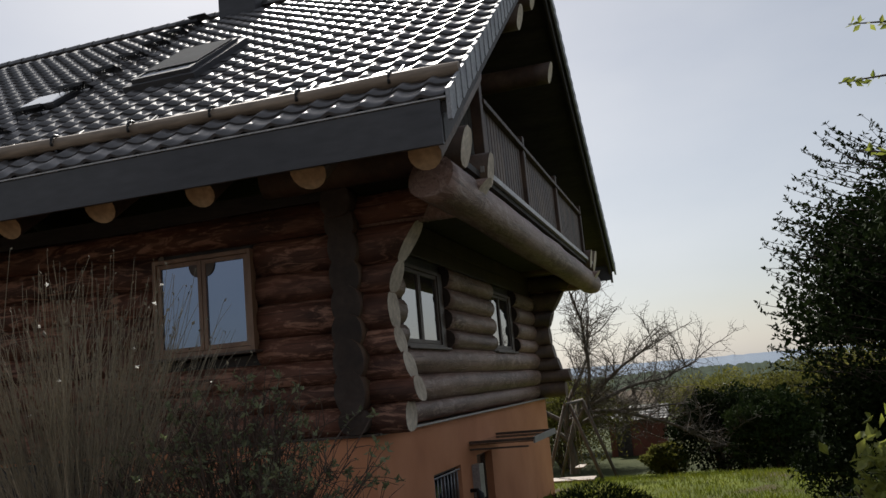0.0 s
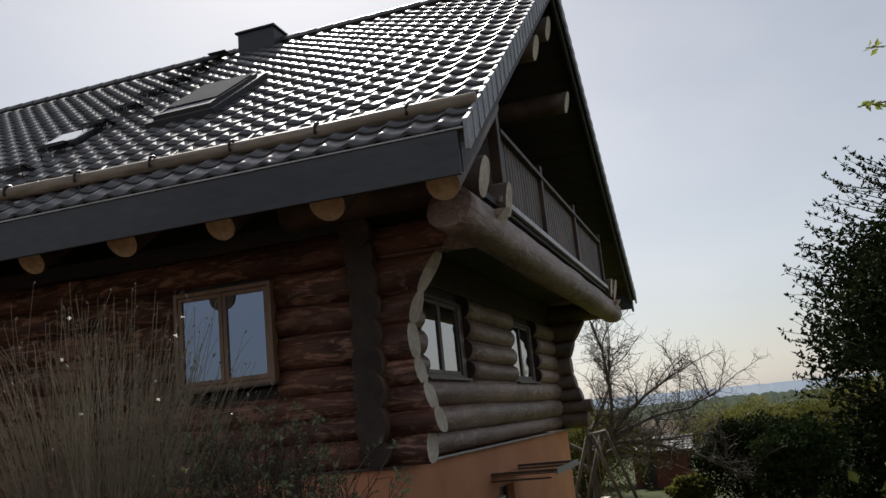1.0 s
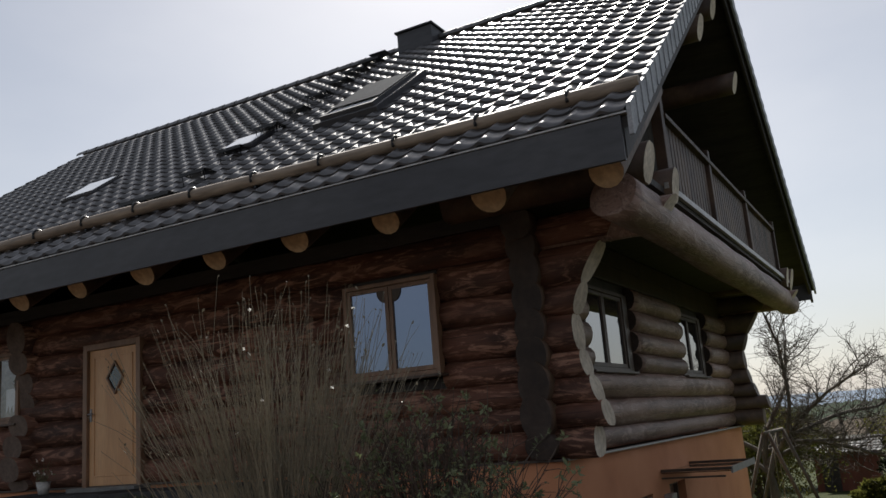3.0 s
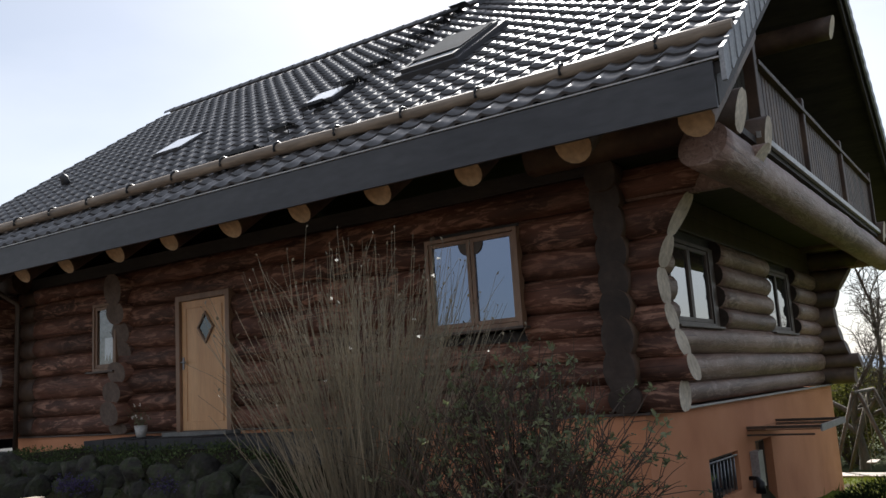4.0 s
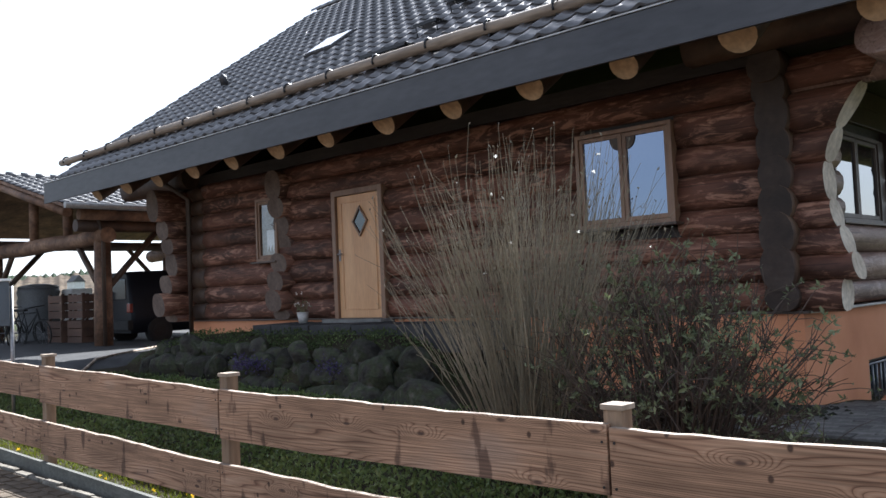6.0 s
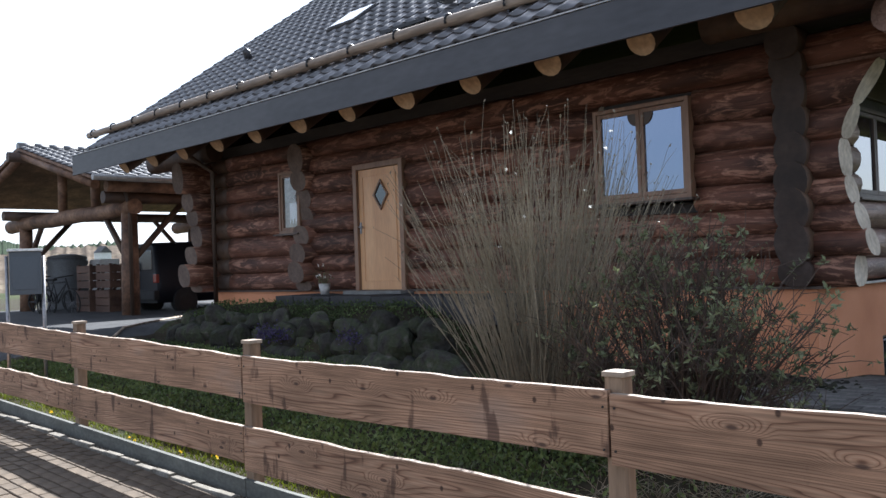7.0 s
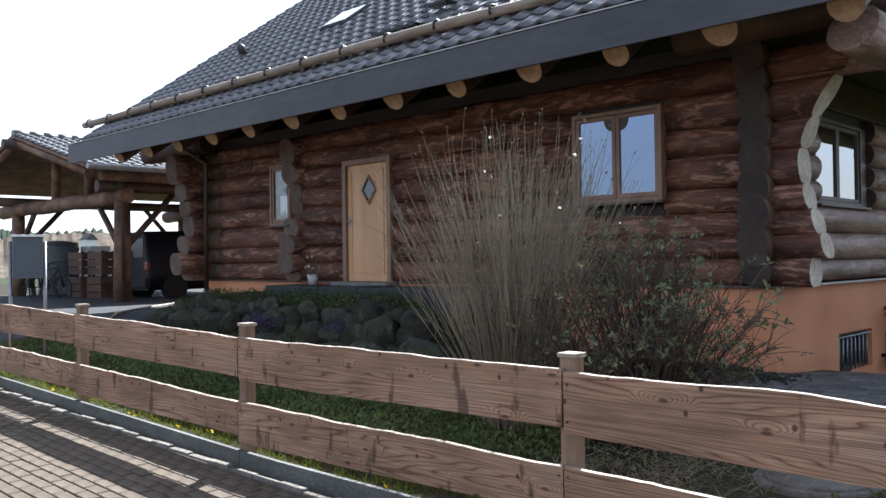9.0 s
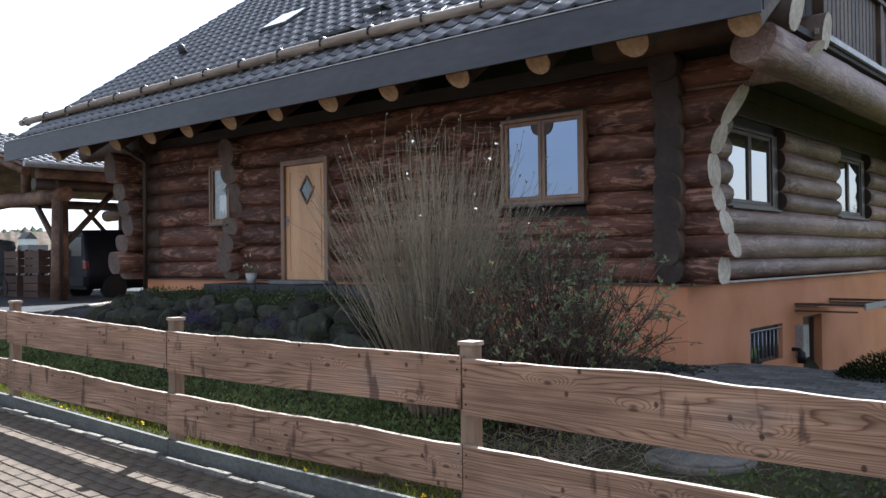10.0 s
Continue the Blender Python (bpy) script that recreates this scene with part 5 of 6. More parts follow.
for i in range(300):
    r = g.r
    th, q = r.uniform(0, 2 * math.pi), r.uniform(0.1, 1)
    b = Vector((0.3 * q * math.cos(th), 0.3 * q * math.sin(th), -0.03))
    e = Vector((0.98 * q * math.cos(th) + r.uniform(-0.12, 0.12), 0.85 * q * math.sin(th), r.uniform(0.35, 1.5) * (1.06 - 0.4 * q * q)))
    mid = b * 0.5 + e * 0.5 + Vector((r.uniform(-0.1, 0.1), r.uniform(-0.1, 0.1), 0.14))
    g.stem([b, mid, e], r.uniform(0.006, 0.011), 0.003)
    for m in range(7):
        f = r.uniform(0.3, 1)
        a = mid + (e - mid) * f
        d = (rand_dir(r, 0.4) + (e - b) * 0.5).normalized() * r.uniform(0.1, 0.34)
        g.stem([a, a + d * 0.6 + Vector((0, 0, 0.015)), a + d], 0.0035, 0.0016, 3)
        if r.random() < 0.36:
            for k in range(r.randint(5, 9)):
                lf.leaf(a + d * r.uniform(0.75, 1.0), rand_dir(r, 0.5), r.uniform(0.03, 0.06), 0.42)
        elif r.random() < 0.5:
            lf.leaf(a + d, rand_dir(r, 0.3), r.uniform(0.015, 0.03), 0.6)
g.done("twig_mass", [M["twig"]], ls)
lf.done("foliage", [M["leaf"]], ls)

# spreading juniper at the corner of the path
ju = empty("juniper", "low dark green juniper beside the path", "shrub", at=(-0.35, 8.5, 0.52))
g = Mesh(21)
for i in range(12000):
    r = g.r
    th, q = r.uniform(0, 2 * math.pi), math.sqrt(r.random())
    p = Vector((0.68 * q * math.cos(th), 0.55 * q * math.sin(th), r.uniform(0, 0.42) * (1 - q * q * 0.7)))
    g.leaf(p, (math.cos(th) * 0.6, math.sin(th) * 0.6, r.uniform(0.3, 1)), r.uniform(0.02, 0.055), 0.25)
g.done("foliage", [M["leaf_dark"]], ju)

# grass along the fence foot, and low cover in the bed and on the terrace
g = Mesh(31)
fl_y = Mesh(32)
for i in range(11000):
    r = g.r
    x = r.uniform(-12.5, 2.4)
    y = 2.53 + abs(r.gauss(0, 0.3))
    if noise.noise(Vector((x * 1.5, y * 2, 3))) < -0.25:
        continue
    z = ground_z(x, y) - 0.01
    h = r.uniform(0.03, 0.11) * (0.55 + 1.6 * min(0.35, y - 2.53))
    d = Vector((r.gauss(0, 0.35), r.gauss(0, 0.35), 1)).normalized()
    s = Vector((r.uniform(-1, 1), r.uniform(-1, 1), 0)).normalized() * 0.0055
    b = len(g.v)
    p = Vector((x, y, z))
    g.v += [(p - s)[:], (p + s)[:], (p + d * h * 0.6 + s * 0.7)[:], (p + d * h + Vector((d.x, d.y, -0.2)) * 0.3 * h)[:]]
    g.f += [(b, b + 1, b + 2), (b, b + 2, b + 3)]
    if r.random() < 0.004:
        for k in range(6):
            fl_y.leaf(p + d * h, rand_dir(r, 1), 0.022, 0.7)
tagged(g.done("fence_grass", [M["grass"]]), "sunlit spring grass along the fence foot", "grass", kind="stuff")
tagged(fl_y.done("dandelions", [M["petal_y"]]), "yellow dandelion flowers in the grass", "flowers", kind="stuff")
g = Mesh(33)
for i in range(95000):
    r = g.r
    x, y = r.uniform(-12.8, 1.6), r.uniform(2.9, 7.6)
    if (x > -6.4 and y > 6.3) or math.hypot(x + 0.72, y - 4.3) < 0.42 or (y > 5.9 and r.random() < 0.9) or (-2.4 < x < -0.5 and y < 5.2 and r.random() < 0.85) or (x > -1.6 and y > 3.4 and r.random() < 0.6):
        continue
    z = ground_z(x, y)
    g.leaf((x, y, z + r.uniform(0, 0.06)), rand_dir(r, 0.9), r.uniform(0.022, 0.06), 0.55)
dry = Mesh(38)
for i in range(1500):
    r = dry.r
    x, y = r.gauss(-1.4, 0.55), r.uniform(2.75, 5.0)
    p = Vector((x, y, ground_z(x, y) + r.uniform(0.0, 0.05)))
    d = Vector((r.uniform(-1, 1), r.uniform(-1, 1), r.uniform(0.05, 0.6))).normalized() * r.uniform(0.05, 0.2)
    dry.stem([p, p + d * 0.5 + Vector((0, 0, 0.01)), p + d], 0.0025, 0.0012, 3)
tagged(dry.done("dry_twigs", [M["stem"]]), "dry straw-coloured twigs lying on the dark bed", "twigs", kind="stuff")
tagged(g.done("ground_cover", [M["cover"]]), "low dark green ground cover on the bank", "plants", kind="stuff")
g = Mesh(34)
for i in range(85):
    r = g.r
    cx, cy = r.uniform(-12.9, -6.3), r.uniform(6.2, 7.32)
    for k in range(55):
        p = Vector((cx + r.gauss(0, 0.13), cy + r.gauss(0, 0.1), 0))
        p.z = ground_z(p.x, p.y) + r.uniform(0, 0.10)
        g.leaf(p, rand_dir(r, 0.7), r.uniform(0.025, 0.06), 0.45)
tagged(g.done("terrace_plants", [M["cushion"]]), "dark green cushion plants above the boulders", "plants", kind="stuff")
g = Mesh(35)
for cx in (-9.6, -9.15, -7.6, -9.4):
    for k in range(140):
        r = g.r
        p = Vector((cx + r.gauss(0, 0.1), 6.02 + r.gauss(0, 0.05), 1.08 + r.gauss(0, 0.06)))
        g.leaf(p, rand_dir(r, 0.4), 0.03, 0.7)
tagged(g.done("violet_cushions", [M["petal_v"]]), "violet rock cress over the boulders", "flowers", kind="stuff")

# longer grass on the lawn behind
g = Mesh(36)
for i in range(26000):
    r = g.r
    x, y = r.uniform(-6, 4.4), 15 + 17 * r.random() ** 1.3
    z = ground_z(x, y) - 0.01
    h = r.uniform(0.04, 0.11) * (1.3 + noise.noise(Vector((x, y, 0))))
    d = Vector((r.gauss(0, 0.4), r.gauss(0, 0.4), 1)).normalized()
    s = Vector((r.uniform(-1, 1), r.uniform(-1, 1), 0)).normalized() * 0.012
    b = len(g.v)
    p = Vector((x, y, z))
    g.v += [(p - s)[:], (p + s)[:], (p + d * h)[:]]
    g.f += [(b, b + 1, b + 2)]
tagged(g.done("lawn_grass", [M["grass"]]), "tufted spring grass on the lawn", "grass", kind="stuff")

# flower pot by the door
M["pot"] = mat("pale_glazed_pot", [(0.36, 0.35, 0.33), (0.46, 0.45, 0.43)], 5, rough=0.4, bump=0.05)
pot = empty("flower_pot", "small white flower pot with white blossoms by the door", "flower pot", at=(-10.66, 7.95, 1.542))
bm = bmesh.new()
tube(bm, [(0, 0, 0), (0, 0, 0.16), (0, 0, 0.18), (0, 0, 0.15)], [0.07, 0.1, 0.108, 0.09], 16)
part("pot", bm, M["pot"], pot)
g, fl = Mesh(41), Mesh(42)
for k in range(26):
    r = g.r
    e = Vector((r.gauss(0, 0.09), r.gauss(0, 0.09), 0.16 + r.uniform(0.1, 0.34)))
    g.stem([(0, 0, 0.13), e * 0.5 + Vector((0, 0, 0.1)), e], 0.003, 0.0015, 3)
    g.leaf(e * 0.7, rand_dir(r, 0.4), 0.05)
    for q in range(3 if k % 3 == 0 else 0):
        fl.leaf(e, rand_dir(r), 0.04, 0.8)
g.done("stalks", [M["leaf"]], pot)
fl.done("blossoms", [M["petal"]], pot)


# trees and hedges of the garden behind
def leafy_bush(name, at, rx, ry, h, n, size, material, label, seed, core=0.0, twigs=0, lump=0.35):
    """A bush: stems from the base and a ragged crown of single leaves."""
    e = empty(name, label, "bush", at=at)
    g, t = Mesh(seed), Mesh(seed + 1)
    r = g.r
    for k in range(26):
        th = r.uniform(0, 6.28)
        q = r.uniform(0.2, 0.85)
        tip = Vector((rx * q * math.cos(th), ry * q * math.sin(th), h * r.uniform(0.45, 0.92)))
        t.stem([(0.1 * math.cos(th), 0.1 * math.sin(th), -0.05), tip * 0.5 + Vector((0, 0, 0.1 * h)), tip], 0.02 * h / 2, 0.006)
    for i in range(n):
        d = rand_dir(r)
        d.z = abs(d.z) if r.random() < 0.7 else d.z
        k = r.random() ** 0.33
        k *= 1 + lump * noise.noise(d * 2.2 + Vector((seed, 0, 0))) + 0.18 * noise.noise(d * 6 + Vector((0, seed, 0)))
        p = Vector((d.x * rx * k, d.y * ry * k, h * 0.5 + d.z * h * 0.5 * k))
        if p.z < 0.02:
            p.z = r.uniform(0.02, 0.3 * h)
        g.leaf(p, rand_dir(r, 0.3), size * r.uniform(0.7, 1.4), 0.5)
    for i in range(twigs):
        # long shoots that leave the crown and turn upwards, with leaf tufts along them
        th = r.uniform(2.2, 4.7)
        z = r.uniform(0.35, 0.97) * h
        k = math.sqrt(max(0.05, 1 - ((z - h / 2) / (h / 2)) ** 2))
        a = Vector((math.cos(th) * rx * 0.75 * k, math.sin(th) * ry * 0.75 * k, z))
        q = a.copy()
        d = Vector((math.cos(th), math.sin(th) * 0.5, r.uniform(0.0, 0.45))).normalized()
        pts = [q.copy()]
        for m in range(7):
            d = (d + Vector((r.gauss(0, 0.10), r.gauss(0, 0.10), r.uniform(-0.03, 0.13)))).normalized()
            q = q + d * r.uniform(0.09, 0.17)
            pts.append(q.copy())
            for w in range(r.randint(3, 6)):
                g.leaf(q + rand_dir(r) * 0.015, rand_dir(r, 0.6), size * r.uniform(0.55, 0.95), 0.45)
        t.stem(pts, 0.009, 0.003)
    t.done("stem_fan", [M["twig"]], e)
    g.done("crown", [material], e)
    return e


leafy_bush("laurel_tree", (4.25, 11.2, -0.3), 2.3, 2.2, 4.9, 60000, 0.085, M["leaf_dark"], "tall dense dark evergreen bush beside the lawn", 50, twigs=150)
leafy_bush("lime_shrub", (1.95, 5.0, 0.45), 0.40, 0.38, 1.25, 800, 0.085, M["leaf_lime"], "young shrub with fresh lime-green leaves", 54, lump=0.6)
leafy_bush("low_bush", (2.9, 16.5, -0.6), 0.8, 0.9, 1.2, 9000, 0.07, M["leaf_dark"], "low dark bush at the lawn edge", 56)
leafy_bush("low_bush", (3.5, 11.0, -0.25), 1.6, 1.3, 2.2, 16000, 0.09, M["leaf_dark"], "dense dark undergrowth below the tall bush", 58)
for k, (x, y, rx, h, m) in enumerate(((1.85, 33, 2.4, 3.0, "leaf_dark"), (3.6, 36, 3.0, 3.4, "leaf_olive"), (1.0, 44, 3.2, 3.6, "leaf_olive"), (6.5, 40, 3.5, 4.2, "leaf_olive"), (-5.5, 37, 3.0, 3.6, "leaf_olive"), (-6.4, 45, 3.0, 3.8, "leaf_olive"), (0.95, 30.0, 1.65, 2.7, "leaf_dark"), (-1.05, 33.0, 0.8, 1.1, "leaf_olive"), (-9, 41, 4, 4.5, "leaf_olive"), (2.6, 28, 1.6, 2.4, "leaf_dark"), (10, 44, 5, 5.0, "leaf_olive"))):
    leafy_bush("hedge_bush", (x, y, ground_z(x, y) - 0.05), rx, rx * 0.7, h, 13000, 0.13, M[m], "spring-green garden hedge bush" if m == "leaf_olive" else "dense dark garden bush", 60 + 2 * k)

# overhanging twigs near the road
ob_ = empty("overhanging_branch", "leafy twig of a tree overhanging the road", "branch", at=(2.18, 5.9, 3.9))
t, g = Mesh(70), Mesh(71)
for a, b in (((0.9, 0.1, -0.05), (-0.12, 0.05, 0.02)), ((0.9, 0.2, 0.3), (0.0, 0.0, 0.42)), ((1.0, 0.3, -0.75), (-0.07, 0.0, -0.5))):
    a, b = Vector(a), Vector(b)
    t.stem([a, (a + b) / 2 + Vector((0, 0, 0.04)), b], 0.02, 0.004)
    for m in range(26):
        p = b + (a - b) * t.r.random() * 0.7
        g.leaf(p, rand_dir(t.r, 0.2), 0.075, 0.5)
t.done("twig_mass", [M["twig"]], ob_)
g.done("foliage", [M["leaf_lime"]], ob_)


def bare_tree(at, seed, label, limbs):
    """A leafless fruit tree: a short trunk, long arching limbs, and three orders of thin crooked twigs. limbs: heading and length."""
    e = empty("bare_tree", label, "tree", at=at)
    limb, tw = Mesh(seed), Mesh(seed + 1)
    r = limb.r

    def bough(p, d, length, rad, n, wild, droop, thick):
        pts, q, d = [p.copy()], p.copy(), d.normalized()
        for k in range(n):
            d = (d + Vector((r.gauss(0, wild), r.gauss(0, wild), r.gauss(-droop, wild)))).normalized()
            q = q + d * length / n
            pts.append(q.copy())
        (limb if thick else tw).stem(pts, rad, rad * 0.35, 7 if thick else 3)
        return pts, d

    fork, _ = bough(Vector((0, 0, -0.1)), Vector((0.05, 0, 1)), 1.7, 0.17, 5, 0.05, 0.0, True)
    for k, (head, length) in enumerate(limbs):
        main, _ = bough(fork[-1 - k % 3], Vector(head), length, 0.085, 11, 0.13, 0.02, True)
        for a, b in zip(main[2:], main[3:] + [main[-1] + (main[-1] - main[-2])]):
            for m in range(2):
                out = ((b - a).normalized() * 0.75 + rand_dir(r, 0.35) * 0.85).normalized()
                side, _ = bough(a, out, length * r.uniform(0.16, 0.36), 0.026, 6, 0.17, -0.02, False)
                for c, d in zip(side[1:], side[2:] + [side[-1] + (side[-1] - side[-2])]):
                    for w in range(2):
                        out2 = ((d - c).normalized() * 0.6 + rand_dir(r, 0.25)).normalized()
                        twig, _ = bough(c, out2, r.uniform(0.3, 0.8), 0.011, 4, 0.2, 0.0, False)
                        for f in twig[1:]:
                            bough(f, (out2 * 0.5 + rand_dir(r, 0.2)), r.uniform(0.12, 0.34), 0.006, 2, 0.2, 0.0, False)
    limb.done("trunk", [M["bark"]], e, smooth=True)
    tw.done("twig_mass", [M["bark"]], e)
    return e


bare_tree((-3.7, 28.0, -1.05), 80, "spreading leafless fruit tree on the lawn", (
    ((1.0, 0.1, 0.42), 5.4), ((0.8, -0.3, 0.75), 4.9), ((0.5, 0.3, 1.0), 4.4), ((1.0, -0.2, 0.16), 5.2),
    ((0.1, -0.2, 1.0), 4.2), ((-0.6, 0.0, 0.8), 4.4), ((-0.9, 0.3, 0.4), 4.2), ((0.9, 0.5, 0.55), 4.6)))


# ---- carport beyond the house, and what stands in it ----
CZ = 0.99
cp = empty("carport", "open carport of round logs with a dark tiled roof", "carport", at=(-21.6, 8.1, CZ))


def cpart(name, bm, material, parent=None, label=""):
    bmesh.ops.translate(bm, verts=bm.verts, vec=-cp.location)
    ob = part(name, bm, material, parent or cp, label)
    return ob


for x, y in ((-18.3, 8.1), (-25.0, 8.1), (-18.3, 13.4), (-25.0, 13.4)):
    cpart("post", tubed([(x, y, CZ - 0.06), (x + 0.015, y, CZ + 1.0), (x, y + 0.01, CZ + 2.45)], [0.205, 0.19, 0.18], 14, 0.03), M["log_cp"])
for y in (8.1, 13.4):
    bm = bmesh.new()
    tube(bm, [(x, y - 0.02, CZ + 2.56 + 0.02 * math.sin(x * 2)) for x in np.linspace(-26.1, -17.9, 9)], 0.19, 12, True, 0.03)
    cpart("beam", bm, M["log_cp"])
for x in (-18.3, -25.0):
    bm = bmesh.new()
    tube(bm, [(x, y, CZ + 2.8) for y in np.linspace(7.5, 14.6, 7)], 0.14, 10, True, 0.02)
    cpart("side_beam", bm, M["log_dark"])
for x, s in ((-18.3, -1), (-25.0, 1)):
    for y in (8.1, 13.4):
        cpart("brace", tubed([(x, y, CZ + 1.25), (x + s * 1.35, y, CZ + 2.5)], 0.075, 8, 0.01), M["log_dark"])
for y, s in ((8.1, 1), (13.4, -1)):
    for x in (-18.3, -25.0):
        cpart("brace", tubed([(x, y, CZ + 1.25), (x, y + s * 1.35, CZ + 2.7)], 0.075, 8, 0.01), M["log_dark"])
AX, AZ, HX, EZ2 = -22.2, 5.36, 4.5, 4.2
rs = (AZ - EZ2) / HX
for s in (-1, 1):
    bm = bmesh.new()
    q = [(AX, 7.0, AZ), (AX + s * HX, 7.0, EZ2), (AX + s * HX, 14.8, EZ2), (AX, 14.8, AZ)]
    a = [bm.verts.new(p) for p in q]
    b = [bm.verts.new((x, y, z - 0.07)) for x, y, z in q]
    bm.faces.new(a), bm.faces.new(b[::-1])
    for i in range(4):
        bm.faces.new((a[i], a[(i + 1) % 4], b[(i + 1) % 4], b[i]))
    bmesh.ops.recalc_face_normals(bm, faces=bm.faces)
    cpart("roof_boarding", bm, M["log_cp"])
    # rake log under the front edge
    cpart("rake_beam", tubed([(AX, 7.12, AZ - 0.2), (AX + s * HX * 0.98, 7.12, EZ2 - 0.18)], 0.11, 10, 0.02), M["log_cp"])
    # tiles: rolls running down the slope
    v, f = [], []
    for r_ in range(13):
        for c in range(26):
            d0, y0 = HX * r_ / 13, 7.0 + 0.3 * c
            pts = []
            for dd, up in ((d0, 0.012), (d0 + HX / 13 + 0.04, 0.035)):
                for i in range(7):
                    u = i / 6
                    zz = 0.05 * math.sin(math.pi * min(1, u / 0.6)) if u < 0.6 else 0.0
                    pts.append((AX + s * dd, y0 + 0.3 * u, AZ - rs * dd + up + zz))
            for i in range(7):
                x, y, z = pts[7 + i]
                pts.append((x, y, z - 0.03))
            b = len(v)
            v += pts
            for i in range(6):
                f += [(b + i, b + i + 1, b + 8 + i, b + 7 + i), (b + 7 + i, b + 8 + i, b + 15 + i, b + 14 + i)]
    fieldo = sheet("tile_field", [(x - cp.location.x, y - cp.location.y, z - cp.location.z) for x, y, z in v], f, [M["tile"]])
    fieldo.parent = cp
    tagged(fieldo, "dark roof tiles of the carport", kind="stuff")
# boarded rear gable
bm = bmesh.new()
a = [bm.verts.new(p) for p in ((AX - HX + 0.3, 14.55, CZ + 2.5), (AX + HX - 0.3, 14.55, CZ + 2.5), (AX + HX - 0.3, 14.55, EZ2 - 0.02), (AX, 14.55, AZ - 0.1), (AX - HX + 0.3, 14.55, EZ2 - 0.02))]
b = [bm.verts.new(v.co + Vector((0, 0.04, 0))) for v in a]
bm.faces.new(a), bm.faces.new(b[::-1])
for i in range(5):
    bm.faces.new((a[i], a[(i + 1) % 5], b[(i + 1) % 5], b[i]))
bmesh.ops.recalc_face_normals(bm, faces=bm.faces)
cpart("rear_gable", bm, M["log_cp"])
for x0, x1, zz in ((-22.28, -22.12, 3.75), (-20.2, -20.0, 3.75)):
    cpart("king_post", tubed([((x0 + x1) / 2, 8.1, CZ + 2.6), ((x0 + x1) / 2, 8.1, AZ - 0.3 - rs * abs((x0 + x1) / 2 - AX))], 0.12, 10, 0.01), M["log_cp"])
cpart("ridge_beam", tubed([(AX, 6.75, AZ - 0.25), (AX, 14.8, AZ - 0.25)], 0.13, 10, 0.01), M["log_dark"])
cpart("wall_plate", tubed([(-18.0, 7.45, 4.02), (-18.0, 14.8, 4.02)], 0.13, 10, 0.01), M["log_cp"])
cpart("gutter", tubed([(AX + HX + 0.06, 7.0, EZ2 - 0.03), (AX + HX + 0.06, 14.8, EZ2 - 0.03)], 0.07, 8), M["ledge"])
cpart("downpipe", tubed([(-18.0, 7.9, 3.9), (-18.02, 8.0, 3.5), (-18.02, 8.0, CZ)], 0.045, 8), M["frame_dark"])
for k in range(21):
    rb = bmesh.new()
    tube(rb, [(AX, 7.0 + 0.37 * k, AZ + 0.02), (AX, 7.38 + 0.37 * k, AZ + 0.03)], [0.12, 0.135], 8)
    cpart("ridge_cap", rb, M["tile"])

M["paint_navy"] = mat("dark_car_paint", [(0.009, 0.010, 0.014), (0.012, 0.014, 0.019)], 2, rough=0.45, bump=0, spec=0.2)
M["rubber"] = mat("black_rubber", [(0.012, 0.012, 0.012), (0.02, 0.02, 0.02)], 5, rough=0.8, bump=0.2)
M["red_lens"] = mat("red_lens", [(0.16, 0.012, 0.01), (0.22, 0.018, 0.014)], 5, rough=0.2, bump=0)
M["crate"] = mat("brown_crate_board", [(0.045, 0.022, 0.014), (0.07, 0.036, 0.023), (0.095, 0.052, 0.034)], 2, (0.4, 2, 2), 0.75, bump=0.3, bscale=14, spread=0.2)
M["tank"] = mat("grey_tank", [(0.075, 0.078, 0.08), (0.11, 0.113, 0.117)], 2, rough=0.6, bump=0.1)
M["white_sheet"] = mat("white_sheet", [(0.62, 0.62, 0.6), (0.72, 0.72, 0.7)], 2, rough=0.6, bump=0.1)
M["box_grey"] = mat("slate_grey_sheet", [(0.07, 0.084, 0.1), (0.088, 0.103, 0.12)], 1.5, rough=0.5, metal=0.2, bump=0.02, fine=0.04)

car = empty("car", "dark parked car seen from behind in the carport", "car", at=(-19.75, 11.0, CZ))
prof = [(-0.9, 0.28), (-0.92, 0.75), (-0.84, 1.02), (-0.72, 1.7), (-0.6, 1.78), (0.6, 1.78), (0.72, 1.7), (0.84, 1.02), (0.92, 0.75), (0.9, 0.28)]
bm = bmesh.new()
rings = []
for y, sc, dz in ((-1.95, 0.93, -0.02), (-1.85, 1.0, 0.0), (-0.6, 1.0, 0.03), (0.4, 1.0, 0.0), (1.2, 1.0, -0.5), (2.1, 0.95, -0.62), (2.25, 0.88, -0.65)):
    rings.append([bm.verts.new((x * sc, y, z + (dz if z > 1.0 else 0))) for x, z in prof])
for a, b in zip(rings, rings[1:]):
    for i in range(len(prof) - 1):
        bm.faces.new((a[i], a[i + 1], b[i + 1], b[i])).smooth = True
    bm.faces.new((a[-1], a[0], b[0], b[-1]))
bm.faces.new(rings[0]), bm.faces.new(rings[-1][::-1])
bmesh.ops.recalc_face_normals(bm, faces=bm.faces)
body = part("body", bm, M["paint_navy"], car)
part("rear_window", boxed(-0.62, 0.62, -1.97, -1.9, 1.1, 1.6, 0.02), M["pane_door"], car)
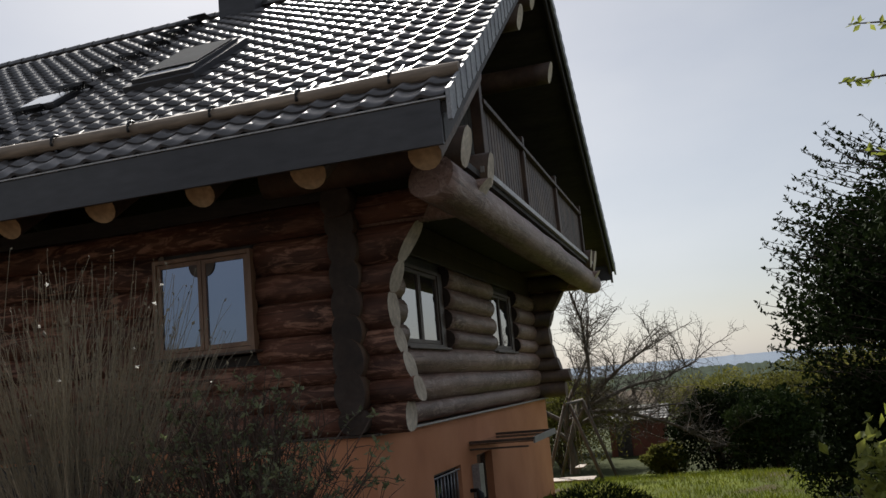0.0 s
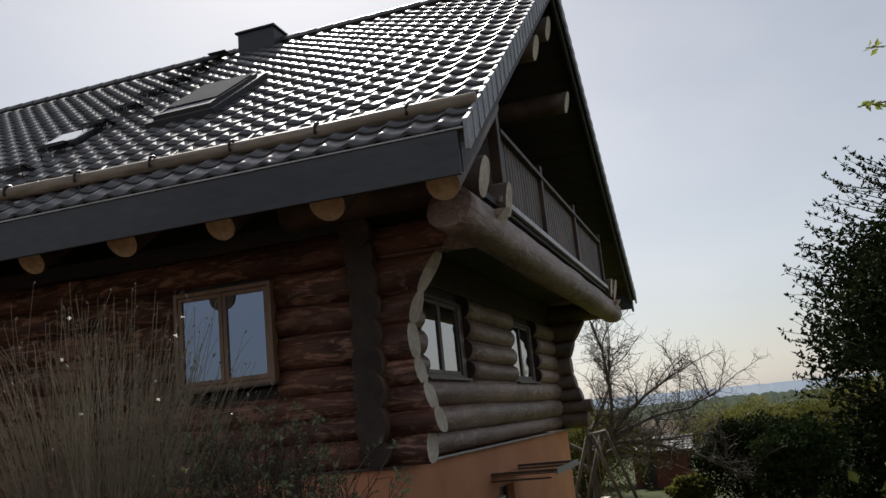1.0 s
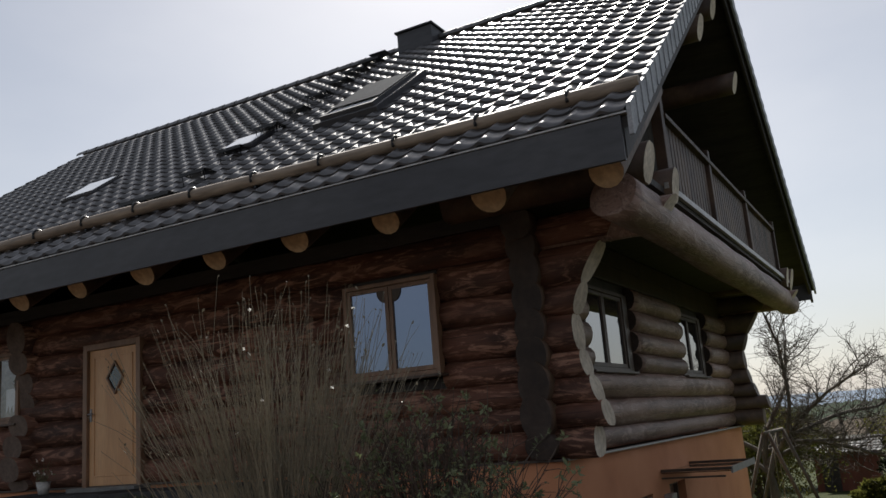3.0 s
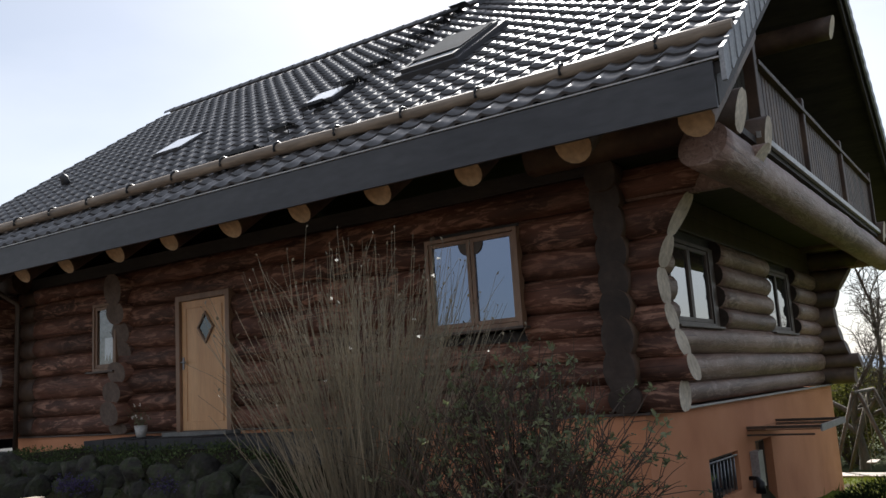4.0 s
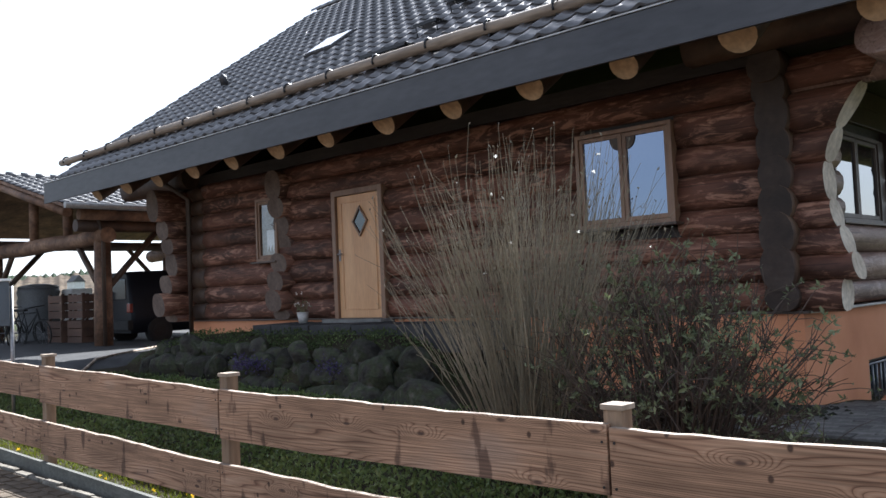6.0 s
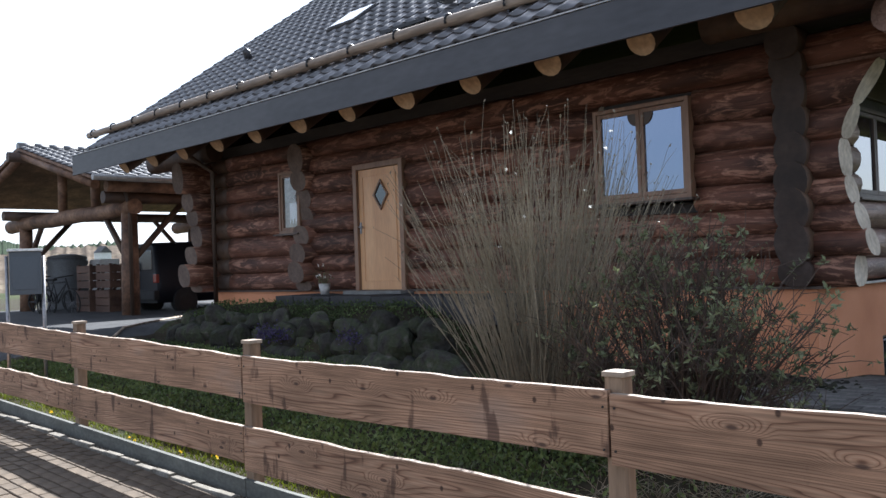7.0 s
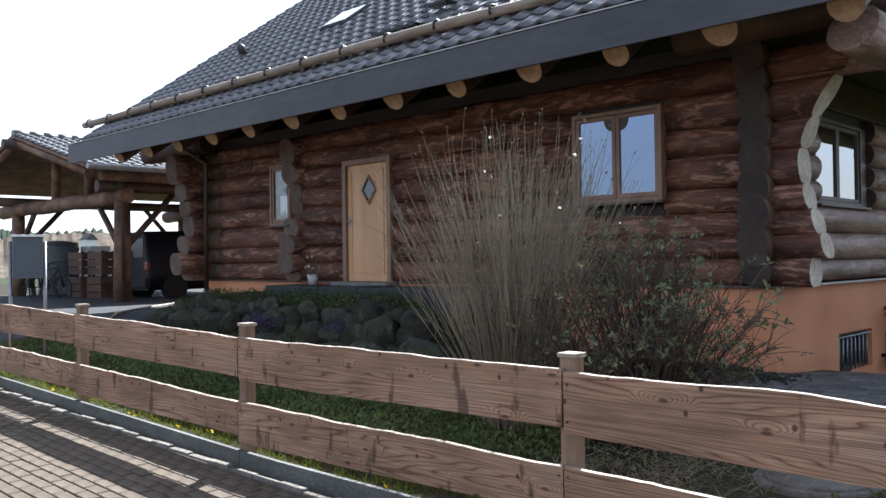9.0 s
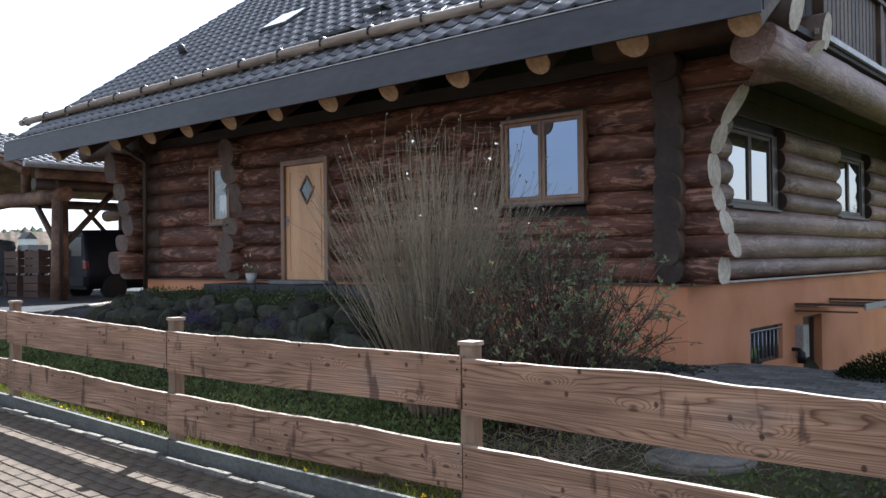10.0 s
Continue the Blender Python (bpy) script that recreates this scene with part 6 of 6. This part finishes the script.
for sx in (-0.78, 0.78):
    part("tail_light", boxed(sx - 0.09, sx + 0.09, -1.98, -1.9, 0.78, 1.0, 0.02), M["red_lens"], car, "red tail light")
    for y in (-1.25, 1.35):
        w = part("wheel", tubed([(sx * 1.12 - 0.1, y, 0.32), (sx * 1.12 + 0.1, y, 0.32)], 0.32, 20), M["rubber"], car)
        part("rim", tubed([(sx * 1.12 - 0.11, y, 0.32), (sx * 1.12 + 0.11, y, 0.32)], 0.2, 14), M["iron"], w)
part("bumper", boxed(-0.88, 0.88, -2.05, -1.9, 0.35, 0.6, 0.04), M["rubber"], car)


def bicycle(at, yaw, label):
    e = empty("bicycle", label, "bicycle", "bicycles in the carport", at=at)
    e.rotation_euler = (radians(6), 0, radians(yaw))
    for x in (-0.52, 0.52):
        bm = bmesh.new()
        ring = [(x + 0.335 * math.cos(a), 0, 0.345 + 0.335 * math.sin(a)) for a in np.linspace(0, 2 * math.pi, 25)]
        tube(bm, ring, 0.02, 6, False)
        w = part("wheel", bm, M["rubber"], e)
        bm = bmesh.new()
        for k in range(10):
            a = 2 * math.pi * k / 10
            tube(bm, [(x, 0, 0.345), (x + 0.32 * math.cos(a), 0, 0.345 + 0.32 * math.sin(a))], 0.003, 3)
        part("spokes", bm, M["steel"], w)
    bm = bmesh.new()
    for a, b in (((-0.52, 0.345), (-0.1, 0.33)), ((-0.1, 0.33), (0.36, 0.85)), ((-0.1, 0.33), (-0.22, 0.92)), ((-0.2, 0.85), (0.36, 0.88)), ((-0.52, 0.345), (-0.2, 0.83)), ((0.52, 0.345), (0.34, 0.98))):
        tube(bm, [(a[0], 0, a[1]), (b[0], 0, b[1])], 0.017, 6)
    part("frame", bm, M["iron"], e)
    part("saddle", boxed(-0.36, -0.1, -0.06, 0.06, 0.92, 0.98, 0.02), M["rubber"], e)
    part("handlebar", tubed([(0.28, -0.28, 1.02), (0.34, -0.1, 1.03), (0.34, 0.1, 1.03), (0.28, 0.28, 1.02)], 0.014, 6), M["iron"], e)
    return e


bicycle((-22.2, 8.0, CZ), 12, "black bicycle leaning in the carport")
bicycle((-23.3, 8.3, CZ), 35, "black bicycle behind another in the carport")
bicycle((-22.9, 7.75, CZ), -25, "dark bicycle beside stacked crates")
bicycle((-24.3, 8.2, CZ), 10, "dark bicycle beside the grey tank")

for k, (x, y, z) in enumerate(((-21.0, 8.95, CZ), (-20.98, 8.97, CZ + 0.66), (-22.0, 8.85, CZ), (-21.98, 8.87, CZ + 0.66))):
    e = empty("wooden_crate", "brown slatted wooden crate in a stack", "crate", "stacked crates", at=(x, y, z))
    for sx, sy, w, d in ((0, -0.36, 0.86, 0.03), (0, 0.36, 0.86, 0.03), (-0.42, 0, 0.03, 0.7), (0.42, 0, 0.03, 0.7)):
        for q in range(3):
            part("slat", boxed(sx - w / 2, sx + w / 2, sy - d / 2, sy + d / 2, 0.03 + q * 0.205, 0.215 + q * 0.205, 0.006), M["crate"], e)
    for sx in (-0.385, 0.385):
        for sy in (-0.325, 0.325):
            part("corner_post", boxed(sx - 0.035, sx + 0.035, sy - 0.035, sy + 0.035, 0, 0.66, 0.005), M["crate"], e)
tank = empty("water_tank", "grey ribbed water tank behind the bicycles", "tank", at=(-24.6, 9.1, CZ))
bm = bmesh.new()
zz, rr_ = [], []
for k in range(13):
    zz.append((0, 0, 0.13 * k))
    rr_.append(0.58 if k % 2 else 0.54)
tube(bm, zz, rr_, 26)
part("body", bm, M["tank"], tank)
bm = bmesh.new()
tube(bm, [(0, 0, 1.56), (0, 0, 1.62), (0, 0, 1.68)], [0.56, 0.52, 0.2], 26)
part("lid", bm, M["tank"], tank)
wb = empty("white_box", "white upright box beside the tank", "box", at=(-24.1, 10.0, CZ))
part("body", boxed(-0.35, 0.35, -0.3, 0.3, 0, 1.5, 0.03), M["white_sheet"], wb)
part("door", boxed(-0.32, 0.32, -0.325, -0.303, 0.06, 1.45, 0.01), M["white_sheet"], wb)

# mailbox on two steel legs inside the fence
mb = empty("mailbox", "slate-grey mailbox with a pale lid on two steel legs", "mailbox", at=(-9.75, 2.95, ground_z(-9.75, 2.95)))
mb.rotation_euler = (0, 0, radians(72))
H0 = 2.33 - mb.location.z
part("body", boxed(-0.25, 0.09, -0.15, 0.15, H0 - 0.54, H0 - 0.03, 0.008), M["box_grey"], mb)
bm = bmesh.new()
box(bm, -0.27, 0.11, -0.18, 0.16, H0 - 0.028, H0, 0.004)
part("lid", bm, M["white_sheet"], mb)
part("front_flap", boxed(-0.22, 0.06, -0.158, -0.151, H0 - 0.48, H0 - 0.1, 0.004), M["box_grey"], mb)
for sx in (-0.275, 0.115):
    part("leg", tubed([(sx, 0, -0.1), (sx, 0, H0 - 0.08)], 0.021, 10), M["steel"], mb)

# ---- garden behind: shed, swing, table ----
M["shed_wall"] = mat("red_brown_boards", [(0.13, 0.04, 0.025), (0.19, 0.065, 0.04)], 2, (2, 2, 0.4), 0.8, bump=0.3)
M["shed_tile"] = mat("grey_shed_tile", [(0.05, 0.05, 0.053), (0.085, 0.083, 0.083)], 4, rough=0.7, bump=0.2, spread=0.15)
sx0, sy0 = -2.73, 42.5
sz0 = ground_z(sx0, sy0) - 0.05
shed = empty("garden_shed", "small red-brown garden shed with a pale tiled roof", "shed", at=(sx0, sy0, sz0))
bm = bmesh.new()
box(bm, -1.3, 1.3, -0.9, 0.9, 0, 1.75, 0.01)
part("wall", bm, M["shed_wall"], shed)
part("door", boxed(-1.0, -0.3, -0.93, -0.905, 0.05, 1.6, 0.006), M["board_dark"], shed)
v, f = [], []
for s in (-1, 1):
    for r_ in range(6):
        for c in range(15):
            b = len(v)
            for dd in (r_ / 6, (r_ + 1.1) / 6):
                for i in range(5):
                    u = i / 4
                    v.append((-1.55 + 0.2067 * (c + u), s * dd * 1.3, 2.35 - 0.62 * dd + (0.03 if dd > r_ / 6 else 0.0) + 0.022 * math.sin(math.pi * u)))
            for i in range(4):
                f.append((b + i, b + i + 1, b + 6 + i, b + 5 + i))
rt = sheet("roof", v, f, [M["shed_tile"]])
rt.parent = shed
for yy in (-0.9, 0.9):
    part("gable", boxed(-1.32, 1.32, yy - 0.02, yy + 0.02, 1.75, 1.95), M["shed_wall"], shed)
bm = bmesh.new()
a = [bm.verts.new(p) for p in ((-1.28, -0.95, 1.75), (-1.28, 0.95, 1.75), (-1.28, 0, 2.25))]
bm.faces.new(a)
part("gable", bm, M["shed_wall"], shed)

swz = ground_z(-3.0, 25.0)
sw = empty("swing_frame", "round-pole garden swing frame on the lawn", "swing", at=(-2.95, 24.6, swz))
for y in (-1.3, 1.3):
    for s in (-1, 1):
        part("leg", tubed([(s * 0.85, y + 0.0, -0.05), (s * 0.06, y, 2.3)], 0.05, 8), M["bark"], sw)
part("top_beam", tubed([(0, -1.7, 2.3), (0, 1.7, 2.3)], 0.05, 8), M["bark"], sw)
for y in (-0.35, 0.35):
    part("rope", tubed([(0, y, 2.3), (0, y, 0.5)], 0.01, 5), M["stem"], sw)
part("seat", boxed(-0.12, 0.12, -0.38, 0.38, 0.47, 0.5, 0.006), M["pole"], sw)
tz = ground_z(-3.6, 27.5)
tb = empty("picnic_table", "weathered wooden picnic table with benches on the lawn", "table", at=(-3.2, 22.6, tz))
for k in range(5):
    part("top_board", boxed(-0.9, 0.9, -0.36 + 0.145 * k, -0.225 + 0.145 * k, 0.70, 0.74, 0.006), M["pole"], tb)
for s in (-1, 1):
    part("bench_board", boxed(-0.9, 0.9, s * 0.72 - 0.13, s * 0.72 + 0.13, 0.42, 0.46, 0.006), M["pole"], tb)
    bm = bmesh.new()
    tube(bm, [(s * 0.65, -0.75, 0), (s * 0.65, -0.25, 0.7)], 0.045, 6)
    tube(bm, [(s * 0.65, 0.75, 0), (s * 0.65, 0.25, 0.7)], 0.045, 6)
    tube(bm, [(s * 0.65, -0.75, 0.4), (s * 0.65, 0.75, 0.4)], 0.035, 6)
    part("trestle", bm, M["bark"], tb)

# ---- far country ----
M["far_wood"] = mat("far_spring_wood", [(0.07, 0.056, 0.042), (0.10, 0.08, 0.062), (0.13, 0.11, 0.078)], 0.05, (1, 1, 2.5), spec=0.05, rough=1, bump=0.6, bscale=0.3, fine=0.45)
M["far_green"] = mat("far_dark_spruce", [(0.02, 0.03, 0.018), (0.035, 0.048, 0.03)], 0.05, spec=0.05, rough=1, bump=0.6, bscale=0.6, fine=0.35)
# Pale blue base colour stands in for air haze on the far hills.
M["far_blue"] = mat("far_hazy_hill", [(0.15, 0.185, 0.235), (0.18, 0.215, 0.265)], 0.003, spec=0.05, rough=1, bump=0)


def hill(name, r0, az0, az1, height, base, material, label, rough, crown, seed):
    """A wooded ridge on an arc round the plot: azimuth in degrees from +y towards -x."""
    v, f = [], []
    n, rows = 900, 6
    for i in range(n + 1):
        az = radians(az0 + (az1 - az0) * i / n)
        d = Vector((-math.sin(az), math.cos(az), 0))
        h = height * (0.75 + 0.35 * noise.noise(Vector((i * rough * 0.29, seed, 0)))) + crown * noise.noise(Vector((i * 0.22, seed, 5))) + crown * 0.7 * abs(noise.noise(Vector((i * 0.7, seed, 9))))
        for k in range(rows + 1):
            g_ = k / rows
            p = d * (r0 + r0 * 0.35 * g_)
            v.append((p.x, p.y, base + h * g_ ** 0.8 + (crown * 0.5 * noise.noise(Vector((i * 0.5, k * 3.1, seed))) if 0 < k < rows else 0)))
    for i in range(n):
        for k in range(rows):
            a = i * (rows + 1) + k
            f.append((a, a + 1, a + rows + 2, a + rows + 1))
    return tagged(sheet(name, v, f, [material]), label, "hills", kind="structure")


hill("backdrop_wood", 240, 25, 110, 21, -6, M["far_wood"], "wooded spring hillside in the distance", 0.02, 1.6, 1)
hill("backdrop_spruce", 330, 66, 110, 33, -6, M["far_green"], "dark spruce ridge in the distance", 0.03, 1.8, 2)
hill("backdrop_valley", 160, -40, 30, 4.2, -6.5, M["far_wood"], "low spring woods in the valley", 0.02, 1.2, 3)
hill("backdrop_mid", 420, -45, 30, 10, -8, M["far_green"], "wooded rise across the valley", 0.02, 1.6, 5)
hill("backdrop_hills", 2600, -60, 60, 85, -30, M["far_blue"], "hills on the horizon, coloured pale blue for haze", 0.012, 3.0, 4)
# small far house on the hillside
fh = empty("far_house", "small pale house on the far hillside", "house", at=(-225, 96, 6))
part("wall", boxed(-2, 2, -1.5, 1.5, 0, 2.4), M["white_sheet"], fh)
bm = bmesh.new()
a = [bm.verts.new(p) for p in ((-2.2, -1.7, 2.4), (2.2, -1.7, 2.4), (2.2, 1.7, 2.4), (-2.2, 1.7, 2.4), (-2.2, 0, 4.2), (2.2, 0, 4.2))]
for q in ((0, 1, 5, 4), (2, 3, 4, 5), (0, 4, 3), (1, 2, 5), (3, 2, 1, 0)):
    bm.faces.new([a[i] for i in q])
part("roof", bm, M["shed_tile"], fh)


# ---- roof tiles, nearest as single pieces ----
TW, TL = 0.2985, 0.345


def tile_mesh(wide=TW, long=TL + 0.06, seg=10):
    """An S-profile tile: a roll on one side, a flat pan on the other, with a thick lower edge. Local x across, y up the slope, z out."""
    bm = bmesh.new()
    rows = []
    for v, dz in ((0.0, 0.014), (long * 0.5, 0.003), (long, -0.008)):
        row = []
        for i in range(seg + 1):
            u = i / seg
            z = 0.016 + 0.031 * (0.5 - 0.5 * math.cos(2 * math.pi * min(1, u / 0.55))) if u < 0.55 else 0.016 - 0.007 * math.sin(math.pi * (u - 0.55) / 0.45)
            row.append(bm.verts.new((u * wide, v, z + dz)))
        rows.append(row)
    lip = [bm.verts.new((v.co.x, 0.006, v.co.z - 0.034)) for v in rows[0]]
    for a, b in ((rows[0], rows[1]), (rows[1], rows[2]), (lip, rows[0])):
        for i in range(seg):
            f = bm.faces.new((a[i], a[i + 1], b[i + 1], b[i]))
            f.smooth = a is not lip
    me = bpy.data.meshes.new("tile")
    bm.to_mesh(me)
    bm.free()
    me.materials.append(M["tile"])
    return me


TM = tile_mesh()
tv = np.array([v.co[:] for v in TM.vertices])
tf = [tuple(p.vertices) for p in TM.polygons]
ang = math.atan(SL)
ca, sa = math.cos(ang), math.sin(ang)
org = Vector(roof["origin"])
slope_len = (RY - EY) / ca
n_rows, n_cols = int(slope_len / TL), int((VX1 - VX0) / TW)
rest_v, rest_f = [], []
holes = [(-6.12, -5.04, 8.93, 10.37), (-8.12, -7.38, 9.0, 9.6), (-11.66, -10.84, 8.92, 9.6)]
rng = random.Random(4)
count = 0
for r in range(n_rows):
    for c in range(n_cols):
        x0 = VX1 - 0.02 - (c + 1) * TW
        s0 = r * TL - 0.02
        y0, z0 = EY + s0 * ca, EZ + s0 * sa
        ym = y0 + 0.5 * TL * ca
        if any(a < x0 + TW / 2 < b and p < ym < q for a, b, p, q in holes):
            continue
        jx, jz, jr = rng.uniform(-0.004, 0.004), rng.uniform(0, 0.006), rng.uniform(-0.012, 0.012)
        single = (r < 11 and c < 27)
        if single and count < 297:
            ob = new("tile", TM)
            ob.parent = roof
            ob.matrix_basis = Matrix.Translation(Vector((x0 + jx, y0, z0 + jz)) - org) @ Matrix.Rotation(ang, 4, "X") @ Matrix.Rotation(jr, 4, "Y")
            count += 1
        else:
            base = len(rest_v)
            yy = tv[:, 1] * ca - tv[:, 2] * sa
            zz = tv[:, 1] * sa + tv[:, 2] * ca
            for X, Y, Z in zip(tv[:, 0] + x0 + jx, yy + y0, zz + z0 + jz + jr * (tv[:, 0] - TW / 2)):
                rest_v.append((X - org.x, Y - org.y, Z - org.z))
            rest_f += [tuple(base + i for i in f) for f in tf]
me = bpy.data.meshes.new("tile_field")
me.from_pydata(rest_v, [], rest_f)
sm = [p.use_smooth for p in TM.polygons]
me.polygons.foreach_set("use_smooth", sm * (len(rest_f) // len(tf)))
me.materials.append(M["tile"])
fld = new("tile_field", me)
fld.parent = roof
tagged(fld, "dark glazed roof tiles", kind="stuff")
# ridge tiles
for k in range(45):
    x = VX0 + 0.01 + k * 0.357
    bm = bmesh.new()
    rings = []
    for xx, g in ((x, 0.0), (x + 0.36, 0.012)):
        ring = []
        for i in range(9):
            th = math.pi * i / 8
            ring.append(bm.verts.new((xx, RY + (0.13 + g) * math.cos(th), RZ - 0.03 + (0.12 + g) * math.sin(th))))
        rings.append(ring)
    for i in range(8):
        bm.faces.new((rings[0][i], rings[0][i + 1], rings[1][i + 1], rings[1][i])).smooth = True
    hpart("ridge_tile", bm, M["tile"], roof)


# ---- road pavers, nearest as single pieces ----
road = empty("road", "road of grey-beige concrete pavers", "road", kind="structure", at=(-5, 1.5, 0.4))
PL, PWD = 0.20, 0.105


def paver_bm(sx, sy):
    bm = bmesh.new()
    v = [bm.verts.new((x * (sx / 2 - i * 0.004), y * (sy / 2 - i * 0.004), (-0.05, 0.0, 0.004)[i])) for i in (0, 1, 2) for x, y in ((-1, -1), (1, -1), (1, 1), (-1, 1))]
    for k in (0, 4):
        for i in range(4):
            j = (i + 1) % 4
            bm.faces.new((v[k + i], v[k + j], v[k + 4 + j], v[k + 4 + i]))
    bm.faces.new(v[8:12])
    return bm


pm = bpy.data.meshes.new("paver")
bm = paver_bm(PL - 0.004, PWD - 0.004)
bm.to_mesh(pm)
bm.free()
pm.materials.append(M["road"])
pvv = [v.co.copy() for v in pm.vertices]
pff = [tuple(p.vertices) for p in pm.polygons]
pr = random.Random(12)
rv, rf_, n_single = [], [], 0
for j in range(55):
    y = FY - 0.197 - j * PWD
    for i in range(-66, 31):
        x = i * PL + (PL / 2 if j % 2 else 0)
        z = road_z(x) + pr.uniform(-0.002, 0.003)
        if -6.4 < x < -2.6 and y > 0.4 and n_single < 298:
            ob = new("paver", pm)
            ob.parent = road
            ob.matrix_basis = pose(x + 5, y - 1.5, z - 0.4, pr.uniform(-0.6, 0.6), pr.uniform(-0.6, 0.6) + math.degrees(math.atan(0.022 if x < -3.5 else 0)), pr.uniform(-0.6, 0.6))
            n_single += 1
        else:
            b = len(rv)
            for q in pvv:
                rv.append((x + q.x + 5, y + q.y - 1.5, z + q.z - 0.4))
            rf_ += [tuple(b + t for t in f) for f in pff]
ob = sheet("paver_field", rv, rf_, [M["road"]], False)
ob.parent = road
tagged(ob, "grey-beige concrete pavers", kind="stuff")
